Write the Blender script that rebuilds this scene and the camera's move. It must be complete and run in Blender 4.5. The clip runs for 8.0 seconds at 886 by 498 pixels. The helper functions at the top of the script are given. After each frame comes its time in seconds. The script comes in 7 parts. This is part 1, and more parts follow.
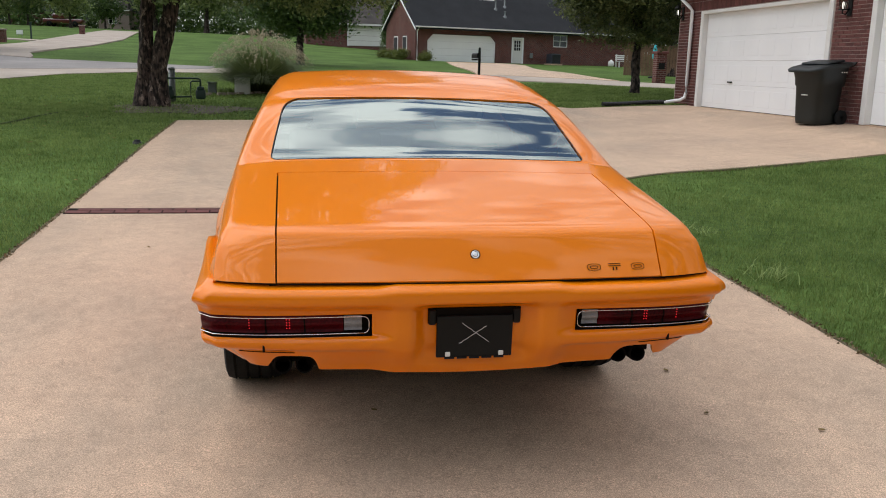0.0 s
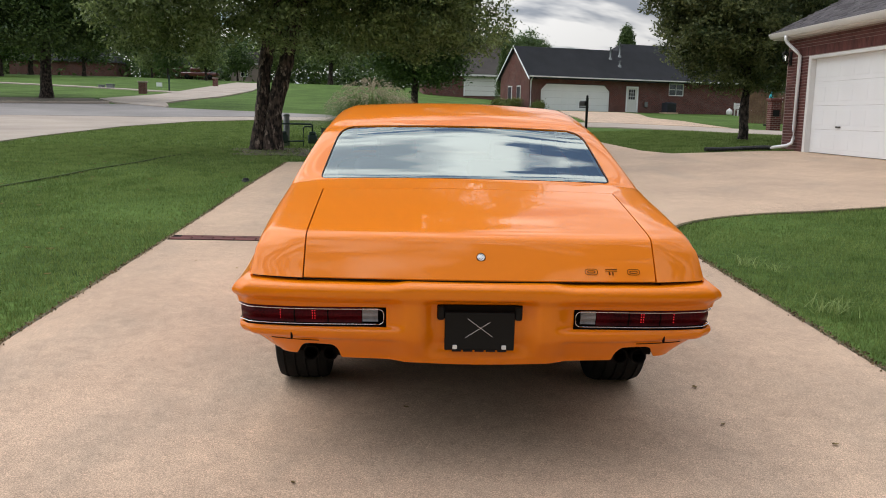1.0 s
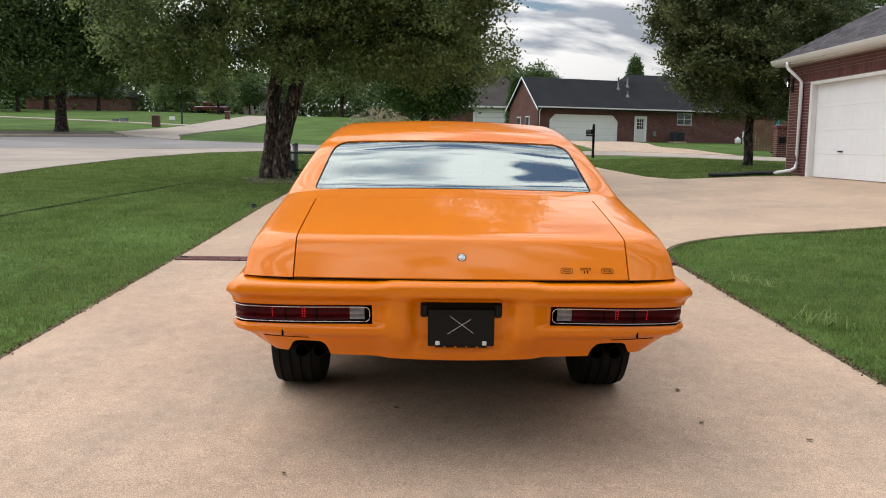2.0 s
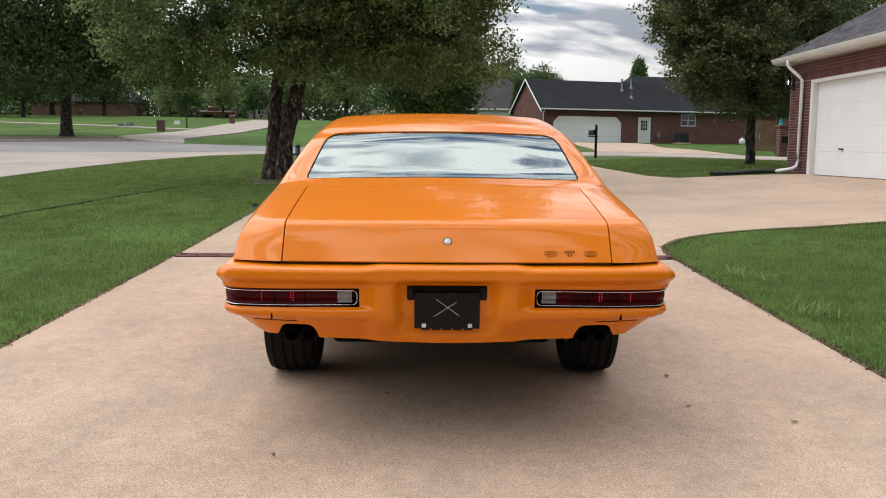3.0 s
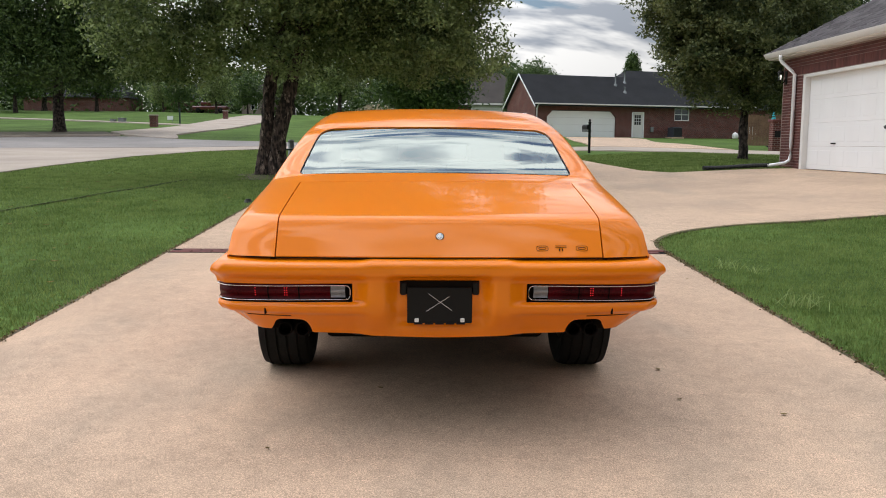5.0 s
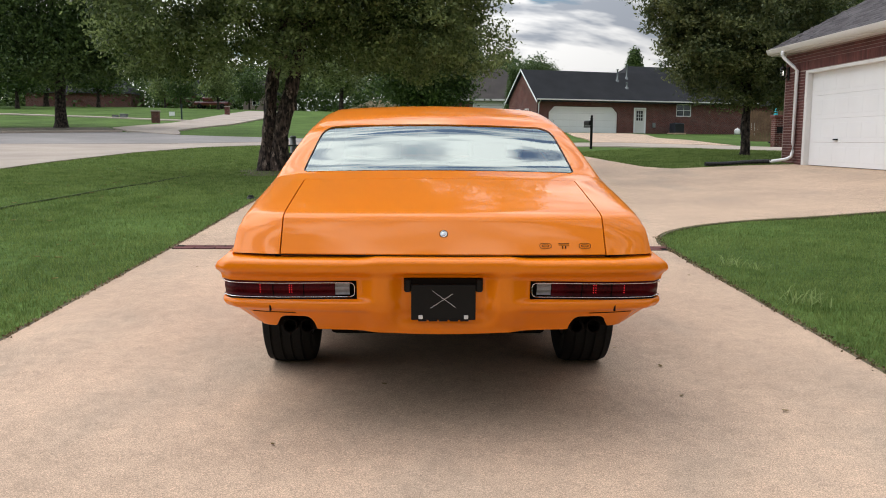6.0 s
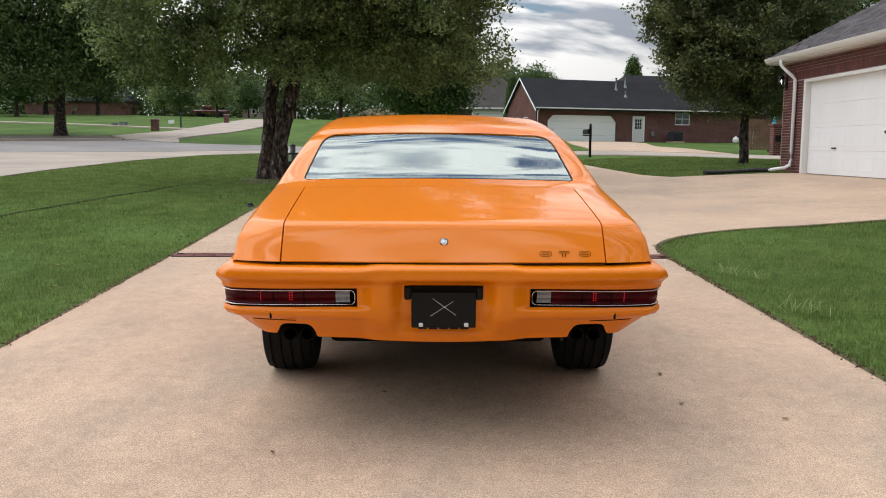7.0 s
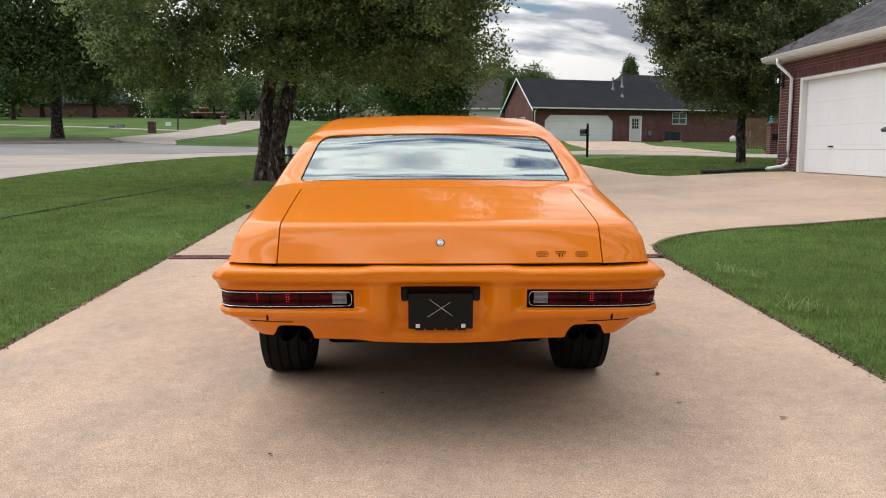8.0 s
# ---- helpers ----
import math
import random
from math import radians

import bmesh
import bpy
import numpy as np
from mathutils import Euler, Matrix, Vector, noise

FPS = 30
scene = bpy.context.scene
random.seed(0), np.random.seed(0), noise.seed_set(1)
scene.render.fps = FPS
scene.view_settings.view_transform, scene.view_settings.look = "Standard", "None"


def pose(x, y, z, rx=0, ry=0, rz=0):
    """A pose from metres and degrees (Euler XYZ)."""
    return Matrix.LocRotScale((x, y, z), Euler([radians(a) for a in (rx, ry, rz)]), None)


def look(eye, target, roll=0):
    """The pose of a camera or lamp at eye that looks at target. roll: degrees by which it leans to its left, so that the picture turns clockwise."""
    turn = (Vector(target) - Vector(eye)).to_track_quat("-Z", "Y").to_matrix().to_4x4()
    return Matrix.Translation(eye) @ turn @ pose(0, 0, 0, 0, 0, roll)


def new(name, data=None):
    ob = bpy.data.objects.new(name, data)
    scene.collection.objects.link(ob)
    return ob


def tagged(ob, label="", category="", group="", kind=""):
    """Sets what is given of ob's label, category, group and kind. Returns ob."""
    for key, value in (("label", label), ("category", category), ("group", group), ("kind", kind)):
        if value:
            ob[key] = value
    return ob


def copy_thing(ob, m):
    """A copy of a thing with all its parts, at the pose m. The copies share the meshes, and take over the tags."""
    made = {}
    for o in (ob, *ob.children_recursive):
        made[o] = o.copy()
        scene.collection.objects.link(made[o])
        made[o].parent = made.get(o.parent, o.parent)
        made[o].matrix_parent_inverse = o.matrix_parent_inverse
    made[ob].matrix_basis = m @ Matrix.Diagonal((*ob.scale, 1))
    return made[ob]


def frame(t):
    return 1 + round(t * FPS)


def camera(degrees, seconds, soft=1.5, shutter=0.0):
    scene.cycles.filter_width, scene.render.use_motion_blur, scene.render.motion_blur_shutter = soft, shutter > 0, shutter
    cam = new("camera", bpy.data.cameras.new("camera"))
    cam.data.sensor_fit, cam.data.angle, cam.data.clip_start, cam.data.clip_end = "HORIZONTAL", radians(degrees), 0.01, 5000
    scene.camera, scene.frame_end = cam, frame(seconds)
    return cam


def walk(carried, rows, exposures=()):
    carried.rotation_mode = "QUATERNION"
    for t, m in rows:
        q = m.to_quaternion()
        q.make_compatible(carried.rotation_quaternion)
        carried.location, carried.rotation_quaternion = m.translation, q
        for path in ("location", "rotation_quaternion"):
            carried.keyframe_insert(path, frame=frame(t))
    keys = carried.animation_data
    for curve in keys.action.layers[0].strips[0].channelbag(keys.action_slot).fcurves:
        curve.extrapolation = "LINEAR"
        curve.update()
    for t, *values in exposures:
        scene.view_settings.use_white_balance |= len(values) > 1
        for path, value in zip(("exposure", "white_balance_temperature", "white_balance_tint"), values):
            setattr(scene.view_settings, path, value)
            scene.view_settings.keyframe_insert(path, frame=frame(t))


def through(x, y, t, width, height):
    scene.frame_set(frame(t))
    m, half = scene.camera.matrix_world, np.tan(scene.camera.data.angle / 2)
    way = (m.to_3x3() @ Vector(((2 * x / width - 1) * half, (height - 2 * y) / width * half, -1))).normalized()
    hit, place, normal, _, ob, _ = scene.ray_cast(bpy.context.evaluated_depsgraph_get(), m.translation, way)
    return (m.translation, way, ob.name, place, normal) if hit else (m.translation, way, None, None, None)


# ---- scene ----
cam = camera(54.0, 8.0, soft=1.0)
PATH = [
    (0, pose(-0.628, -2.809, 1.475, 78.11, -1.39, -9.86)),
    (0.5, pose(-0.488, -3.050, 1.449, 79.60, -1.31, -6.77)),
    (1, pose(-0.284, -3.224, 1.383, 81.14, -1.27, -2.19)),
    (1.5, pose(-0.221, -3.344, 1.336, 82.67, -1.01, -1.62)),
    (3, pose(-0.093, -3.497, 1.219, 83.42, -0.48, -1.15)),
    (3.5, pose(-0.103, -3.499, 1.214, 83.11, -0.51, -1.59)),
    (4, pose(-0.095, -3.508, 1.221, 83.15, -0.35, -1.87)),
    (4.5, pose(-0.086, -3.514, 1.219, 83.19, -0.37, -1.70)),
    (6, pose(-0.096, -3.544, 1.232, 82.81, -0.37, -1.44)),
    (6.5, pose(-0.104, -3.550, 1.229, 83.05, -0.38, -1.40)),
    (7, pose(-0.102, -3.549, 1.231, 83.35, -0.42, -1.51)),
    (7.5, pose(-0.099, -3.552, 1.231, 83.44, -0.23, -1.61)),
    (8, pose(-0.096, -3.546, 1.232, 83.39, -0.09, -1.68)),
]
walk(cam, PATH, [(0.0, -1.55), (0.5, -1.52), (1.0, -1.46), (1.5, -1.38), (3.0, -1.33), (8.0, -1.33)])

# ---- light ----
SUN_EL, SUN_AZ = radians(60), radians(-62)
SUN_DIR = Vector((math.sin(SUN_AZ) * math.cos(SUN_EL), math.cos(SUN_AZ) * math.cos(SUN_EL), math.sin(SUN_EL)))
world = bpy.data.worlds.new("sky")
scene.world = world
world.use_nodes = True
wn, wl = world.node_tree.nodes, world.node_tree.links
wn.clear()
w_out = wn.new("ShaderNodeOutputWorld")
w_bg = wn.new("ShaderNodeBackground")
w_bg.inputs["Strength"].default_value = 0.121
w_sky = wn.new("ShaderNodeTexSky")
w_sky.sky_type = "NISHITA"
w_sky.sun_disc = False
w_sky.sun_elevation, w_sky.sun_rotation = SUN_EL, SUN_AZ
w_co = wn.new("ShaderNodeTexCoord")
w_sep = wn.new("ShaderNodeSeparateXYZ")
wl.new(w_co.outputs["Generated"], w_sep.inputs[0])
# clouds lie in a flat layer, so they crowd together towards the horizon
w_den = wn.new("ShaderNodeMath")
w_den.operation = "ADD"
w_den.inputs[1].default_value = 1.0
w_abs = wn.new("ShaderNodeMath")
w_abs.operation = "ABSOLUTE"
wl.new(w_sep.outputs["Z"], w_abs.inputs[0])
wl.new(w_abs.outputs[0], w_den.inputs[0])
w_inv = wn.new("ShaderNodeMath")
w_inv.operation = "DIVIDE"
w_inv.inputs[0].default_value = 1.0
wl.new(w_den.outputs[0], w_inv.inputs[1])
w_flat = wn.new("ShaderNodeVectorMath")
w_flat.operation = "SCALE"
wl.new(w_co.outputs["Generated"], w_flat.inputs[0])
wl.new(w_inv.outputs[0], w_flat.inputs["Scale"])
w_map = wn.new("ShaderNodeMapping")
w_map.inputs["Scale"].default_value = (0.55, 2.6, 1.0)
w_map.inputs["Location"].default_value = (1.2, 4.1, 0.6)
w_n = wn.new("ShaderNodeTexNoise")
w_n.inputs["Scale"].default_value = 15.0
w_n.inputs["Detail"].default_value = 6
w_n.inputs["Roughness"].default_value = 0.5
w_ramp = wn.new("ShaderNodeValToRGB")
w_ramp.color_ramp.elements[0].position = 0.455
w_ramp.color_ramp.elements[1].position = 0.525
w_n2 = wn.new("ShaderNodeTexNoise")
w_n2.inputs["Scale"].default_value = 17.0
w_n2.inputs["Detail"].default_value = 5
w_cl = wn.new("ShaderNodeValToRGB")
w_cl.color_ramp.elements[0].position, w_cl.color_ramp.elements[0].color = 0.42, (9.0, 9.8, 11.2, 1)
w_cl.color_ramp.elements[1].position, w_cl.color_ramp.elements[1].color = 0.58, (24.0, 23.8, 23.5, 1)
w_mix = wn.new("ShaderNodeMixRGB")
wl.new(w_flat.outputs[0], w_map.inputs["Vector"])
wl.new(w_map.outputs["Vector"], w_n.inputs["Vector"])
wl.new(w_map.outputs["Vector"], w_n2.inputs["Vector"])
w_more = wn.new("ShaderNodeMath")
w_more.operation = "MULTIPLY_ADD"
w_more.inputs[1].default_value, w_more.inputs[2].default_value = -0.14, 0.12
wl.new(w_abs.outputs[0], w_more.inputs[0])
w_cov = wn.new("ShaderNodeMath")
w_cov.operation = "ADD"
wl.new(w_n.outputs["Fac"], w_cov.inputs[0])
wl.new(w_more.outputs[0], w_cov.inputs[1])
wl.new(w_cov.outputs[0], w_ramp.inputs["Fac"])
# clouds whiten in the haze towards the horizon
w_hz = wn.new("ShaderNodeMapRange")
w_hz.inputs["From Min"].default_value, w_hz.inputs["From Max"].default_value = 0.0, 0.32
w_hz.inputs["To Min"].default_value, w_hz.inputs["To Max"].default_value = 0.07, 0.0
wl.new(w_abs.outputs[0], w_hz.inputs["Value"])
w_ch = wn.new("ShaderNodeMath")
w_ch.operation = "ADD"
wl.new(w_n2.outputs["Fac"], w_ch.inputs[0])
wl.new(w_hz.outputs[0], w_ch.inputs[1])
wl.new(w_ch.outputs[0], w_cl.inputs["Fac"])
wl.new(w_ramp.outputs["Color"], w_mix.inputs["Fac"])
w_blue = wn.new("ShaderNodeVectorMath")
w_blue.operation = "SCALE"
w_blue.inputs["Scale"].default_value = 1.75
wl.new(w_sky.outputs["Color"], w_blue.inputs[0])
wl.new(w_blue.outputs[0], w_mix.inputs["Color1"])
wl.new(w_cl.outputs["Color"], w_mix.inputs["Color2"])
# an overcast sky is brighter overhead than at the horizon
w_up = wn.new("ShaderNodeMath")
w_up.operation = "MULTIPLY_ADD"
w_up.inputs[1].default_value, w_up.inputs[2].default_value = 0.75, 0.95
# and brighter round the veiled sun
w_dot = wn.new("ShaderNodeVectorMath")
w_dot.operation = "DOT_PRODUCT"
w_dot.inputs[1].default_value = SUN_DIR
wl.new(w_co.outputs["Generated"], w_dot.inputs[0])
w_glow = wn.new("ShaderNodeMapRange")
w_glow.interpolation_type = "SMOOTHSTEP"
w_glow.inputs["From Min"].default_value, w_glow.inputs["From Max"].default_value = 0.0, 1.0
w_glow.inputs["To Min"].default_value, w_glow.inputs["To Max"].default_value = 0.60, 2.1
wl.new(w_dot.outputs["Value"], w_glow.inputs["Value"])
w_both = wn.new("ShaderNodeMath")
w_both.operation = "MULTIPLY"
w_mul = wn.new("ShaderNodeVectorMath")
w_mul.operation = "SCALE"
wl.new(w_sep.outputs["Z"], w_up.inputs[0])
wl.new(w_mix.outputs["Color"], w_mul.inputs[0])
wl.new(w_up.outputs[0], w_both.inputs[0])
wl.new(w_glow.outputs[0], w_both.inputs[1])
wl.new(w_both.outputs[0], w_mul.inputs["Scale"])
wl.new(w_mul.outputs[0], w_bg.inputs["Color"])
wl.new(w_bg.outputs["Background"], w_out.inputs["Surface"])

sun_data = bpy.data.lights.new("sun", "SUN")
sun_data.energy, sun_data.angle, sun_data.color = 1.35, radians(40), (1.0, 0.925, 0.83)
sun = new("sun", sun_data)
sun.matrix_world = look(SUN_DIR * 60, (0, 0, 0))


# ---- materials ----
def mat(name, base, rough=0.6, metal=0.0, vary=0.25, grain=40.0, stain=1.2, bump=0.15, coat=0.0, spec=0.5, island=0.0, random_ob=0.0, tint=None, bump_dist=0.01, span=(0.65, 1.35), spread=1.0, stretch=None):
    """A surface with fine grain, broad stains and a little relief."""
    m = bpy.data.materials.new(name)
    m.use_nodes = True
    n, l = m.node_tree.nodes, m.node_tree.links
    b = n["Principled BSDF"]
    b.inputs["Roughness"].default_value = rough
    b.inputs["Metallic"].default_value = metal
    b.inputs["Coat Weight"].default_value = coat
    b.inputs["Coat Roughness"].default_value = 0.02
    b.inputs["Coat IOR"].default_value = 1.5
    b.inputs["Specular IOR Level"].default_value = spec
    co = n.new("ShaderNodeTexCoord")
    fine = n.new("ShaderNodeTexNoise")
    fine.inputs["Scale"].default_value, fine.inputs["Detail"].default_value = grain, 5
    broad = n.new("ShaderNodeTexNoise")
    broad.inputs["Scale"].default_value, broad.inputs["Detail"].default_value = stain, 4
    l.new(co.outputs["Object"], fine.inputs["Vector"])
    l.new(co.outputs["Object"], broad.inputs["Vector"])
    if stretch:
        mp = n.new("ShaderNodeMapping")
        mp.inputs["Scale"].default_value = stretch
        l.new(co.outputs["Object"], mp.inputs["Vector"])
        l.new(mp.outputs["Vector"], fine.inputs["Vector"])
    add = n.new("ShaderNodeMath")
    add.operation = "ADD"
    l.new(fine.outputs["Fac"], add.inputs[0])
    soft = n.new("ShaderNodeMath")
    soft.operation = "MULTIPLY_ADD"
    soft.inputs[1].default_value, soft.inputs[2].default_value = spread, 0.5 * (1 - spread)
    l.new(broad.outputs["Fac"], soft.inputs[0])
    l.new(soft.outputs[0], add.inputs[1])
    value = add
    if island or random_ob:
        info = n.new("ShaderNodeNewGeometry" if island else "ShaderNodeObjectInfo")
        mul = n.new("ShaderNodeMath")
        mul.operation = "MULTIPLY_ADD"
        l.new(info.outputs["Random Per Island" if island else "Random"], mul.inputs[0])
        mul.inputs[1].default_value = island or random_ob
        l.new(add.outputs[0], mul.inputs[2])
        value = mul
    ramp = n.new("ShaderNodeMapRange")
    ramp.inputs["From Min"].default_value, ramp.inputs["From Max"].default_value = span[0], span[1] + (island or random_ob)
    l.new(value.outputs[0], ramp.inputs["Value"])
    mix = n.new("ShaderNodeMixRGB")
    low = [c * (1 - vary) for c in base]
    high = [min(1.0, c * (1 + vary)) for c in (tint or base)]
    mix.inputs["Color1"].default_value = (*low, 1)
    mix.inputs["Color2"].default_value = (*high, 1)
    l.new(ramp.outputs[0], mix.inputs["Fac"])
    l.new(mix.outputs[0], b.inputs["Base Color"])
    if bump:
        bp = n.new("ShaderNodeBump")
        bp.inputs["Strength"].default_value, bp.inputs["Distance"].default_value = bump, bump_dist
        l.new(fine.outputs["Fac"], bp.inputs["Height"])
        l.new(bp.outputs["Normal"], b.inputs["Normal"])
    return m


def foliage(name, dark, light, through=0.35, rough=0.46, spec=0.4, patch_scale=0.6, patchy=1.0):
    """Leaves: colour varies from leaf to leaf; some light passes through."""
    m = bpy.data.materials.new(name)
    m.use_nodes = True
    n, l = m.node_tree.nodes, m.node_tree.links
    b = n["Principled BSDF"]
    b.inputs["Roughness"].default_value = rough
    b.inputs["Specular IOR Level"].default_value = spec
    geo = n.new("ShaderNodeNewGeometry")
    co = n.new("ShaderNodeTexCoord")
    broad = n.new("ShaderNodeTexNoise")
    broad.inputs["Scale"].default_value, broad.inputs["Detail"].default_value = patch_scale, 5
    l.new(co.outputs["Object"], broad.inputs["Vector"])
    fac = n.new("ShaderNodeMath")
    fac.operation = "MULTIPLY_ADD"
    l.new(geo.outputs["Random Per Island"], fac.inputs[0])
    fac.inputs[1].default_value = 0.7
    wide = n.new("ShaderNodeMath")
    wide.operation = "MULTIPLY_ADD"
    wide.inputs[1].default_value, wide.inputs[2].default_value = patchy, 0.5 * (1 - patchy)
    l.new(broad.outputs["Fac"], wide.inputs[0])
    l.new(wide.outputs[0], fac.inputs[2])
    sub = n.new("ShaderNodeMath")
    sub.operation = "SUBTRACT"
    sub.use_clamp = True
    l.new(fac.outputs[0], sub.inputs[0])
    sub.inputs[1].default_value = 0.35
    mix = n.new("ShaderNodeMixRGB")
    mix.inputs["Color1"].default_value, mix.inputs["Color2"].default_value = (*dark, 1), (*light, 1)
    l.new(sub.outputs[0], mix.inputs["Fac"])
    l.new(mix.outputs[0], b.inputs["Base Color"])
    tr = n.new("ShaderNodeBsdfTranslucent")
    l.new(mix.outputs[0], tr.inputs["Color"])
    ms = n.new("ShaderNodeMixShader")
    ms.inputs["Fac"].default_value = through
    l.new(b.outputs[0], ms.inputs[1])
    l.new(tr.outputs[0], ms.inputs[2])
    l.new(ms.outputs[0], n["Material Output"].inputs["Surface"])
    return m


def glass_mat(name, tint, gloss_ior=1.5):
    m = bpy.data.materials.new(name)
    m.use_nodes = True
    n, l = m.node_tree.nodes, m.node_tree.links
    n.remove(n["Principled BSDF"])
    tr = n.new("ShaderNodeBsdfTransparent")
    tr.inputs["Color"].default_value = (*tint, 1)
    gl = n.new("ShaderNodeBsdfGlossy")
    gl.inputs["Roughness"].default_value = 0.01
    gl.inputs["Color"].default_value = (0.90, 1.0, 0.98, 1)
    fr = n.new("ShaderNodeFresnel")
    fr.inputs["IOR"].default_value = gloss_ior
    ms = n.new("ShaderNodeMixShader")
    l.new(fr.outputs[0], ms.inputs["Fac"])
    l.new(tr.outputs[0], ms.inputs[1])
    l.new(gl.outputs[0], ms.inputs[2])
    l.new(ms.outputs[0], n["Material Output"].inputs["Surface"])
    return m


def brick_mat(name, scale=1.0):
    """Red brick courses for walls that stay far off."""
    m = bpy.data.materials.new(name)
    m.use_nodes = True
    n, l = m.node_tree.nodes, m.node_tree.links
    b = n["Principled BSDF"]
    b.inputs["Roughness"].default_value = 0.9
    co = n.new("ShaderNodeTexCoord")
    sep = n.new("ShaderNodeSeparateXYZ")
    l.new(co.outputs["Object"], sep.inputs[0])
    along = n.new("ShaderNodeMath")
    along.operation = "ADD"
    l.new(sep.outputs["X"], along.inputs[0])
    l.new(sep.outputs["Y"], along.inputs[1])
    com = n.new("ShaderNodeCombineXYZ")
    l.new(along.outputs[0], com.inputs["X"])
    l.new(sep.outputs["Z"], com.inputs["Y"])
    br = n.new("ShaderNodeTexBrick")
    br.inputs["Color1"].default_value = (0.15, 0.04, 0.03, 1)
    br.inputs["Color2"].default_value = (0.085, 0.026, 0.022, 1)
    br.inputs["Mortar"].default_value = (0.3, 0.24, 0.21, 1)
    br.inputs["Scale"].default_value = scale
    br.inputs["Brick Width"].default_value, br.inputs["Row Height"].default_value = 0.21, 0.075
    br.inputs["Mortar Size"].default_value = 0.006
    l.new(com.outputs[0], br.inputs["Vector"])
    nz = n.new("ShaderNodeTexNoise")
    nz.inputs["Scale"].default_value = 1.4
    l.new(co.outputs["Object"], nz.inputs["Vector"])
    hs = n.new("ShaderNodeHueSaturation")
    mr = n.new("ShaderNodeMapRange")
    mr.inputs["To Min"].default_value, mr.inputs["To Max"].default_value = 0.7, 1.3
    l.new(nz.outputs["Fac"], mr.inputs["Value"])
    l.new(mr.outputs[0], hs.inputs["Value"])
    l.new(br.outputs["Color"], hs.inputs["Color"])
    l.new(hs.outputs[0], b.inputs["Base Color"])
    bp = n.new("ShaderNodeBump")
    bp.inputs["Distance"].default_value = 0.01
    l.new(br.outputs["Fac"], bp.inputs["Height"])
    bp.invert = True
    l.new(bp.outputs["Normal"], b.inputs["Normal"])
    return m


def emit_mat(name, color, power):
    m = bpy.data.materials.new(name)
    m.use_nodes = True
    b = m.node_tree.nodes["Principled BSDF"]
    b.inputs["Base Color"].default_value = (*color, 1)
    b.inputs["Emission Color"].default_value = (*color, 1)
    b.inputs["Emission Strength"].default_value = power
    return m


M_GRASS = mat("lawn_soil", (0.062, 0.108, 0.027), 0.95, vary=0.45, grain=9, stain=0.35, bump=0.6, tint=(0.088, 0.142, 0.036), bump_dist=0.04, spec=0.05)
M_BLADE = foliage("grass_blade", (0.115, 0.175, 0.045), (0.25, 0.325, 0.10), 0.40, 0.65, 0.15, 2.2, 2.2)
M_TUFT = foliage("weed_blade", (0.16, 0.23, 0.06), (0.36, 0.44, 0.16), 0.35, 0.6, 0.25)
M_CONC = mat("driveway_concrete", (0.50, 0.357, 0.248), 0.9, vary=0.2, grain=125, stain=0.9, bump=0.3, bump_dist=0.004, span=(0.82, 1.18), spread=0.55)


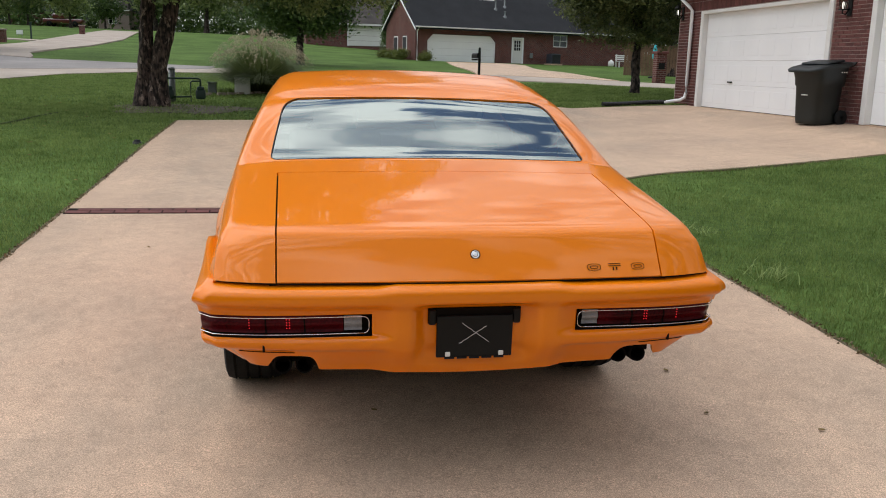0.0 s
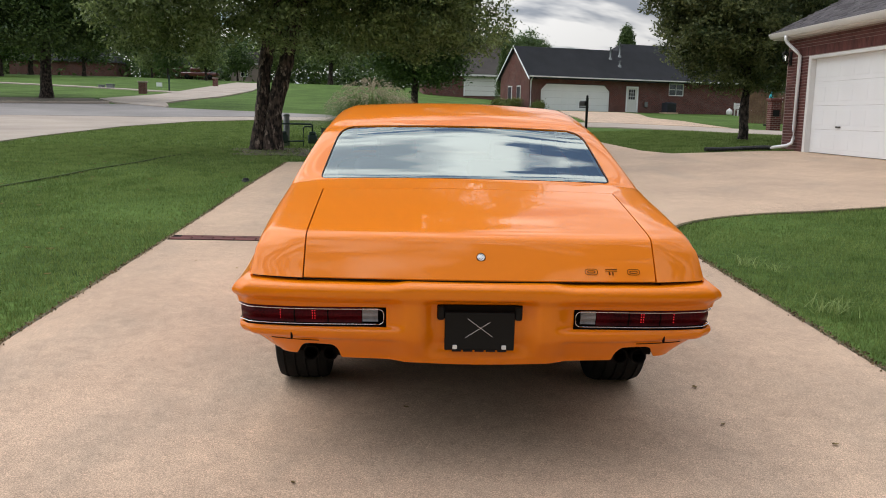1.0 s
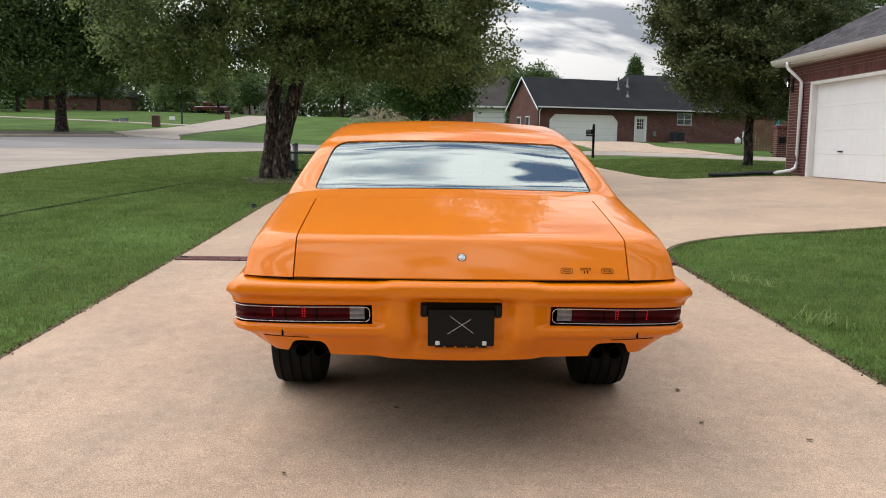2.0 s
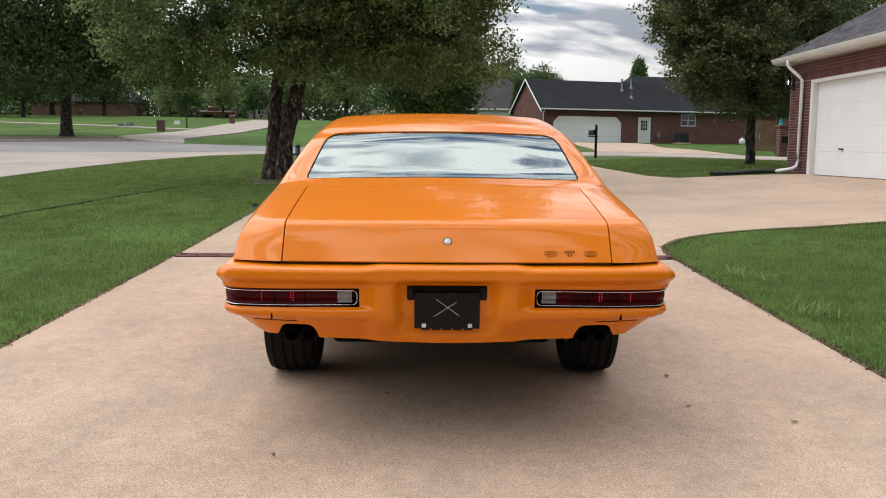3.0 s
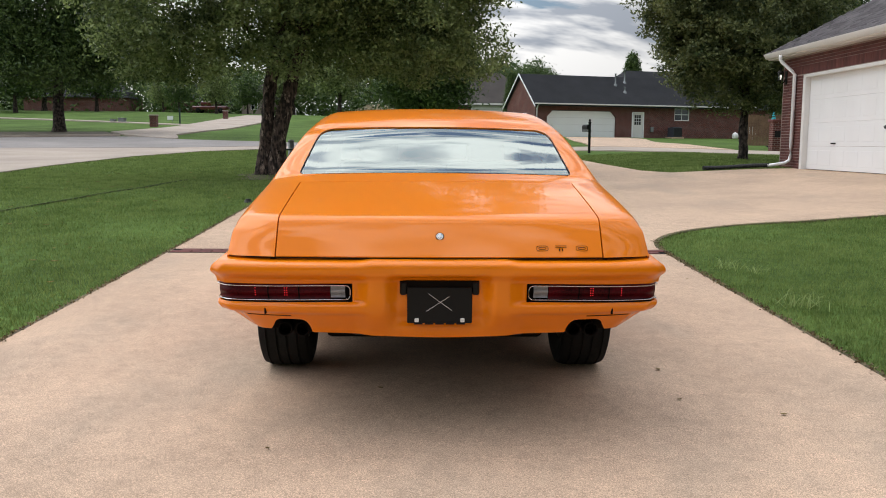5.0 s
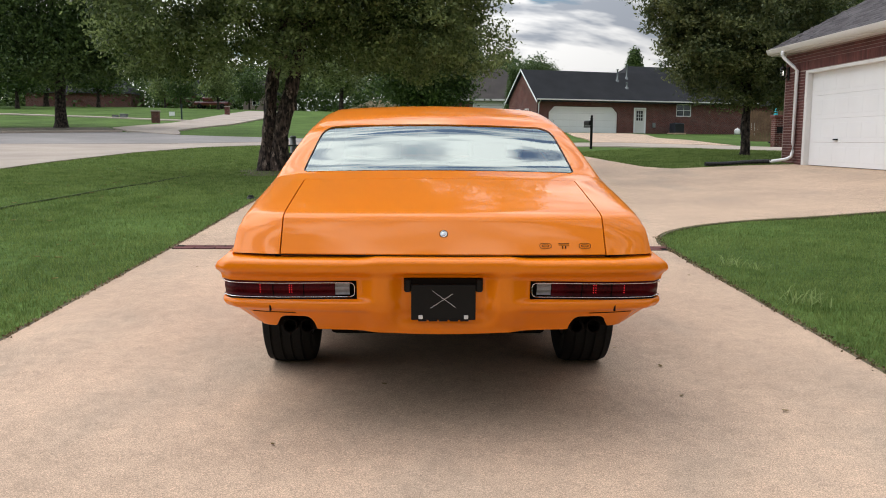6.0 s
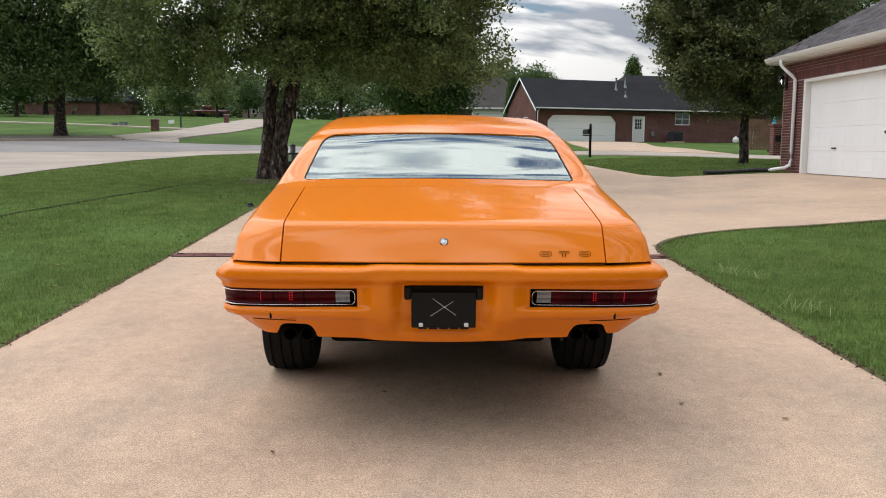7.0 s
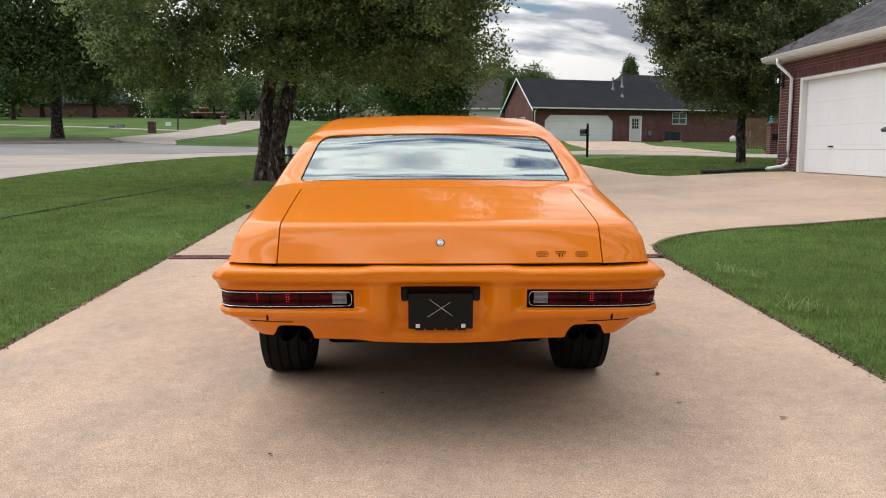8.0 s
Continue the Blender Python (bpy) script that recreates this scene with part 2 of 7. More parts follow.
def weather(m):
    """Greyish weathered patches and a sandy speckle over the concrete."""
    n, l = m.node_tree.nodes, m.node_tree.links
    b = n["Principled BSDF"]
    src = b.inputs["Base Color"].links[0].from_socket
    co = n.new("ShaderNodeTexCoord")
    mp = n.new("ShaderNodeMapping")
    mp.inputs["Scale"].default_value = (1.0, 0.45, 1.0)
    l.new(co.outputs["Object"], mp.inputs["Vector"])
    nz = n.new("ShaderNodeTexNoise")
    nz.inputs["Scale"].default_value, nz.inputs["Detail"].default_value, nz.inputs["Roughness"].default_value = 0.75, 8, 0.62
    l.new(mp.outputs["Vector"], nz.inputs["Vector"])
    mr = n.new("ShaderNodeMapRange")
    mr.inputs["From Min"].default_value, mr.inputs["From Max"].default_value = 0.50, 0.70
    mr.inputs["To Max"].default_value = 0.8
    l.new(nz.outputs["Fac"], mr.inputs["Value"])
    mx = n.new("ShaderNodeMixRGB")
    mx.inputs["Color2"].default_value = (0.36, 0.28, 0.205, 1)
    l.new(mr.outputs[0], mx.inputs["Fac"])
    l.new(src, mx.inputs["Color1"])
    sp = n.new("ShaderNodeTexNoise")
    sp.inputs["Scale"].default_value, sp.inputs["Detail"].default_value, sp.inputs["Roughness"].default_value = 210, 3, 0.8
    l.new(co.outputs["Object"], sp.inputs["Vector"])
    ms = n.new("ShaderNodeMapRange")
    ms.inputs["From Min"].default_value, ms.inputs["From Max"].default_value = 0.34, 0.66
    ms.inputs["To Min"].default_value, ms.inputs["To Max"].default_value = 0.48, 1.52
    l.new(sp.outputs["Fac"], ms.inputs["Value"])
    md = n.new("ShaderNodeTexNoise")
    md.inputs["Scale"].default_value, md.inputs["Detail"].default_value, md.inputs["Roughness"].default_value = 9, 7, 0.75
    l.new(co.outputs["Object"], md.inputs["Vector"])
    mm = n.new("ShaderNodeMapRange")
    mm.inputs["From Min"].default_value, mm.inputs["From Max"].default_value = 0.3, 0.7
    mm.inputs["To Min"].default_value, mm.inputs["To Max"].default_value = 0.86, 1.14
    l.new(md.outputs["Fac"], mm.inputs["Value"])
    mu = n.new("ShaderNodeMath")
    mu.operation = "MULTIPLY"
    l.new(ms.outputs[0], mu.inputs[0])
    l.new(mm.outputs[0], mu.inputs[1])
    hs = n.new("ShaderNodeHueSaturation")
    l.new(mu.outputs[0], hs.inputs["Value"])
    l.new(mx.outputs[0], hs.inputs["Color"])
    l.new(hs.outputs[0], b.inputs["Base Color"])


weather(M_CONC)
M_ROAD = mat("street_concrete", (0.385, 0.325, 0.27), 0.9, vary=0.24, grain=60, stain=0.5, bump=0.1, spec=0.2)
M_ASPH = mat("asphalt", (0.245, 0.225, 0.21), 0.9, vary=0.32, grain=60, stain=0.4, bump=0.1)
M_PAINT = mat("orange_car_paint", (0.82, 0.210, 0.001), 0.4, vary=0.02, grain=900, stain=1.5, bump=0.0, coat=0.72, spec=0.04)
M_BLACK = mat("black_plastic", (0.008, 0.008, 0.008), 0.5, vary=0.2, grain=200, bump=0.05, spec=0.2)
M_GAP = mat("shadow_gap", (0.009, 0.007, 0.006), 0.85, vary=0.1, grain=50, bump=0, spec=0.08)
M_RUBBER = mat("tyre_rubber", (0.010, 0.010, 0.010), 0.85, vary=0.3, grain=80, stain=5, bump=0.2, spec=0.2)
M_CHROME = mat("chrome", (0.8, 0.8, 0.8), 0.08, metal=1.0, vary=0.03, grain=30, bump=0)
M_STEEL = mat("dark_steel", (0.012, 0.012, 0.012), 0.7, metal=0.1, vary=0.3, grain=60, bump=0.1)
M_RIM = mat("grey_rim", (0.35, 0.35, 0.36), 0.3, metal=0.9, vary=0.1, grain=60, bump=0.05)
M_REDLENS = mat("red_lens", (0.075, 0.003, 0.006), 0.3, vary=0.75, grain=120, stain=9, bump=0.15, coat=0.04, spec=0.1)
M_CLEARLENS = mat("clear_lens", (0.29, 0.28, 0.29), 0.2, vary=0.25, grain=220, stain=40, bump=0.3, coat=0.6)
M_LED = emit_mat("lit_bulb", (1.0, 0.02, 0.03), 2.6)
M_GLASS = glass_mat("car_glass", (0.88, 0.95, 0.93), 2.5)
M_SEAT = mat("dark_vinyl", (0.02, 0.022, 0.028), 0.5, vary=0.2, grain=120, bump=0.1)
M_LINER = mat("pale_headliner", (0.72, 0.74, 0.70), 0.9, vary=0.1, grain=120, bump=0.1)
M_WHITE = mat("white_paint", (0.86, 0.87, 0.88), 0.45, vary=0.05, grain=60, stain=0.9, bump=0.03)
M_TRIM = mat("trim_paint", (0.74, 0.73, 0.71), 0.5, vary=0.08, grain=50, stain=0.8, bump=0.03)
M_BRICK = brick_mat("red_brick_wall")
M_BRICKPC = mat("red_brick", (0.09, 0.03, 0.027), 0.9, vary=0.35, grain=60, stain=3, bump=0.4, random_ob=0.6, tint=(0.14, 0.047, 0.04))
M_BRICKJ = mat("red_brick_joined", (0.09, 0.03, 0.027), 0.9, vary=0.35, grain=60, stain=3, bump=0.4, island=0.6, tint=(0.14, 0.047, 0.04))
M_MORTAR = mat("mortar", (0.34, 0.27, 0.24), 0.95, vary=0.15, grain=80, bump=0.3)
M_SHINGLE = mat("grey_shingle", (0.115, 0.105, 0.11), 0.9, vary=0.58, grain=70, stain=2.5, bump=0.4, island=0.7)
M_ROOF = mat("dark_roofing", (0.05, 0.052, 0.058), 0.9, vary=0.25, grain=25, stain=0.8, bump=0.3)
M_ROOF2 = mat("brown_roofing", (0.13, 0.115, 0.105), 0.9, vary=0.25, grain=25, stain=0.8, bump=0.3)
M_BARK = mat("tree_bark", (0.022, 0.016, 0.013), 0.95, vary=0.6, grain=22, stain=7, bump=1.0, tint=(0.10, 0.076, 0.063), span=(0.9, 1.35), spread=0.8, stretch=(1, 1, 0.3), bump_dist=0.06)


def flaky(m):
    """Pale curling flakes over dark bark."""
    n, l = m.node_tree.nodes, m.node_tree.links
    b = n["Principled BSDF"]
    src = b.inputs["Base Color"].links[0].from_socket
    co = n.new("ShaderNodeTexCoord")
    mp = n.new("ShaderNodeMapping")
    mp.inputs["Scale"].default_value = (1.0, 1.0, 0.45)
    l.new(co.outputs["Object"], mp.inputs["Vector"])
    nz = n.new("ShaderNodeTexNoise")
    nz.inputs["Scale"].default_value, nz.inputs["Detail"].default_value, nz.inputs["Roughness"].default_value = 8.5, 6, 0.7
    l.new(mp.outputs["Vector"], nz.inputs["Vector"])
    mr = n.new("ShaderNodeMapRange")
    mr.inputs["From Min"].default_value, mr.inputs["From Max"].default_value = 0.56, 0.62
    l.new(nz.outputs["Fac"], mr.inputs["Value"])
    mx = n.new("ShaderNodeMixRGB")
    mx.inputs["Color2"].default_value = (0.30, 0.225, 0.18, 1)
    l.new(mr.outputs[0], mx.inputs["Fac"])
    l.new(src, mx.inputs["Color1"])
    l.new(mx.outputs[0], b.inputs["Base Color"])


M_FLAKY = mat("flaky_bark", (0.028, 0.019, 0.015), 0.95, vary=0.6, grain=22, stain=7, bump=1.0, tint=(0.11, 0.075, 0.06), span=(0.9, 1.35), spread=0.8, stretch=(1, 1, 0.3), bump_dist=0.06)
flaky(M_FLAKY)
M_LEAF = foliage("pear_leaves", (0.042, 0.074, 0.021), (0.335, 0.405, 0.152), 0.40, patch_scale=1.3, patchy=1.8)
M_LEAF2 = foliage("dark_leaves", (0.02, 0.05, 0.014), (0.135, 0.205, 0.052), 0.30)
M_LEAF3 = foliage("rust_tinged_leaves", (0.04, 0.07, 0.026), (0.25, 0.275, 0.105), 0.34, patch_scale=1.5, patchy=1.8)
M_SHRUB = foliage("shrub_leaves", (0.06, 0.09, 0.02), (0.24, 0.27, 0.06), 0.3)
M_PLUME = foliage("dry_plume", (0.36, 0.3, 0.2), (0.66, 0.58, 0.42), 0.4)
M_REED = foliage("reed_blades", (0.04, 0.075, 0.02), (0.22, 0.25, 0.09), 0.4)
M_BIN = mat("dark_green_plastic", (0.005, 0.008, 0.0075), 0.5, vary=0.25, grain=50, stain=3, bump=0.1)
M_PIPE = mat("black_corrugated_plastic", (0.012, 0.012, 0.012), 0.5, vary=0.3, grain=40, bump=0.1)
M_GREYMET = mat("grey_metal", (0.2, 0.22, 0.22), 0.5, metal=0.3, vary=0.2, grain=40, bump=0.1)
M_DARKMET = mat("dark_metal", (0.03, 0.036, 0.048), 0.5, vary=0.2, grain=40, bump=0.1)
M_GREENMET = mat("dark_green_metal", (0.02, 0.045, 0.035), 0.5, vary=0.2, grain=40, bump=0.1)
M_WOOD = mat("fence_wood", (0.2, 0.12, 0.075), 0.9, vary=0.35, grain=12, stain=2, bump=0.4)
M_TEAL = mat("teal_fabric", (0.05, 0.4, 0.45), 0.9, vary=0.15, grain=50, bump=0.2)
M_RED = mat("red_vehicle_paint", (0.09, 0.012, 0.01), 0.3, vary=0.1, grain=50, bump=0, coat=1.0)
M_WINDOW = glass_mat("house_glass", (0.25, 0.28, 0.3), 1.6)
M_DARK = mat("dark_interior", (0.03, 0.03, 0.033), 0.9, vary=0.2, grain=5, bump=0)
M_LAMPGLASS = glass_mat("lantern_glass", (0.75, 0.76, 0.74), 1.5)
M_BULB = emit_mat("lamp_bulb", (1.0, 0.95, 0.88), 6.0)
M_SOIL = mat("dark_soil", (0.125, 0.10, 0.055), 0.95, vary=0.5, grain=60, stain=4, bump=0.6)
M_EARTH_SHADE = mat("earth_and_shade", (0.07, 0.066, 0.034), 0.95, vary=0.5, grain=20, stain=1.5, bump=0.6, tint=(0.12, 0.095, 0.06))
M_SEAM = mat("damp_thatch", (0.07, 0.095, 0.03), 0.95, vary=0.5, grain=40, stain=3, bump=0.6)
M_DEADLEAF = mat("dry_leaf", (0.13, 0.08, 0.035), 0.9, vary=0.4, grain=50, bump=0.2, random_ob=0.7, tint=(0.36, 0.27, 0.09))
M_CRUMB = mat("soil_crumb", (0.10, 0.07, 0.04), 0.95, vary=0.5, grain=50, bump=0.2, island=0.8, tint=(0.22, 0.17, 0.09))


# ---- mesh helpers ----
def part(name, bm, material, parent=None, label="", smooth=False):
    me = bpy.data.meshes.new(name)
    bm.to_mesh(me)
    bm.free()
    return finish(name, me, material, parent, label, smooth)


def finish(name, me, material, parent=None, label="", smooth=False):
    me.materials.append(material)
    if smooth:
        me.polygons.foreach_set("use_smooth", [True] * len(me.polygons))
    ob = new(name, me)
    if parent is not None:
        ob.parent = parent
    if label:
        ob["label"] = label
    return ob


def raw(name, verts, faces, material, parent=None, label="", smooth=False):
    """A mesh from numpy arrays: verts (n, 3), faces (m, 3 or 4)."""
    verts, faces = np.asarray(verts, np.float32), np.asarray(faces, np.int32)
    me = bpy.data.meshes.new(name)
    me.vertices.add(len(verts))
    me.vertices.foreach_set("co", verts.ravel())
    k = faces.shape[1]
    me.loops.add(faces.size)
    me.loops.foreach_set("vertex_index", faces.ravel())
    me.polygons.add(len(faces))
    me.polygons.foreach_set("loop_start", np.arange(0, faces.size, k, dtype=np.int32))
    me.update(calc_edges=True)
    me.validate()
    return finish(name, me, material, parent, label, smooth)


def box(bm, x0, y0, z0, x1, y1, z1, bevel=0.0, m=None):
    r = bmesh.ops.create_cube(bm, size=1.0)
    vs = r["verts"]
    for v in vs:
        v.co = Vector((x0 + (v.co.x + 0.5) * (x1 - x0), y0 + (v.co.y + 0.5) * (y1 - y0), z0 + (v.co.z + 0.5) * (z1 - z0)))
    if bevel:
        es = list({e for v in vs for e in v.link_edges})
        r = bmesh.ops.bevel(bm, geom=es, offset=bevel, segments=2, profile=0.5, affect="EDGES")
        vs = list({v for f in r["faces"] for v in f.verts} | {v for v in vs if v.is_valid})
    if m is not None:
        for v in vs:
            v.co = m @ v.co
    return vs


def boxed(name, material, parent, dims, bevel=0.0, label="", m=None):
    bm = bmesh.new()
    box(bm, *dims, bevel=bevel, m=m)
    return part(name, bm, material, parent, label)


def tube(bm, pts, radii, n=10, cap=True, squash=1.0, ref=None):
    """A tapered tube through points."""
    rings = []
    pts = [Vector(p) for p in pts]
    for i, p in enumerate(pts):
        d = (pts[min(i + 1, len(pts) - 1)] - pts[max(i - 1, 0)]).normalized()
        side = d.cross(Vector(ref or (0, 0, 1)))
        if side.length < 0.05:
            side = d.cross(Vector((1, 0, 0)))
        side.normalize()
        up = side.cross(d)
        rings.append([bm.verts.new(p + radii[i] * (math.cos(2 * math.pi * k / n) * side + squash * math.sin(2 * math.pi * k / n) * up)) for k in range(n)])
    for a, b in zip(rings, rings[1:]):
        for k in range(n):
            bm.faces.new((a[k], a[(k + 1) % n], b[(k + 1) % n], b[k]))
    if cap:
        bm.faces.new(rings[0][::-1])
        bm.faces.new(rings[-1])


def lathe(bm, profile, n=32, m=None):
    """Turns (radius, height) pairs about z, then moves by m."""
    rings = []
    for r, h in profile:
        ring = []
        for k in range(n):
            a = 2 * math.pi * k / n
            co = Vector((r * math.cos(a), r * math.sin(a), h))
            ring.append(bm.verts.new(m @ co if m is not None else co))
        rings.append(ring)
    for a, b in zip(rings, rings[1:]):
        for k in range(n):
            bm.faces.new((a[k], a[(k + 1) % n], b[(k + 1) % n], b[k]))
    return rings


def thing(name, m, label, category, group="", kind=""):
    ob = new(name)
    ob.empty_display_size = 0.2
    ob.matrix_world = m
    return tagged(ob, label, category, group, kind)


# ---- ground ----
PROFILE_Y = (-60, -3.5, 1.08, 6, 10, 18, 32, 65, 90, 120, 200, 500)
PROFILE_Z = (-1.6, -0.133, 0.0, 0.145, 0.30, 0.52, 0.88, 2.05, 3.4, 4.9, 6.2, 7.0)


def ease(a, b, v):
    u = np.clip((np.asarray(v, float) - a) / (b - a), 0, 1)
    return u * u * (3 - 2 * u)


def height(x, y):
    """The lie of the land: it climbs away from the street behind the camera."""
    fall = np.interp(y, PROFILE_Y, PROFILE_Z)
    apron = np.clip(0.465 - fall, 0, 0.3) * ease(6.2, 8.7, x) * ease(7.6, 9.6, y)      # the slab lies level along the garage
    return (fall + apron + 0.22 * ease(3, 9, x) * (1 - ease(35, 55, y)) * ease(0, 9, y)
            - 0.015 * np.clip(x, -40, 40) * ease(25, 60, y) - 0.045 * np.clip(x, 0, 9) * ease(66, 88, y))


def axis_steps(near, far, fine):
    a = np.arange(-near, near + fine / 2, fine)
    b = near * np.geomspace(1, far / near, 26)[1:]
    return np.concatenate([-b[::-1], a, b])


def build_ground():
    xs, ys = axis_steps(24, 1500, 0.5), axis_steps(24, 1500, 0.5) + 10
    X, Y = np.meshgrid(xs, ys)
    Z = height(X, Y) - 0.028 + 0.012 * np.sin(X * 1.7 + Y * 0.6) * np.cos(Y * 1.3)
    n = len(xs)
    i = np.arange((len(ys) - 1) * (n - 1))
    a = (i // (n - 1)) * n + i % (n - 1)
    ob = raw("ground", np.stack([X.ravel(), Y.ravel(), Z.ravel()], 1), np.stack([a, a + 1, a + n + 1, a + n], 1), M_GRASS, smooth=True)
    tagged(ob, "green lawn sloping gently up from the street", "lawn", kind="structure")


def slab(name, outline, lift, material, label, category, step=1.5, edge=0.1, group="", kind="structure"):
    """A paved sheet with a real edge that follows the ground."""
    bm = bmesh.new()
    vs = [bm.verts.new((x, y, 0)) for x, y in outline]
    bm.faces.new(vs)
    xs, ys = [p[0] for p in outline], [p[1] for p in outline]
    for k, lo, hi in ((0, min(xs), max(xs)), (1, min(ys), max(ys))):
        s = max(step, (hi - lo) / 60)
        for c in np.arange(math.floor(lo / s) * s + s, hi, s):
            co, no = [0, 0, 0], [0, 0, 0]
            co[k], no[k] = c, 1
            bmesh.ops.bisect_plane(bm, geom=bm.verts[:] + bm.edges[:] + bm.faces[:], plane_co=co, plane_no=no)
    bmesh.ops.triangulate(bm, faces=[f for f in bm.faces if len(f.verts) > 4])
    rim = [e for e in bm.edges if e.is_boundary]
    r = bmesh.ops.extrude_edge_only(bm, edges=rim)
    low = {v for v in r["geom"] if isinstance(v, bmesh.types.BMVert)}
    for v in bm.verts:
        v.co.z = float(height(v.co.x, v.co.y)) + lift - (edge if v in low else 0)
    bmesh.ops.recalc_face_normals(bm, faces=bm.faces)
    if sum(f.normal.z * f.calc_area() for f in bm.faces) < 0:
        bmesh.ops.reverse_faces(bm, faces=bm.faces)
    ob = part(name, bm, material)
    return tagged(ob, label, category, group, kind)


build_ground()
# rounded corner where the driveway meets the garage apron
corner = [(2.44 + 2.4 * (1 - math.cos(a)), 5.45 + 2.2 * math.sin(a)) for a in np.linspace(0, math.pi / 2, 13)]
DRIVE = ([(-2.61, -45), (2.3, -45), (2.39, -1), (2.405, 1.2), (2.41, 2.3), (2.415, 3.7)] + corner + [(6.2, 7.87), (8.72, 8.28), (8.72, 16.75), (6.6, 16.72), (5.8, 16.8), (5.4, 17.9),
         (5.2, 21), (5.05, 24), (4.6, 33.6), (0.6, 33.6), (0.6, 14.25), (-2.61, 13.65)])
slab("driveway", DRIVE, 0.0, M_CONC, "tan brushed concrete driveway with faint stains", "driveway", step=0.5)
ROAD = [(-9.2, -60), (-9.6, 10), (-9.9, 20), (-9.7, 26), (-8.6, 31), (-6.4, 33.6), (-3.5, 34.4), (0.6, 34.0), (4.6, 33.0), (6.2, 31.5), (10.2, 26.2), (14, 23.4), (40, 16),
        (40, 20), (14, 28), (12, 30.5), (8, 34), (4, 37.2), (-4, 38.4), (-8.5, 41.1), (-14, 42.6), (-20.7, 41.0), (-60, 36), (-60, 24), (-20, 20), (-17, 8), (-17, -60)]
slab("road", ROAD, 0.012, M_ROAD, "pale worn concrete residential street", "street", step=3)
slab("neighbour_drive", [(10.8, 61.5), (9.4, 50), (7.9, 38), (7.4, 34.6), (12.3, 30.6), (12.6, 36), (14.2, 48), (16.5, 60.5), (15.9, 63.2)], 0.02, M_CONC, "pale concrete driveway leading to the brick house", "driveway", step=3)
slab("side_street", [(-18.9, 50.5), (-16.6, 46.4), (-15.2, 45.0), (-13.9, 43.6), (-12.8, 42.7), (-13.2, 44.6), (-14.4, 48.5), (-14.8, 79), (-17.7, 106), (-21.5, 106), (-18.9, 60)], 0.05, M_ROAD, "pale concrete side street climbing away", "street", step=4)
slab("sidewalk", [(-70, 77.5), (-37, 75.5), (-29, 73.5), (-20, 69.5), (-18, 70), (-20, 71), (-29, 75), (-37, 77), (-70, 79)], 0.05, M_ROAD, "narrow pale concrete sidewalk across the far lawn", "sidewalk", step=4)
# bare earth and thin grass; the canopy's shade is mixed into the colour
slab("verge", [(-60, 44), (-24.4, 47.9), (-19.4, 51), (-17.6, 47.6), (-16.6, 45.0), (-21.5, 41.85), (-60, 37.8)], 0.03, M_EARTH_SHADE, "thin grass and bare earth along the kerb, coloured darker for tree shade", "verge", step=3)
slab("kerb", [(-60, 37.75), (-21.45, 41.85), (-16.5, 45.05), (-16.4, 44.8), (-21.4, 41.6), (-60, 37.5)], 0.13, M_ROAD, "low concrete kerb along the street", "kerb", step=3)
slab("asphalt", [(-60, 37.5), (-21.4, 41.6), (-16.4, 44.8), (-14.4, 44.9), (-12.9, 42.6), (-10.8, 41.9), (-8.5, 41.2), (-4, 39.6), (-4, 37.2), (-7.7, 35.6), (-10.7, 33.8), (-14, 33.0), (-17.1, 32.3), (-60, 27)], 0.022, M_ASPH, "grey worn asphalt edge of the street", "street", step=3)
# bare soil line along the cut edges of the lawn
edge_out = [(2.44 + 2.4 * (1 - math.cos(a)) + 0.04 * math.cos(a), 5.45 + 2.2 * math.sin(a) - 0.04 * math.sin(a)) for a in np.linspace(0, math.pi / 2, 13)]
slab("soil_edge", [(2.37, -6), (2.42, -6), (2.43, -1), (2.445, 1.2), (2.45, 2.3), (2.455, 3.7)] + edge_out + [(6.2, 7.83), (6.2, 7.88)] + corner[::-1] + [(2.405, 3.7), (2.40, 2.3), (2.395, 1.2), (2.38, -1)], -0.006, M_SOIL, "thin line of bare dark soil along the lawn edge", "soil edge", step=1.0, edge=0.03)
slab("soil_edge", [(-2.65, -6), (-2.60, -6), (-2.60, 13.6), (-2.65, 13.7)], -0.006, M_SOIL, "thin line of bare dark soil along the lawn edge", "soil edge", step=1.0, edge=0.03)
mulch = [(-2.95 + (1.35 + 0.28 * math.sin(3 * a + 1) + 0.15 * math.sin(7 * a)) * math.cos(a), 16.35 + (1.35 + 0.25 * math.cos(2 * a) + 0.15 * math.sin(5 * a)) * math.sin(a)) for a in np.linspace(0, 2 * math.pi, 40)[:-1]]
seam = [(-6.9 + 0.092 * y + 0.0025 * y * y - 0.03 * math.sin(y * 2.3), y) for y in np.linspace(5, 15, 41)]
slab("turf_seam", [(x - 0.009, y) for x, y in seam] + [(x + 0.009, y) for x, y in seam[::-1]], 0.004, M_SEAM, "worn dark line where two sheets of turf meet", "soil edge", step=0.6, edge=0.03)
slab("bare_patch", mulch, -0.012, M_EARTH_SHADE, "bare brown earth round the tree foot", "bare earth", step=0.6, edge=0.05)


# ---- the car ----
CAR = thing("car", pose(0.0, 0.0, float(height(0, 0)), math.degrees(math.atan(0.029))), "bright orange two-door muscle coupe parked on the concrete driveway", "car")


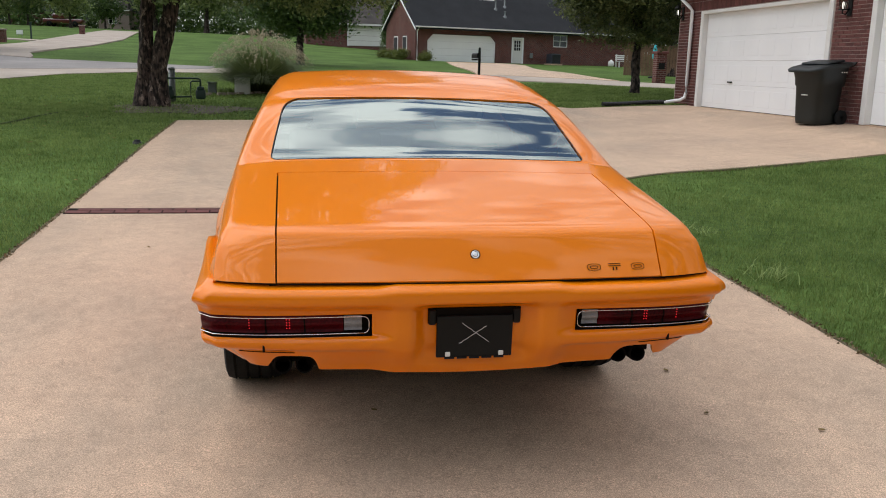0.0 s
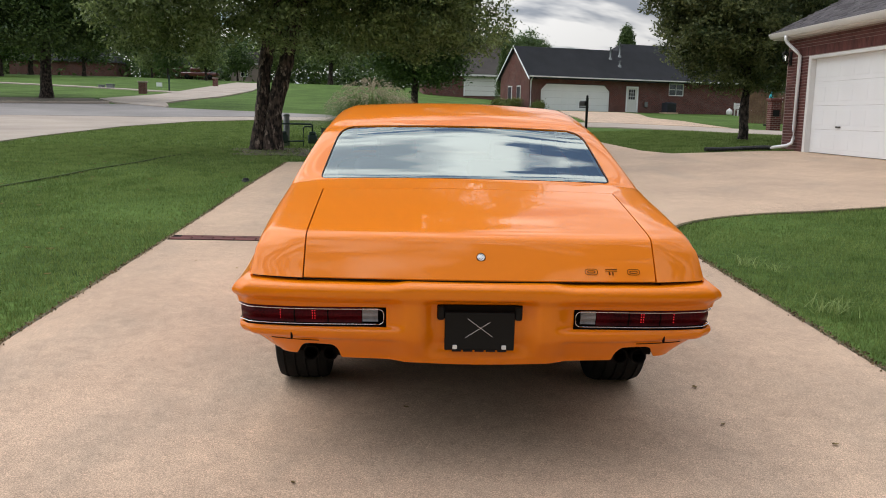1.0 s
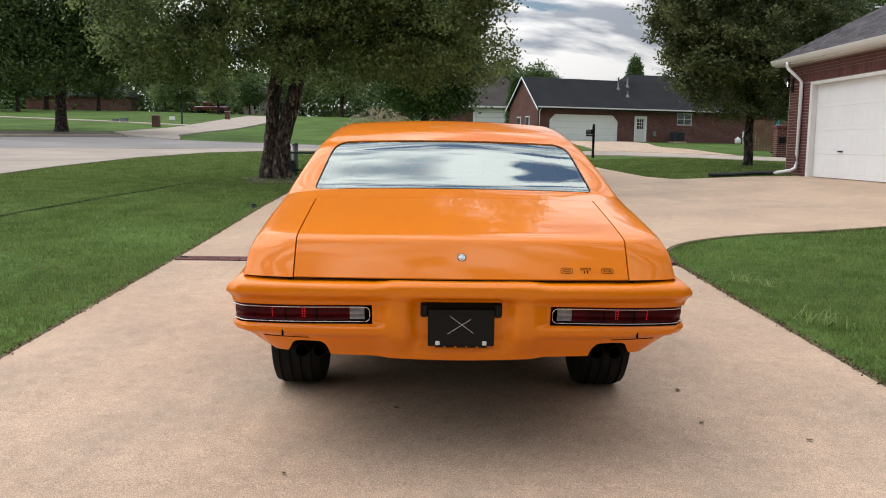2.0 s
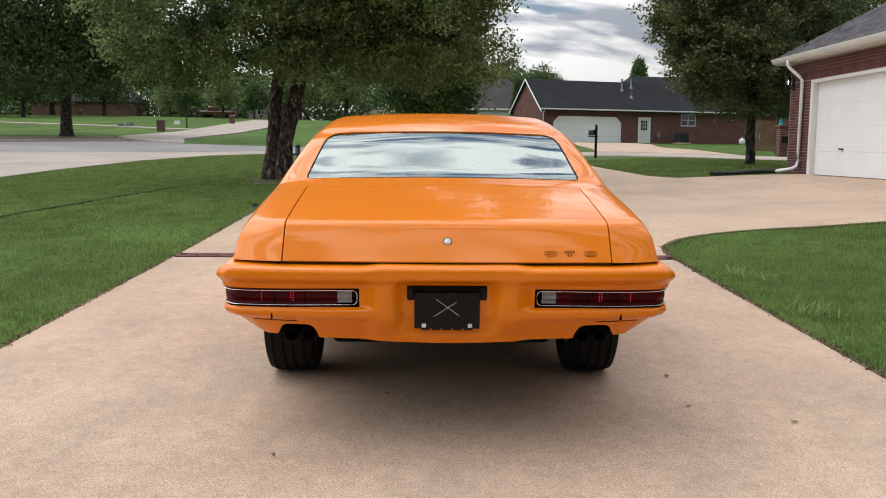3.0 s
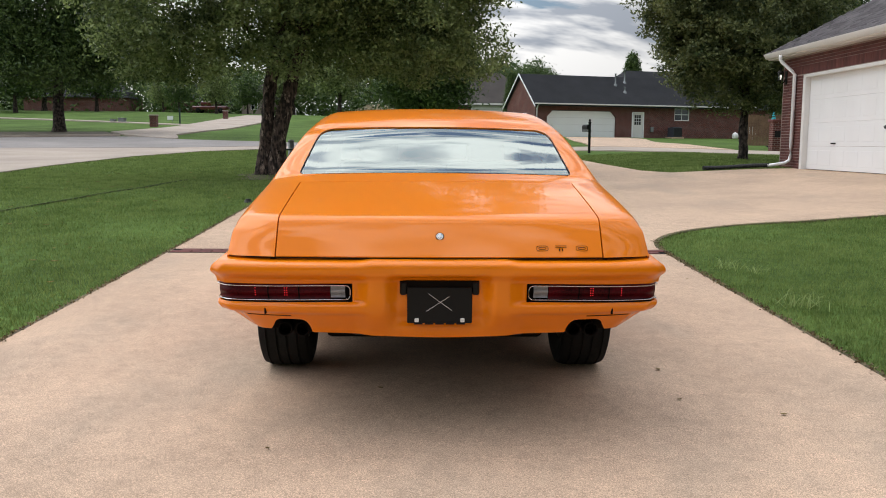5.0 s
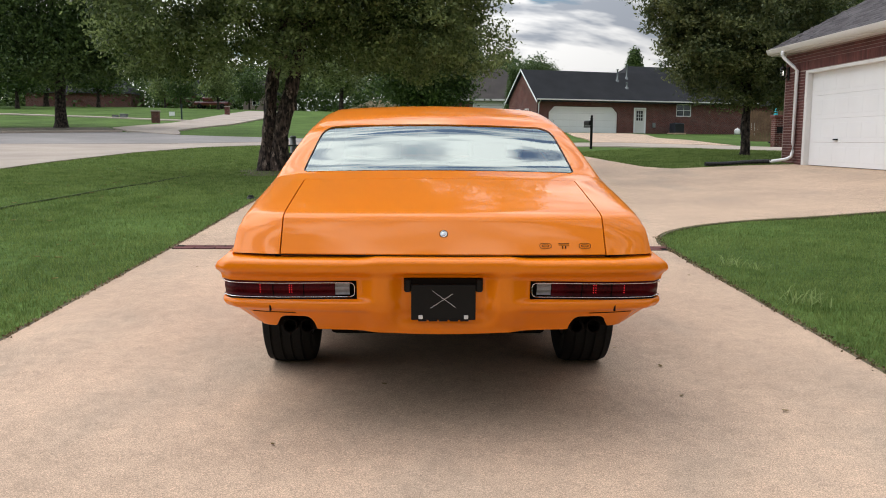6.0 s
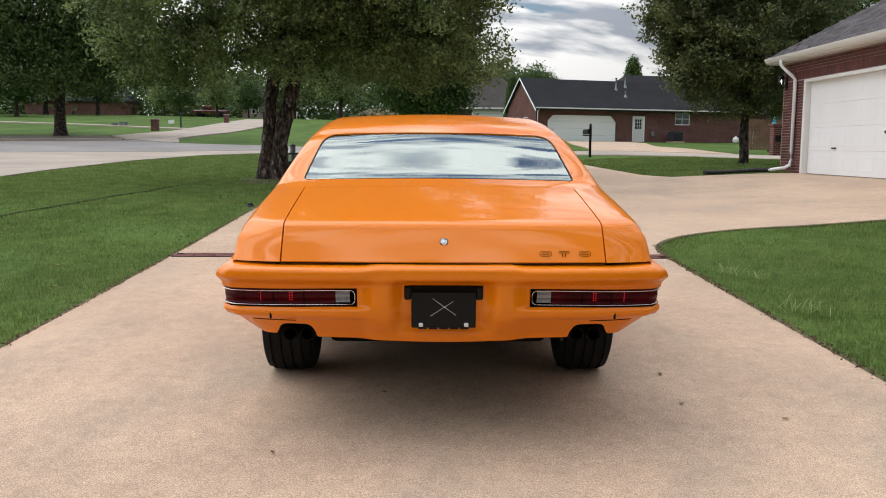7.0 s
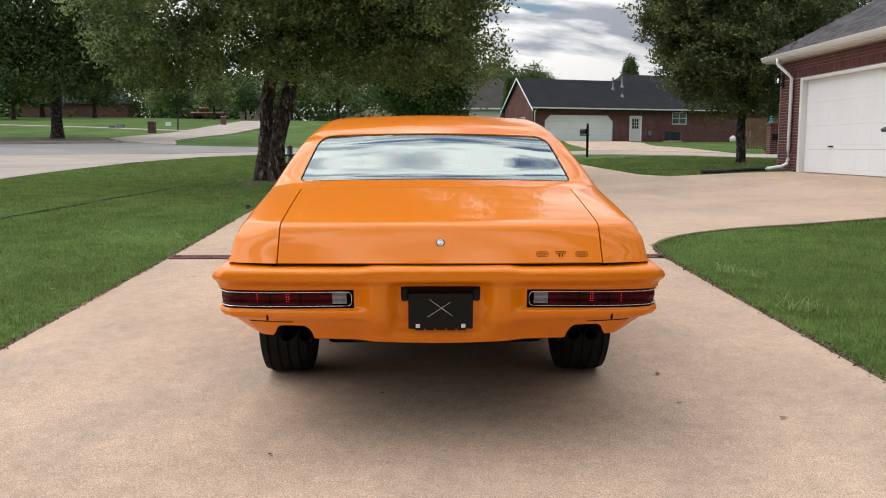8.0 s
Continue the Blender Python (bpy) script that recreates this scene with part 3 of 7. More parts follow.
def curve(v, *pairs):
    """A smooth curve through (v, value) pairs that keeps within them."""
    vs, ws = [p[0] for p in pairs], [p[1] for p in pairs]
    if v <= vs[0]:
        return ws[0]
    if v >= vs[-1]:
        return ws[-1]
    i = max(k for k in range(len(vs)) if vs[k] <= v)
    sl = [(ws[k + 1] - ws[k]) / (vs[k + 1] - vs[k]) for k in range(len(vs) - 1)]
    t = []
    for k in range(len(vs)):
        a, b = sl[max(k - 1, 0)], sl[min(k, len(sl) - 1)]
        t.append(0 if a * b <= 0 else 2 * a * b / (a + b))
    h, u = vs[i + 1] - vs[i], (v - vs[i]) / (vs[i + 1] - vs[i])
    return ((2 * u**3 - 3 * u**2 + 1) * ws[i] + (u**3 - 2 * u**2 + u) * h * t[i] + (-2 * u**3 + 3 * u**2) * ws[i + 1] + (u**3 - u**2) * h * t[i + 1])


# v runs over the car: 0 lid's lower edge, 1 lid's crease, 2 lid's front, 3 rear window's foot, 4 its head,
# 5 roof, 6 windscreen's head, 7 its foot, 8 bonnet's front, 9 nose
SEAM = 0.68
AXLES, WHEEL_R = (1.26, 4.14), 0.348


def deck(y, y0, z0, y1, z1, s0, s1):
    """Height of the rear deck: one gentle arch from the crease to the window."""
    h, u = y1 - y0, (y - y0) / (y1 - y0)
    return (2 * u**3 - 3 * u**2 + 1) * z0 + (u**3 - 2 * u**2 + u) * h * s0 + (-2 * u**3 + 3 * u**2) * z1 + (u**3 - u**2) * h * s1


def section(v):
    yc = curve(v, (0, 0.03), (0.7, 0.10), (1, 0.19), (1.2, 0.32), (2, 0.86), (3, 1.04), (4, 1.62), (5, 2.2), (6, 2.72), (7, 3.32), (8, 4.84), (9, 5.06))
    zc = curve(v, (0, 0.79), (0.7, 0.905), (1, 0.945), (1.2, 0.965), (2, 1.03), (3, 1.068), (4, 1.31), (4.3, 1.365), (5, 1.412), (6, 1.352), (7, 1.03), (8, 0.90), (9, 0.62))
    if v < 0.85:        # the lid's rear face is flat up to the crease
        yc, zc = 0.03 + 0.112 * v, 0.79 + 0.151 * v
    elif v <= 1.2:
        yc = curve(v, (0.85, 0.1252), (0.93, 0.138), (1.0, 0.162), (1.2, 0.32))
        zc = curve(v, (0.85, 0.9184), (0.93, 0.933), (1.0, 0.942), (1.2, 0.967))
    if 1.2 < v < 3:
        zc = deck(yc, 0.32, 0.967, 1.04, 1.068, 0.160, 0.135)
    w = 2 * (v - 3) - 1
    w2 = 2 * (v - 6) - 1
    xi = curve(v, (0, SEAM), (2, SEAM), (3, 0.71), (4, 0.645), (5, 0.6), (6, 0.6), (7, 0.7), (8, 0.68), (9, 0.55))
    if abs(w) <= 1:
        xi *= 1 - (0.17 * abs(w) ** 7 if w > 0 else 0.11 * abs(w) ** 14)
    if abs(w2) <= 1:
        xi *= 1 - 0.1 * abs(w2) ** 12
    xo = curve(v, (0, 0.885), (0.7, 0.865), (1, 0.826), (2, 0.840), (3, 0.846), (4, 0.735), (5, 0.675), (6, 0.66), (7, 0.82), (8, 0.84), (9, 0.76))
    zo = curve(v, (0, 0.785), (0.85, 0.909), (1, 0.932), (1.2, 0.953), (2, 1.003), (3, 1.035), (4, 1.275), (5, 1.36), (6, 1.31), (7, 0.99), (8, 0.865), (9, 0.60))
    ys = curve(v, (0, 0.13), (1, 0.25), (1.2, 0.34), (2, 0.86), (3, 1.06), (4, 1.66), (5, 2.2), (6, 2.72), (7, 3.32), (8, 4.80), (9, 4.98))
    if 1.2 < v < 3:
        zo = deck(ys, 0.34, 0.953, 1.06, 1.035, 0.125, 0.105)
    xb = curve(v, (0, 0.887), (1, 0.884), (2, 0.903), (3, 0.905), (5, 0.918), (7, 0.92), (8, 0.90), (9, 0.80))
    zb = curve(v, (0, 0.765), (1, 0.848), (2, 0.868), (3, 0.872), (4, 0.875), (5, 0.872), (7, 0.868), (8, 0.81), (9, 0.57))
    xw = curve(v, (0, 0.915), (1, 0.932), (1.3, 0.94), (2, 0.948), (3, 0.952), (7, 0.96), (8, 0.93), (9, 0.82))
    zw, zs, xs = 0.60, 0.27, 0.89
    zs = curve(v, (0, 0.62), (1, 0.60), (1.5, 0.57), (1.8, 0.53), (2, 0.46), (2.6, 0.24), (3, 0.20), (7, 0.20), (8, 0.26), (9, 0.36))
    for a in AXLES:
        d = abs(ys - a)
        if d < 0.40:
            zs = max(zs, WHEEL_R + math.sqrt(0.40**2 - d * d) * 0.93)
            xs = xw - 0.006
    zw = max(zw, min(zs + 0.05, zb - 0.02))
    if v < 1:
        xs = min(xs, xw - 0.01)
    return dict(yc=yc, zc=zc, xi=xi, xo=xo, zo=zo, ys=ys, xb=xb, zb=zb, xw=xw, zw=zw, zs=zs, xs=xs, round=0.9 - 0.3 * ease(1.4, 2.1, v) - 0.25 * ease(2.0, 3.2, v) + 0.5 * ease(6.6, 7.2, v))


def shell(v, band, f):
    """A point of the car's skin: bands 0 middle, 1 outer top, 2 side above the belt, 3 flank, 4 lower flank, 5 return."""
    s = section(v)
    zi = s["zc"] - (s["zc"] - s["zo"]) * (0.30 + 0.14 * float(ease(3.2, 4.2, v) * (1 - ease(6.2, 7, v))))
    yi = s["yc"] + (s["ys"] - s["yc"]) * 0.25
    if band == 0:
        return Vector((s["xi"] * f, s["yc"] + (yi - s["yc"]) * f * f, s["zc"] + (zi - s["zc"]) * f * f))
    if band == 1:
        g = 0.55 * f + 0.45 * f * f
        return Vector((s["xi"] + (s["xo"] - s["xi"]) * f, yi + (s["ys"] - yi) * g * 0.8, zi + (s["zo"] - zi) * g))
    y_top = yi + (s["ys"] - yi) * 0.8
    tuck = 0.20 * max(0.0, 1 - v / 1.2)        # the flank ends ahead of the bumper
    if band == 2:
        r = float(s["round"])
        fx = r * math.sin(f * math.pi / 2) + (1 - r) * f
        fz = r * (1 - math.cos(f * math.pi / 2)) + (1 - r) * f
        return Vector((s["xo"] + (s["xb"] - s["xo"]) * fx, y_top + (s["ys"] - y_top) * f, s["zo"] + (s["zb"] - s["zo"]) * fz))
    if band == 3:
        return Vector((s["xb"] + (s["xw"] - s["xb"]) * math.sin(f * math.pi / 2), s["ys"] + tuck * f, s["zb"] + (s["zw"] - s["zb"]) * f))
    if band == 4:
        return Vector((s["xw"] + (s["xs"] - s["xw"]) * f * f, s["ys"] + tuck, s["zw"] + (s["zs"] - s["zw"]) * f))
    return Vector((s["xs"] + (0.58 - s["xs"]) * f, s["ys"] + tuck, s["zs"]))


BANDS = ((0, 8), (1, 5), (2, 6), (3, 6), (4, 5), (5, 2))
VS = np.unique(np.round(np.concatenate([np.linspace(0, 0.7, 7), np.linspace(0.7, 1.3, 13), np.linspace(1.3, 3, 40), np.linspace(3, 4, 26), np.linspace(4, 7, 40), np.linspace(7, 8, 50), np.linspace(8, 9, 14)]), 4))
SIDE_GLASS = (3.98, 6.55)


def glazed(v, band, f):
    if band == 0 and (3.04 < v < 3.97 or 6.04 < v < 6.96):
        return True
    return band == 2 and SIDE_GLASS[0] < v < SIDE_GLASS[1] and 0.12 < f < 0.97


def patch(name, material, keep, parent, label="", lift=0.0, smooth=True, thick=0.0):
    """The part of the skin where keep(v, band, f, side) holds."""
    bm = bmesh.new()
    for side in (1, -1):
        grid = {}

        def at(i, band, k, n):
            key = (i, band, k)
            if band and k == 0:
                key = (i, band - 1, dict(BANDS)[band - 1])
            if key not in grid:
                co = shell(VS[i], band, k / n)
                co.x *= side
                grid[key] = bm.verts.new(co)
            return grid[key]

        for i in range(len(VS) - 1):
            for band, n in BANDS:
                for k in range(n):
                    if not keep((VS[i] + VS[i + 1]) / 2, band, (k + 0.5) / n, side):
                        continue
                    q = (at(i, band, k, n), at(i, band, k + 1, n), at(i + 1, band, k + 1, n), at(i + 1, band, k, n))
                    if len(set(q)) == 4:
                        bm.faces.new(q if side > 0 else q[::-1])
    bmesh.ops.remove_doubles(bm, verts=bm.verts, dist=0.0005)
    bm.normal_update()
    if lift:
        for v in bm.verts:
            v.co += v.normal * lift
    if thick:
        rim = [e for e in bm.edges if e.is_boundary]
        r = bmesh.ops.extrude_edge_only(bm, edges=rim)
        for v in [g for g in r["geom"] if isinstance(g, bmesh.types.BMVert)]:
            near = [e.other_vert(v) for e in v.link_edges]
            v.co -= Vector((0, 0.25, 1)).normalized() * thick if not near else near[0].normal * thick
    ob = part(name, bm, material, parent, label, smooth)
    return ob


def is_lid(v, band):
    return band == 0 and v < 2.0


BODY = patch("body", M_PAINT, lambda v, b, f, s: not is_lid(v, b) and not glazed(v, b, f), CAR, "glossy orange painted body shell")
solid = BODY.modifiers.new("thickness", "SOLIDIFY")
solid.thickness, solid.offset = 0.012, -1
BODY.modifiers.new("edge", "EDGE_SPLIT").split_angle = radians(50)
patch("rear_window", M_GLASS, lambda v, b, f, s: b == 0 and 3.04 < v < 3.97, CAR, "curved rear window reflecting the cloudy sky", lift=-0.004)
patch("windscreen", M_GLASS, lambda v, b, f, s: b == 0 and 6.04 < v < 6.96, CAR, "curved front windscreen", lift=-0.004)
for sd in (1, -1):
    patch("side_window", M_GLASS, lambda v, b, f, s, sd=sd: s == sd and b == 2 and glazed(v, b, f), CAR, "frameless side window", lift=-0.006)


def trim_loop(name, v0, v1, width, material, label):
    """The dark strip round a pane."""
    bm = bmesh.new()
    pts = []
    for v in np.linspace(v0, v1, 24):
        pts.append(shell(v, 0, 1.0))
    right = pts
    head = [Vector((shell(v1, 0, abs(f)).x * (1 if f >= 0 else -1), *shell(v1, 0, abs(f))[1:])) for f in np.linspace(0.97, -0.97, 30)]
    left = [Vector((-p.x, p.y, p.z)) for p in reversed(pts)]
    foot = [Vector((shell(v0, 0, abs(f)).x * (1 if f >= 0 else -1), *shell(v0, 0, abs(f))[1:])) for f in np.linspace(-0.97, 0.97, 30)]
    loop = right + head + left + foot
    tube(bm, loop + [loop[0]], [width] * (len(loop) + 1), 6, cap=False, squash=0.6)
    return part(name, bm, material, CAR, label, True)


trim_loop("window_seal", 3.045, 3.965, 0.0028, M_BLACK, "black rear window seal")
trim_loop("windscreen_seal", 6.045, 6.955, 0.008, M_BLACK, "black windscreen seal")


# boot lid, a little inside its opening, over a dark gutter
def lid_point(u, v):
    s = shell(v, 0, min(abs(u) / SEAM, 1.0))
    return Vector((u, s.y, s.z))


def grid_patch(name, us, vs, fn, material, parent, label="", smooth=True, rim=0.0):
    bm = bmesh.new()
    g = [[bm.verts.new(fn(u, v)) for u in us] for v in vs]
    for a, b in zip(g, g[1:]):
        for k in range(len(us) - 1):
            bm.faces.new((a[k], a[k + 1], b[k + 1], b[k]))
    bm.normal_update()
    if rim:
        r = bmesh.ops.extrude_edge_only(bm, edges=[e for e in bm.edges if e.is_boundary])
        for v in [q for q in r["geom"] if isinstance(q, bmesh.types.BMVert)]:
            v.co += Vector((0, 0.4, -0.9)) * rim
        bmesh.ops.recalc_face_normals(bm, faces=bm.faces)
    return part(name, bm, material, parent, label, smooth)


LID_V = [v for v in VS if v < 1.985] + [1.985]
LID_V[0] = 0.015
LID = grid_patch("trunk_lid", np.linspace(-SEAM + 0.006, SEAM - 0.006, 40), LID_V, lid_point, M_PAINT, CAR, "orange trunk lid with a sharp rear crease", rim=0.012)
sharp = LID.modifiers.new("edge", "EDGE_SPLIT")
sharp.split_angle = radians(50)
grid_patch("trunk_gutter", np.linspace(-SEAM - 0.02, SEAM + 0.02, 20), [v for v in VS if v <= 2.08], lambda u, v: lid_point(u, v) + Vector((0, 0.014, -0.014)), M_GAP, CAR, "dark gutter round the trunk lid")

# lock: chrome ring with a pale centre, in the lid's rear face
lock_at = Matrix.Translation(lid_point(0, 0.52)) @ Euler((radians(62), 0, 0)).to_matrix().to_4x4() @ Matrix.Scale(0.72, 4)
bm = bmesh.new()
lathe(bm, [(0.0, 0.006), (0.008, 0.007), (0.012, 0.006), (0.013, 0.002), (0.0145, 0.004), (0.018, 0.007), (0.0205, 0.003), (0.0205, -0.006)], 24, lock_at)
part("lock", bm, M_CHROME, LID, "chrome key lock with raised ring", True)
bm = bmesh.new()
lathe(bm, [(0.0195, 0.0035), (0.0245, 0.003), (0.0255, -0.004)], 28, lock_at)
part("lock_surround", bm, M_GAP, LID, "dark ring round the lock", True)
# dark gap between lid and bumper
bm = bmesh.new()
gap = [(x, shell(0, 0, min(abs(x) / SEAM, 1)).y if abs(x) < SEAM else shell(0, 1, (abs(x) - SEAM) / (0.885 - SEAM)).y) for x in np.linspace(-0.875, 0.875, 61)]
tube(bm, [(x, y + 0.003, 0.7845) for x, y in gap], [0.0030] * 61, 6)
part("bumper_gap", bm, M_GAP, CAR, "dark gap above the bumper")


def badge(cx, w, h, kind):
    """One dark outlined badge shape on the lid's rear face."""
    bm = bmesh.new()

    def ring(rx, rz, inner):
        n = 28
        for r0, r1 in ((1.0, inner),):
            vo, vi = [], []
            for k in range(n):
                a = 2 * math.pi * k / n
                c, s = math.cos(a), math.sin(a)
                e = 0.6
                ex, ez = math.copysign(abs(c) ** e, c), math.copysign(abs(s) ** e, s)
                vo.append((cx + rx * r0 * ex, rz * r0 * ez))
                vi.append((cx + (rx - (1 - inner) * rz) * ex, rz * inner * ez))
            a = [bm.verts.new(face_point(*p)) for p in vo]
            b = [bm.verts.new(face_point(*p)) for p in vi]
            for k in range(n):
                bm.faces.new((a[k], a[(k + 1) % n], b[(k + 1) % n], b[k]))

    def face_point(x, dz):
        p0, p1 = lid_point(x, 0.18), lid_point(x, 0.42)
        d = (p1 - p0).normalized()
        return p0 + d * (0.008 + dz) + Vector((0, -0.0035, 0.0016))

    if kind == "ring":
        ring(w / 2, h / 2, 0.85)
        ring(w / 2 * 0.62, h / 2 * 0.45, 0.6)
    else:
        for x0, z0, x1, z1 in ((-w / 2, h * 0.40, w / 2, h / 2), (-w / 2, h * 0.10, w / 2, h * 0.20), (-w * 0.18, -h / 2, -w * 0.09, -h * 0.02), (w * 0.09, -h / 2, w * 0.18, -h * 0.02)):
            bm.faces.new([bm.verts.new(face_point(cx + a, b)) for a, b in ((x0, z0), (x1, z0), (x1, z1), (x0, z1))])
    bmesh.ops.solidify(bm, geom=bm.faces[:], thickness=0.0015)
    return part("badge", bm, M_GAP, LID, "dark outlined badge shape")


badge(0.424, 0.05, 0.026, "ring")
badge(0.502, 0.046, 0.026, "bars")
badge(0.59, 0.05, 0.026, "ring")

# rear bumper: a shaped skin that wraps round the corners
LAMP_IN, LAMP_LO, LAMP_HI = 0.362, 0.604, 0.680
BUMP_LO, BUMP_HI = 0.44, 0.783


def bump_half(z):
    return curve(z, (0.44, 0.775), (0.468, 0.802), (0.497, 0.826), (0.543, 0.868), (0.550, 0.905), (0.60, 0.932), (0.625, 0.935), (0.68, 0.938), (0.70, 0.943), (0.725, 0.955), (0.745, 0.948), (0.765, 0.925), (0.783, 0.905))


def bump_low(x):
    """Lower edge of the valance: notched for the exhausts."""
    x = abs(x)
    base = 0.440 + 0.012 * ease(0.0, 0.5, x) + 0.012 * ease(0.55, 0.68, x)
    if 0.535 < x < 0.709:
        u = (x - 0.622) / 0.087
        base = max(base, 0.519 - 0.07 * abs(u) ** 6)
    return base


def bump_point(s, z):
    """s: -2..2, |s| to 1 across the back, beyond it along the flank."""
    a = min(abs(s), 1.0)
    hw = bump_half(z)
    x = a * (hw if z >= 0.6 else 0.885 + (hw - 0.885) * float(ease(0.80, 1.0, a)))
    lip = math.exp(-((z - 0.740) / 0.034) ** 4)
    lamp = float(ease(0.27, 0.36, x))
    y = 0.004 + 0.028 * lamp - 0.046 * lip * lamp - 0.014 * lip * (1 - lamp)
    y += 0.012 * float(ease(0.60, 0.52, z)) if z < 0.6 else 0
    y += 0.07 * float(ease(0.56, 0.44, z))
    y -= 0.026 * math.exp(-((z - 0.575) / 0.026) ** 4) * lamp
    y += 0.056 * (1 - float(ease(0.165, 0.235, x))) * float(ease(0.46, 0.54, z)) * (1 - float(ease(0.69, 0.725, z)))
    y += 0.03 * float(ease(0.765, 0.783, z))
    y += 0.085 * a**3.5
    y += 0.03 * float(ease(0.95, 1.0, a))
    if abs(s) > 1:
        f = abs(s) - 1
        y += f * 0.62
        x += (max(hw, 0.957) - hw) * float(ease(0.0, 0.9, f))
    z -= 0.011 * float(ease(0.35, 0.90, x)) * math.exp(-((z - 0.64) / 0.065) ** 4)
    return Vector((math.copysign(x, s), y, z))


S_COLS = np.unique(np.round(np.concatenate([np.linspace(0, 0.16, 7), np.linspace(0.16, 0.30, 10), np.linspace(0.30, 0.41, 14), np.linspace(0.41, 0.94, 40), np.linspace(0.56, 0.79, 36), np.linspace(0.94, 1.0, 10), np.linspace(1.0, 2.0, 14)]), 4))
Z_ROWS = np.unique(np.round(np.concatenate([np.linspace(0.0, 0.10, 8), np.linspace(0.10, 0.40, 12), np.linspace(0.40, 1.0, 36)]), 4))


def in_lamp(s, z):
    x = bump_half(z) * min(abs(s), 1)
    return abs(s) < 1.2 and x > LAMP_IN and LAMP_LO < z < LAMP_HI


bm = bmesh.new()
cols = np.concatenate([-S_COLS[::-1], S_COLS[1:]])
grid = {}
rows = [BUMP_LO + (BUMP_HI - BUMP_LO) * r for r in Z_ROWS]
rows = sorted(rows + [LAMP_LO, LAMP_HI])
for i, s in enumerate(cols):
    lowx = abs(s) * 0.7
    for j, z in enumerate(rows):
        z2 = z
        if abs(s) <= 1:
            lo = bump_low(0.885 * abs(s))
            k = max(0.0, (0.575 - z) / (0.575 - BUMP_LO))
            z2 = z + (lo - BUMP_LO) * k
        else:
            lo = 0.552
            k = max(0.0, (0.60 - z) / (0.60 - BUMP_LO))
            z2 = z + (lo - BUMP_LO) * k
        grid[i, j] = bm.verts.new(bump_point(s, z2))
for i in range(len(cols) - 1):
    for j in range(len(rows) - 1):
        s, z = (cols[i] + cols[i + 1]) / 2, (rows[j] + rows[j + 1]) / 2
        if in_lamp(s, z):
            continue
        x = bump_half(z) * min(abs(s), 1)
        if x < 0.157 and 0.645 < z < 0.690:
            continue
        bm.faces.new((grid[i, j], grid[i + 1, j], grid[i + 1, j + 1], grid[i, j + 1]))
bmesh.ops.delete(bm, geom=[v for v in bm.verts if not v.link_faces], context="VERTS")
# the top folds forward under the lid
rim = [e for e in bm.edges if e.is_boundary and all(v.co.z > BUMP_HI - 1e-4 for v in e.verts)]
r = bmesh.ops.extrude_edge_only(bm, edges=rim)
for v in [q for q in r["geom"] if isinstance(q, bmesh.types.BMVert)]:
    v.co += Vector((-v.co.x * 0.04, 0.05, -0.006))
bmesh.ops.recalc_face_normals(bm, faces=bm.faces)
BUMPER = part("rear_bumper", bm, M_PAINT, CAR, "orange body-coloured rear bumper with rolled lip", True)
solid = BUMPER.modifiers.new("thickness", "SOLIDIFY")
solid.thickness, solid.offset = 0.014, -1
# dark slits and the crease under the lamps
for sd in (1, -1):
    p = bump_point(sd * 0.721 / 0.885, 0.565)
    boxed("slot", M_GAP, BUMPER, (p.x - 0.004, p.y - 0.003, 0.548, p.x + 0.004, p.y + 0.01, 0.576), 0.002, "dark bumper slot")
    bm = bmesh.new()
    tube(bm, [bump_point(sd * s, 0.536) + Vector((0, -0.0005, 0)) for s in np.linspace(0.70, 0.93, 12)], [0.0022] * 12, 5)
    part("crease", bm, M_GAP, BUMPER, "dark seam under the tail lamps")

# panel behind the bumper, seen only as a dark gap
boxed("rear_panel", M_GAP, CAR, (-0.80, 0.17, 0.52, 0.80, 0.20, 0.79), 0, "dark inner rear panel")

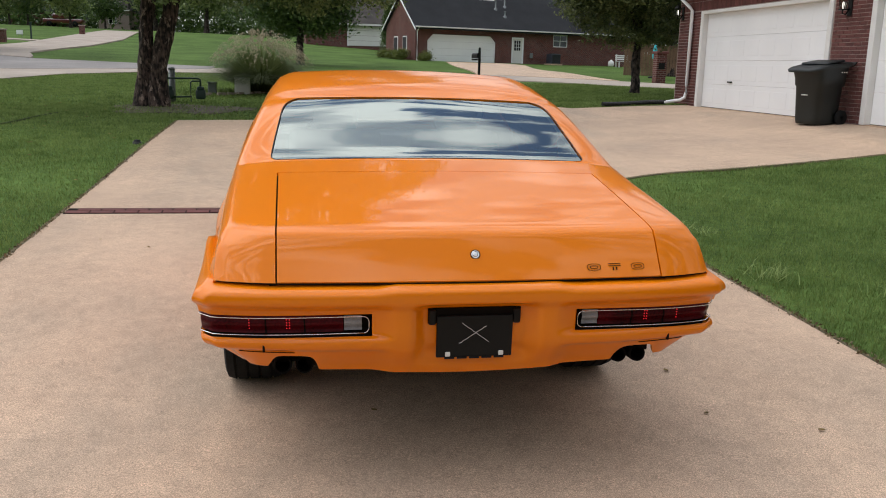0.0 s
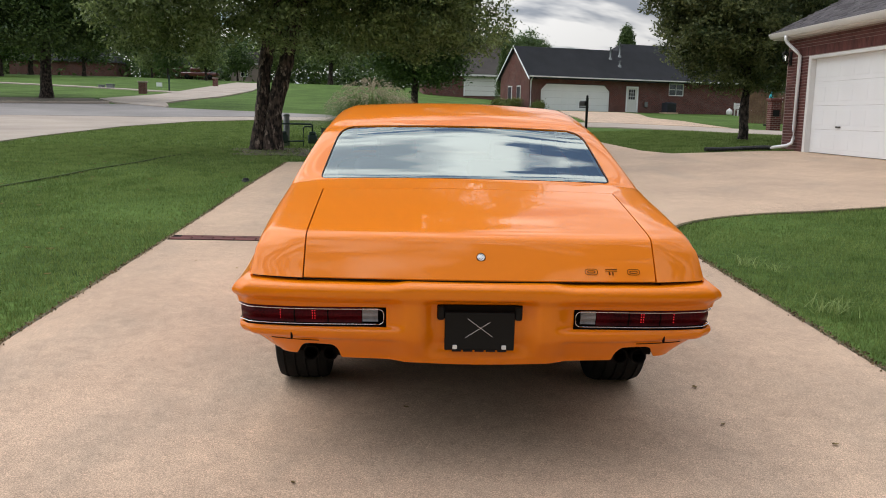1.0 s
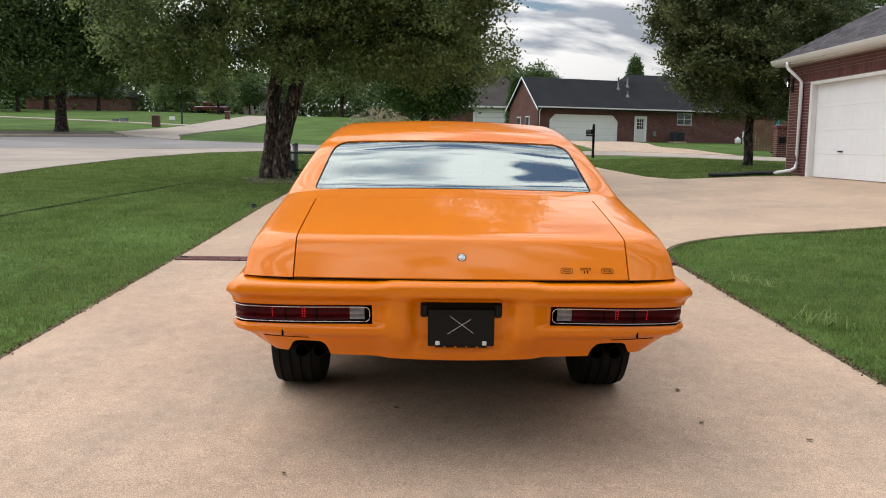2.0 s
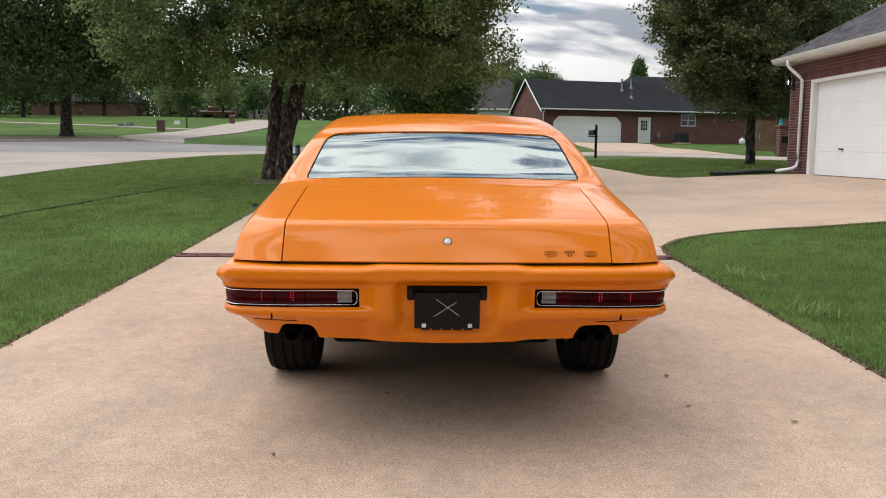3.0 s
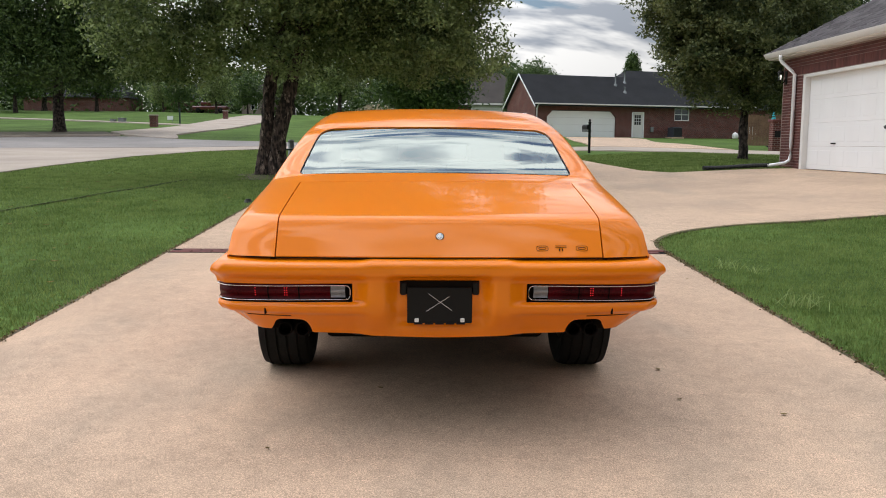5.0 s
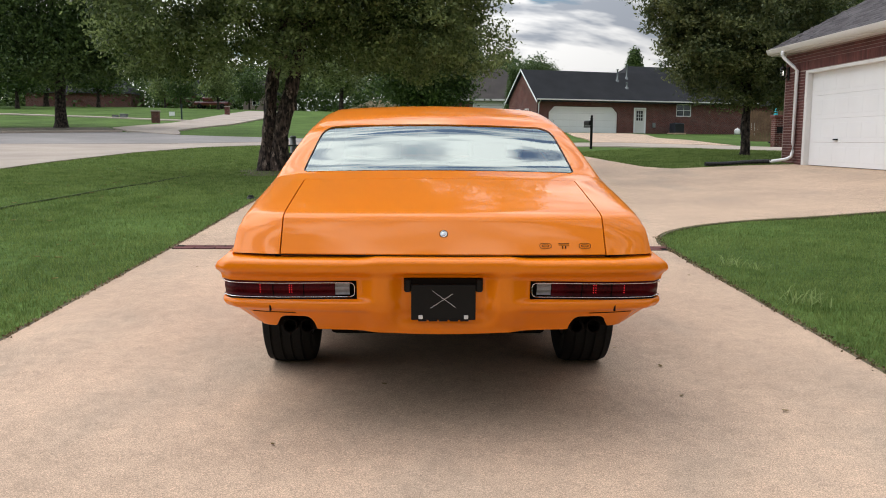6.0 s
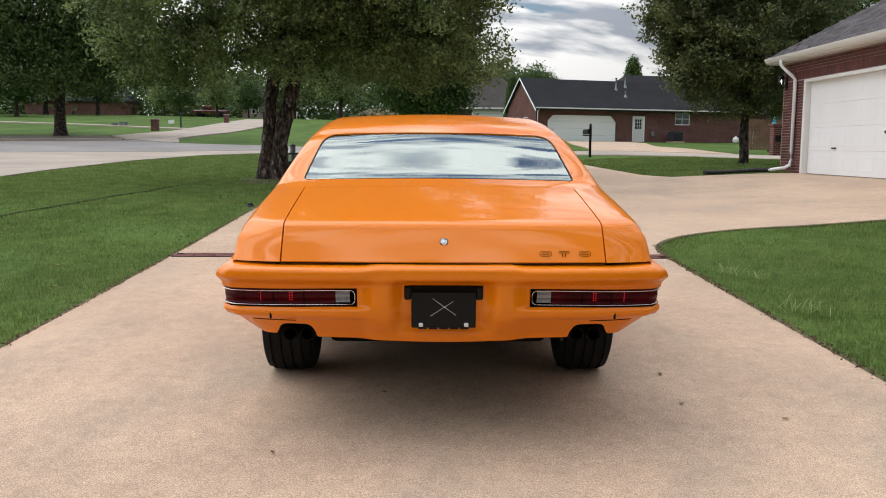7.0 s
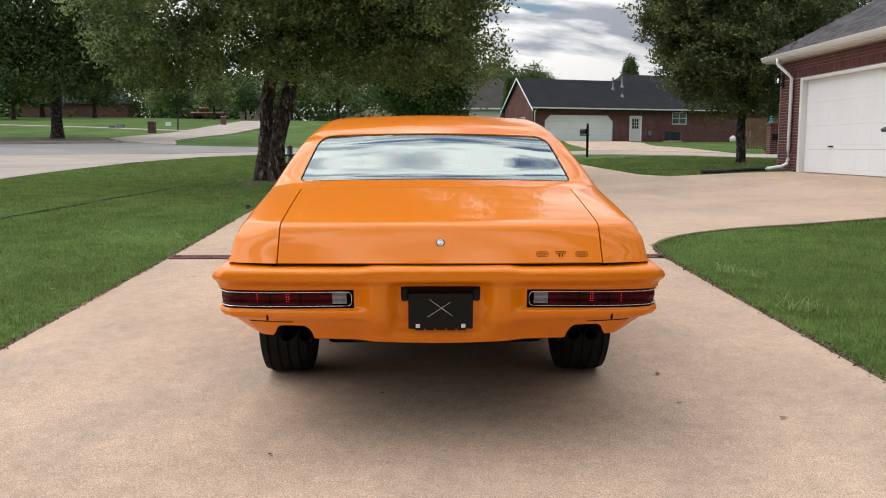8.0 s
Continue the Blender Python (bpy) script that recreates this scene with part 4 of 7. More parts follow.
# tail lamps: red lens, reversing lens, bright frame
for sd in (1, -1):
    lamp = new("tail_lamp")
    lamp.parent = CAR
    lamp["label"] = "long red tail lamp in a thin chrome frame"

    def lens(name, s0, s1, z0, z1, back, material, label, n=24):
        us = np.linspace(s0, s1, n)
        return grid_patch(name, us, np.linspace(z0, z1, 10), lambda s, z: bump_point(sd * s, z) + Vector((0, back + 0.004 * math.sin((z - z0) / (z1 - z0) * math.pi * 3), 0)), material, lamp, label)

    hw = bump_half(0.64)
    lens("housing", LAMP_IN / hw - 0.01, 1.27, LAMP_LO - 0.03, LAMP_HI + 0.03, 0.05, M_GAP, "black lamp housing")
    lens("red_lens", 0.455 / hw, 1.25, LAMP_LO + 0.007, LAMP_HI - 0.007, 0.030, M_REDLENS, "dark red ribbed lens", 40)
    lens("reverse_lens", 0.392 / hw, 0.452 / hw, LAMP_LO + 0.012, LAMP_HI - 0.012, 0.028, M_CLEARLENS, "clear ribbed reversing lens")
    for c in (0.585, 0.715):
        lens("divider", (c - 0.003) / hw, (c + 0.003) / hw, LAMP_LO + 0.008, LAMP_HI - 0.008, 0.027, M_GAP, "", 4)
    for c in (0.635, 0.77):
        bm = bmesh.new()
        for k in range(4):
            for q in range(2 if c < 0.7 else 1):
                z = LAMP_HI - 0.022 - 0.010 * k
                p = bump_point(sd * (c + 0.010 * q) / hw, z)
                bmesh.ops.create_icosphere(bm, subdivisions=1, radius=0.0021, matrix=Matrix.Translation(p + Vector((0, 0.026, 0))))
        part("bulb", bm, M_LED, lamp, "small glowing red points")
    # thin bright frame
    r = 0.02
    pts = []
    lo, hi = LAMP_LO + 0.007, LAMP_HI - 0.010
    for s in np.linspace(1.16, (LAMP_IN + r + 0.007) / hw, 30):
        pts.append((s, hi))
    for a in np.linspace(0, math.pi / 2, 6):
        pts.append(((LAMP_IN + 0.007 + r - r * math.sin(a)) / hw, hi - r + r * math.cos(a)))
    for a in np.linspace(math.pi / 2, math.pi, 6):
        pts.append(((LAMP_IN + 0.007 + r - r * math.sin(a)) / hw, lo + r + r * math.cos(a)))
    for s in np.linspace((LAMP_IN + r + 0.007) / hw, 1.16, 30):
        pts.append((s, lo))
    bm = bmesh.new()
    tube(bm, [bump_point(sd * s, z) + Vector((0, 0.006, 0)) for s, z in pts], [0.0020] * len(pts), 6)
    part("trim", bm, M_CHROME, lamp, "thin bright chrome frame", True)

# plate holder: a black hinged door with two clips and two scratched lines
holder = new("plate_holder")
holder.parent = CAR
holder["label"] = "black empty plate holder with two scratches"
yp = bump_point(0.05, 0.6).y
boxed("plate", M_BLACK, holder, (-0.135, yp - 0.016, 0.511, 0.135, yp - 0.004, 0.662), 0.004, "matt black plate door")
boxed("recess", M_GAP, holder, (-0.165, yp - 0.003, 0.632, 0.165, yp + 0.03, 0.688), 0.003, "dark recess above the plate")
for sd in (1, -1):
    bm = bmesh.new()
    box(bm, sd * 0.15 - 0.014, yp - 0.012, 0.628, sd * 0.15 + 0.014, yp + 0.012, 0.684, 0.008)
    part("hinge", bm, M_BLACK, holder, "black rounded hinge ear")
    boxed("clip", M_TRIM, holder, (sd * 0.095 - 0.009, yp - 0.022, 0.516, sd * 0.095 + 0.009, yp - 0.015, 0.533), 0.003, "pale plastic clip")
for k in range(5):
    x = -0.088 + 0.044 * k
    boxed("rib", M_BLACK, holder, (x - 0.018, yp - 0.0185, 0.506, x + 0.018, yp - 0.0155, 0.514), 0.001)
for x0, z0, x1, z1 in ((-0.055, 0.562, 0.04, 0.624), (-0.046, 0.636, 0.05, 0.566)):
    bm = bmesh.new()
    n = 12
    tube(bm, [(x0 + (x1 - x0) * k / n + 0.0012 * math.sin(k * 2.1), yp - 0.0165, z0 + (z1 - z0) * k / n + 0.001 * math.cos(k * 3.3)) for k in range(n + 1)], [0.0009] * (n + 1), 5)
    part("scratch", bm, M_TRIM, holder, "pale scratch line")


# wheels
def wheel(x, y, width, side):
    w = new("wheel")
    w.parent = CAR
    w["label"] = "black tyre with treaded face on a dark rim"
    m = Matrix.Translation((x, y, WHEEL_R)) @ Euler((0, radians(90), 0)).to_matrix().to_4x4()
    h, R = width / 2, WHEEL_R
    bm = bmesh.new()
    prof = [(0.20, -h * 0.82), (0.27, -h * 0.99), (R - 0.035, -h), (R - 0.012, -h * 0.93)]
    for k, g in enumerate((-0.62, -0.2, 0.2, 0.62)):
        prof += [(R, (g - 0.05) * h), (R - 0.008, (g - 0.035) * h), (R - 0.008, (g + 0.035) * h), (R, (g + 0.05) * h)]
    prof += [(R - 0.012, h * 0.93), (R - 0.035, h), (0.27, h * 0.99), (0.20, h * 0.82)]
    lathe(bm, prof, 90, m)
    part("tyre", bm, M_RUBBER, w, "black rubber tyre with grooved tread")
    bm = bmesh.new()
    o = side * h
    lathe(bm, [(0.0, o * 0.35), (0.06, o * 0.4), (0.07, o * 0.2), (0.17, o * 0.1), (0.195, o * 0.8), (0.212, o * 0.86), (0.205, o * 0.4), (0.2, -o * 0.8), (0.1, -o * 0.7), (0.0, -o * 0.7)], 40, m)
    part("rim", bm, M_RIM, w, "grey steel rim", True)


for y, wd in ((AXLES[0], 0.255), (AXLES[1], 0.235)):
    for sd in (1, -1):
        wheel(sd * (0.925 - wd / 2), y, wd, sd)

# exhausts, in pairs
for sd in (1, -1):
    for dx in (-0.042, 0.042):
        bm = bmesh.new()
        x = sd * 0.622 + dx * 0.9
        m = Matrix.Translation((x, 0.2, 0.452)) @ Euler((radians(84), 0, 0)).to_matrix().to_4x4()
        lathe(bm, [(0.026, 0.03), (0.030, 0.034), (0.032, 0.02), (0.031, -0.5), (0.026, -0.5), (0.026, 0.03)], 20, m)
        part("exhaust_tip", bm, M_GAP, CAR, "dark round exhaust pipe", True)
# underside; its low hidden boxes are added to deepen the shade under the car
bm = bmesh.new()
box(bm, -0.5, 0.45, 0.36, 0.5, 1.0, 0.48, 0.02)
box(bm, -0.58, 0.2, 0.43, 0.58, 1.0, 0.48, 0.02)
box(bm, -0.58, 1.05, 0.19, 0.58, 4.9, 0.47, 0.03)
box(bm, -0.88, 1.75, 0.18, 0.88, 3.68, 0.44, 0.03)
box(bm, -0.84, 4.62, 0.15, 0.84, 4.9, 0.44, 0.03)
part("underbody", bm, M_GAP, CAR, "dark underside of the car, built low to block light beneath it")
for sd in (1, -1):
    boxed("exhaust_shield", M_GAP, CAR, (sd * 0.62 - 0.12, 0.24, 0.44, sd * 0.62 + 0.11, 0.27, 0.60), 0.005, "dark panel above the exhausts")
    boxed("muffler", M_STEEL, CAR, (sd * 0.5 - 0.09, 0.52, 0.345, sd * 0.5 + 0.09, 1.0, 0.45), 0.04, "dark steel muffler")
boxed("fuel_tank", M_STEEL, CAR, (-0.40, 0.3, 0.39, 0.40, 0.9, 0.5), 0.03, "dark steel fuel tank")
bm = bmesh.new()
tube(bm, [(-0.7, AXLES[0], WHEEL_R), (0.7, AXLES[0], WHEEL_R)], [0.045, 0.045], 12)
lathe(bm, [(0.0, -0.12), (0.1, -0.1), (0.14, 0.0), (0.1, 0.1), (0.0, 0.12)], 16, Matrix.Translation((0, AXLES[0], WHEEL_R)))
part("rear_axle", bm, M_STEEL, CAR, "dark steel rear axle", True)

# cabin
boxed("parcel_shelf", M_SEAT, CAR, (-0.66, 1.08, 0.98, 0.66, 1.5, 1.02), 0.01, "dark shelf under the rear window")
boxed("cabin_floor", M_SEAT, CAR, (-0.86, 1.4, 0.42, 0.86, 3.6, 0.5), 0.01, "dark carpeted cabin floor")
for x, y, w, h in ((0, 1.52, 0.62, 1.03), (-0.36, 2.35, 0.27, 1.06), (0.36, 2.35, 0.27, 1.06)):
    bm = bmesh.new()
    box(bm, x - w, y, 0.5, x + w, y + 0.14, h, 0.05)
    box(bm, x - w, y + 0.1, 0.5, x + w, y + 0.62, 0.72, 0.05)
    part("seat", bm, M_SEAT, CAR, "dark vinyl seat", True)
for x in (-0.36, 0.36):
    boxed("head_restraint", M_SEAT, CAR, (x - 0.13, 2.37, 1.06, x + 0.13, 2.45, 1.19), 0.03, "dark padded head restraint")
boxed("dashboard", M_SEAT, CAR, (-0.8, 3.05, 0.72, 0.8, 3.4, 0.97), 0.05, "dark padded dashboard")
bm = bmesh.new()
tube(bm, [(-0.36 + 0.19 * math.cos(a), 2.93 + 0.05 * math.sin(a), 0.9 + 0.18 * math.sin(a)) for a in np.linspace(0, 2 * math.pi, 28)], [0.014] * 28, 8, cap=False)
part("steering_wheel", bm, M_BLACK, CAR, "dark thin steering wheel", True)
for sd in (1, -1):
    patch("pillar_trim", M_LINER, lambda v, b, f, s, sd=sd: s == sd and b in (1, 2) and 3.1 < v < 3.97, CAR, "pale inner pillar trim", lift=-0.03)
patch("headliner", M_LINER, lambda v, b, f, s: b in (0, 1) and 4.05 < v < 5.95, CAR, "pale cabin headliner", lift=-0.03)
boxed("mirror_inside", M_BLACK, CAR, (-0.11, 2.72, 1.2, 0.11, 2.74, 1.26), 0.008, "dark inside mirror")
# door seams, handles, front end
for sd in (1, -1):
    for v0 in (4.25, 6.95):
        bm = bmesh.new()
        pts = [shell(v0, 3, f) + Vector((0.0015, 0, 0)) for f in np.linspace(0, 1, 8)] + [shell(v0, 4, f) + Vector((0.0015, 0, 0)) for f in np.linspace(0.1, 1, 8)]
        tube(bm, [(sd * p.x, p.y, p.z) for p in pts], [0.003] * len(pts), 5)
        part("door_seam", bm, M_GAP, CAR, "dark door seam")
    p = shell(4.5, 3, 0.25)
    boxed("door_handle", M_CHROME, CAR, (sd * p.x - 0.012, p.y - 0.08, p.z - 0.014, sd * p.x + 0.012, p.y + 0.08, p.z + 0.014), 0.008, "chrome door handle")
    for k in (0.5, 0.68):
        bm = bmesh.new()
        lathe(bm, [(0.0, 0.0), (0.06, 0.01), (0.072, 0.0), (0.076, -0.03)], 24, Matrix.Translation((sd * k, 5.035, 0.66)) @ Euler((radians(-90), 0, 0)).to_matrix().to_4x4())
        part("headlight", bm, M_CLEARLENS, CAR, "round clear headlight", True)
    boxed("grille", M_BLACK, CAR, (sd * 0.25 - 0.16, 5.0, 0.6, sd * 0.25 + 0.16, 5.06, 0.72), 0.03, "black split grille")
bm = bmesh.new()
box(bm, -0.86, 4.86, 0.36, 0.86, 5.08, 0.62, 0.06)
part("front_bumper", bm, M_PAINT, CAR, "orange body-coloured front bumper", True)


# ---- garage of the near house ----
GX, SLAB_Z = 8.70, 0.69
D1, D2 = (11.40, 16.44), (5.4, 10.35)          # outer edges of the two door frames
WALL_TOP, DOOR_TOP = 3.29, 2.84
CORNER_Y = 17.6
BL, BH, BD, JT = 0.194, 0.057, 0.09, 0.010     # brick and joint


def garage():
    g = thing("garage_house", Matrix.Identity(4), "red brick house with a shingled roof and two white garage doors", "house")
    # mortar core walls, bricks stand proud of them
    boxed("wall", M_MORTAR, g, (GX + 0.005, D1[1], SLAB_Z - 0.2, GX + 0.25, CORNER_Y - 0.005, WALL_TOP), 0, "brick corner pier")
    boxed("wall", M_MORTAR, g, (GX + 0.005, D2[1], SLAB_Z - 0.2, GX + 0.25, D1[0], WALL_TOP), 0, "brick pier between the doors")
    boxed("wall", M_MORTAR, g, (GX + 0.005, D1[0], DOOR_TOP, GX + 0.25, D1[1], WALL_TOP), 0, "brick band over the door")
    boxed("wall", M_MORTAR, g, (GX + 0.005, D2[0], DOOR_TOP, GX + 0.25, D2[1], WALL_TOP), 0, "brick band over the door")
    boxed("wall", M_BRICK, g, (GX, -4.0, SLAB_Z - 0.6, GX + 0.25, D2[0], WALL_TOP), 0, "red brick wall")
    boxed("wall", M_BRICK, g, (GX + 0.25, CORNER_Y - 0.25, SLAB_Z - 0.6, GX + 9, CORNER_Y, WALL_TOP), 0, "red brick wall")
    boxed("wall", M_BRICK, g, (GX + 9, -4.0, SLAB_Z - 0.6, GX + 9.25, CORNER_Y, WALL_TOP), 0, "red brick wall")
    boxed("wall", M_BRICK, g, (GX + 0.25, -4.0, SLAB_Z - 0.6, GX + 9, -3.75, WALL_TOP), 0, "red brick wall")
    boxed("garage_floor", M_CONC, g, (GX + 0.02, -3.7, SLAB_Z - 0.2, GX + 9, CORNER_Y - 0.3, SLAB_Z + 0.005), 0, "concrete garage floor")
    # bricks, course by course
    me = bpy.data.meshes.new("brick")
    bm = bmesh.new()
    box(bm, 0, 0, 0, BD, BL, BH, 0.004)
    bm.to_mesh(me)
    bm.free()
    half = bpy.data.meshes.new("brick_half")
    bm = bmesh.new()
    box(bm, 0, 0, 0, BD, (BL - JT) / 2, BH, 0.004)
    bm.to_mesh(half)
    bm.free()
    for m in (me, half):
        m.materials.append(M_BRICKPC)

    def lay(y0, y1, z0, z1):
        row, z = 0, z0
        while z + BH <= z1:
            y = y0
            if row % 2:
                b = new("brick", half)
                b.parent, b.location = g, (GX - 0.001 * (row % 3), y, z)
                y += (BL - JT) / 2 + JT
            while y + BL <= y1 + 0.002:
                b = new("brick", me)
                b.parent, b.location = g, (GX - 0.004 * random.random(), y, z)
                y += BL + JT
            if y + (BL - JT) / 2 <= y1 + 0.002:
                b = new("brick", half)
                b.parent, b.location = g, (GX - 0.003 * random.random(), y, z)
            z += BH + JT
            row += 1

    lay(D1[1] + 0.005, CORNER_Y, SLAB_Z - 0.06, DOOR_TOP)
    lay(D2[1] + 0.005, D1[0], SLAB_Z - 0.06, DOOR_TOP)
    # soldier course and the courses over it
    bm = bmesh.new()
    y = 9.4
    while y + BH < CORNER_Y:
        x = GX - 0.004 * random.random()
        box(bm, x, y, DOOR_TOP + 0.02, x + BD, y + BH, DOOR_TOP + 0.02 + BL)
        y += BH + JT
    for k in range(3):
        z = DOOR_TOP + 0.03 + BL + k * (BH + JT)
        y = 9.4 + (0.1 if k % 2 else 0)
        while y + BL < CORNER_Y + 0.01:
            x = GX - 0.004 * random.random()
            box(bm, x, y, z, x + BD, y + BL, z + BH)
            y += BL + JT
    rest = part("course", bm, M_BRICKJ, g, "upright brick course over the doors")
    rest["kind"] = "stuff"
    # doors
    for (y0, y1) in (D1, D2):
        d = new("garage_door")
        d.parent = g
        d["label"] = "white panelled sectional garage door"
        jw = 0.13
        boxed("jamb", M_TRIM, d, (GX - 0.02, y1 - jw, SLAB_Z, GX + 0.2, y1, DOOR_TOP), 0.008, "white door jamb")
        boxed("jamb", M_TRIM, d, (GX - 0.02, y0, SLAB_Z, GX + 0.2, y0 + jw, DOOR_TOP), 0.008, "white door jamb")
        boxed("head", M_TRIM, d, (GX - 0.02, y0 + jw, DOOR_TOP - 0.07, GX + 0.2, y1 - jw, DOOR_TOP), 0.008, "white door head")
        a, b = y0 + jw, y1 - jw
        hh = (DOOR_TOP - 0.07 - SLAB_Z - 0.015) / 4
        for k in range(4):
            z = SLAB_Z + 0.015 + k * hh
            bm = bmesh.new()
            box(bm, GX + 0.10, a + 0.005, z + 0.0015, GX + 0.15, b - 0.005, z + hh - 0.0015, 0.004)
            n = 8
            pw = (b - a) / n
            part("panel", bm, M_WHITE, d, "white raised-panel door section")
            for q in range(n):
                boxed("raised_field", M_WHITE, d, (GX + 0.0972, a + q * pw + 0.05, z + 0.09, GX + 0.12, a + (q + 1) * pw - 0.05, z + hh - 0.09), 0.012)
        boxed("door_seal", M_BLACK, d, (GX + 0.105, a, SLAB_Z + 0.002, GX + 0.14, b, SLAB_Z + 0.016), 0, "black rubber door seal")
        yk = b - 1.28 if y0 == D1[0] else b - 1.5
        boxed("handle", M_BLACK, d, (GX + 0.065, yk - 0.09, SLAB_Z + hh + 0.06, GX + 0.10, yk + 0.09, SLAB_Z + hh + 0.09), 0.008, "dark door handle")
    # eaves: soffit, fascia, gutter
    ex = GX - 0.28
    boxed("soffit", M_TRIM, g, (ex + 0.05, -4.5, WALL_TOP + 0.0, GX + 0.3, CORNER_Y + 0.38, WALL_TOP + 0.03), 0, "pale painted soffit")
    boxed("soffit", M_TRIM, g, (GX + 0.3, CORNER_Y, WALL_TOP, GX + 9.6, CORNER_Y + 0.38, WALL_TOP + 0.03), 0, "pale painted soffit")
    bm = bmesh.new()
    prof = [(0.0, 0.0), (-0.07, 0.01), (-0.10, 0.05), (-0.12, 0.09), (-0.13, 0.125), (-0.115, 0.125), (-0.10, 0.095), (-0.085, 0.06), (-0.06, 0.025), (0.0, 0.02)]
    ends = []
    for y in (-4.5, CORNER_Y + 0.38):
        ends.append([bm.verts.new((ex + 0.05 + px, y, WALL_TOP + 0.02 + pz)) for px, pz in prof])
    for k in range(len(prof) - 1):
        bm.faces.new((ends[0][k], ends[0][k + 1], ends[1][k + 1], ends[1][k]))
    bm.faces.new(ends[0])
    bm.faces.new(ends[1][::-1])
    part("gutter", bm, M_TRIM, g, "pale metal gutter")
    boxed("fascia", M_TRIM, g, (ex + 0.045, -4.5, WALL_TOP + 0.03, ex + 0.07, CORNER_Y + 0.38, WALL_TOP + 0.16), 0, "pale fascia board")
    boxed("fascia", M_TRIM, g, (ex + 0.07, CORNER_Y + 0.355, WALL_TOP + 0.03, GX + 9.6, CORNER_Y + 0.38, WALL_TOP + 0.16), 0, "pale fascia board")
    # hipped roof, shingle by shingle on the slope that faces the drive
    pitch = 0.62
    z0 = WALL_TOP + 0.15
    y_end, mid = CORNER_Y + 0.40, GX + 4.6
    rise = (mid - ex) * pitch
    bm = bmesh.new()
    A, B = bm.verts.new((ex, -4.5, z0)), bm.verts.new((ex, y_end, z0))
    R1, R0 = bm.verts.new((mid, y_end - (mid - ex), z0 + rise)), bm.verts.new((mid, -4.5, z0 + rise))
    C, Dv = bm.verts.new((2 * mid - ex, y_end, z0)), bm.verts.new((2 * mid - ex, -4.5, z0))
    bm.faces.new((A, B, R1, R0)), bm.faces.new((B, C, R1)), bm.faces.new((C, Dv, R0, R1)), bm.faces.new((A, R0, Dv)), bm.faces.new((A, Dv, C, B))
    bmesh.ops.recalc_face_normals(bm, faces=bm.faces)
    roof = part("roof", bm, M_ROOF, g, "grey asphalt shingle roof")
    slope = math.atan(pitch)
    verts, faces = [], []
    run = math.hypot(mid - ex, rise)
    rows_n = int(run / 0.14)
    for r_ in range(rows_n):
        d0 = r_ * 0.14
        y_stop = y_end - d0 * math.cos(slope)
        y = 3.5 + (0.15 if r_ % 2 else 0)
        while y < y_stop - 0.05:
            w = random.choice((0.2, 0.26, 0.32))
            y1 = min(y + w, y_stop)
            lift = 0.012 + 0.024 * random.random()
            q = []
            for d, hgt in ((d0 - 0.01, lift), (d0 + 0.15, 0.005)):
                for yy in (y + 0.003, y1 - 0.003):
                    q.append((ex + d * math.cos(slope) - hgt * math.sin(slope), yy, z0 + d * math.sin(slope) + hgt * math.cos(slope)))
            k = len(verts)
            verts += [q[0], q[1], q[3], q[2]] + [(q[0][0], q[0][1], q[0][2] - lift), (q[1][0], q[1][1], q[1][2] - lift)]
            faces += [(k, k + 1, k + 2, k + 3), (k + 4, k + 5, k + 1, k)]
            y = y1
    sh = raw("shingles", verts, faces, M_SHINGLE, roof, "grey shingles laid in overlapping rows")
    sh["kind"] = "stuff"
    return g


garage()


def downspout():
    t = thing("downspout", Matrix.Identity(4), "white metal downspout on the brick corner", "downspout")
    y = 16.82
    bm = bmesh.new()
    ex = GX - 0.30
    path = [(ex, y + 0.28, WALL_TOP + 0.05), (ex, y + 0.28, WALL_TOP - 0.05), (ex + 0.04, y + 0.26, WALL_TOP - 0.12), (GX - 0.11, y + 0.04, WALL_TOP - 0.34), (GX - 0.06, y, WALL_TOP - 0.42), (GX - 0.06, y, 1.2),
            (GX - 0.06, y, 0.98), (GX - 0.09, y, 0.88), (GX - 0.2, y + 0.01, 0.82), (GX - 0.58, y + 0.05, 0.76)]
    tube(bm, path, [0.052] * len(path), 8, squash=0.75)
    part("pipe", bm, M_WHITE, t, smooth=True)
    p = thing("drain_hose", Matrix.Identity(4), "black corrugated plastic drain hose on the concrete edge", "drain hose")
    bm = bmesh.new()
    n = 90
    a, b = Vector((GX - 0.54, y + 0.05, 0.765)), Vector((6.6, 16.86, 0.70))
    pts, rr = [], []
    for k in range(n):
        f = k / (n - 1)
        q = a.lerp(b, f)
        q.z = max(float(height(q.x, q.y)) + 0.055, a.z - 0.09 * f) + 0.01 * math.sin(f * 7)
        q.y += 0.10 * math.sin(f * math.pi)
        pts.append(q)
        rr.append(0.048 + 0.007 * (k % 2))
    tube(bm, pts, rr, 10)
    part("hose", bm, M_PIPE, p, smooth=False)


downspout()


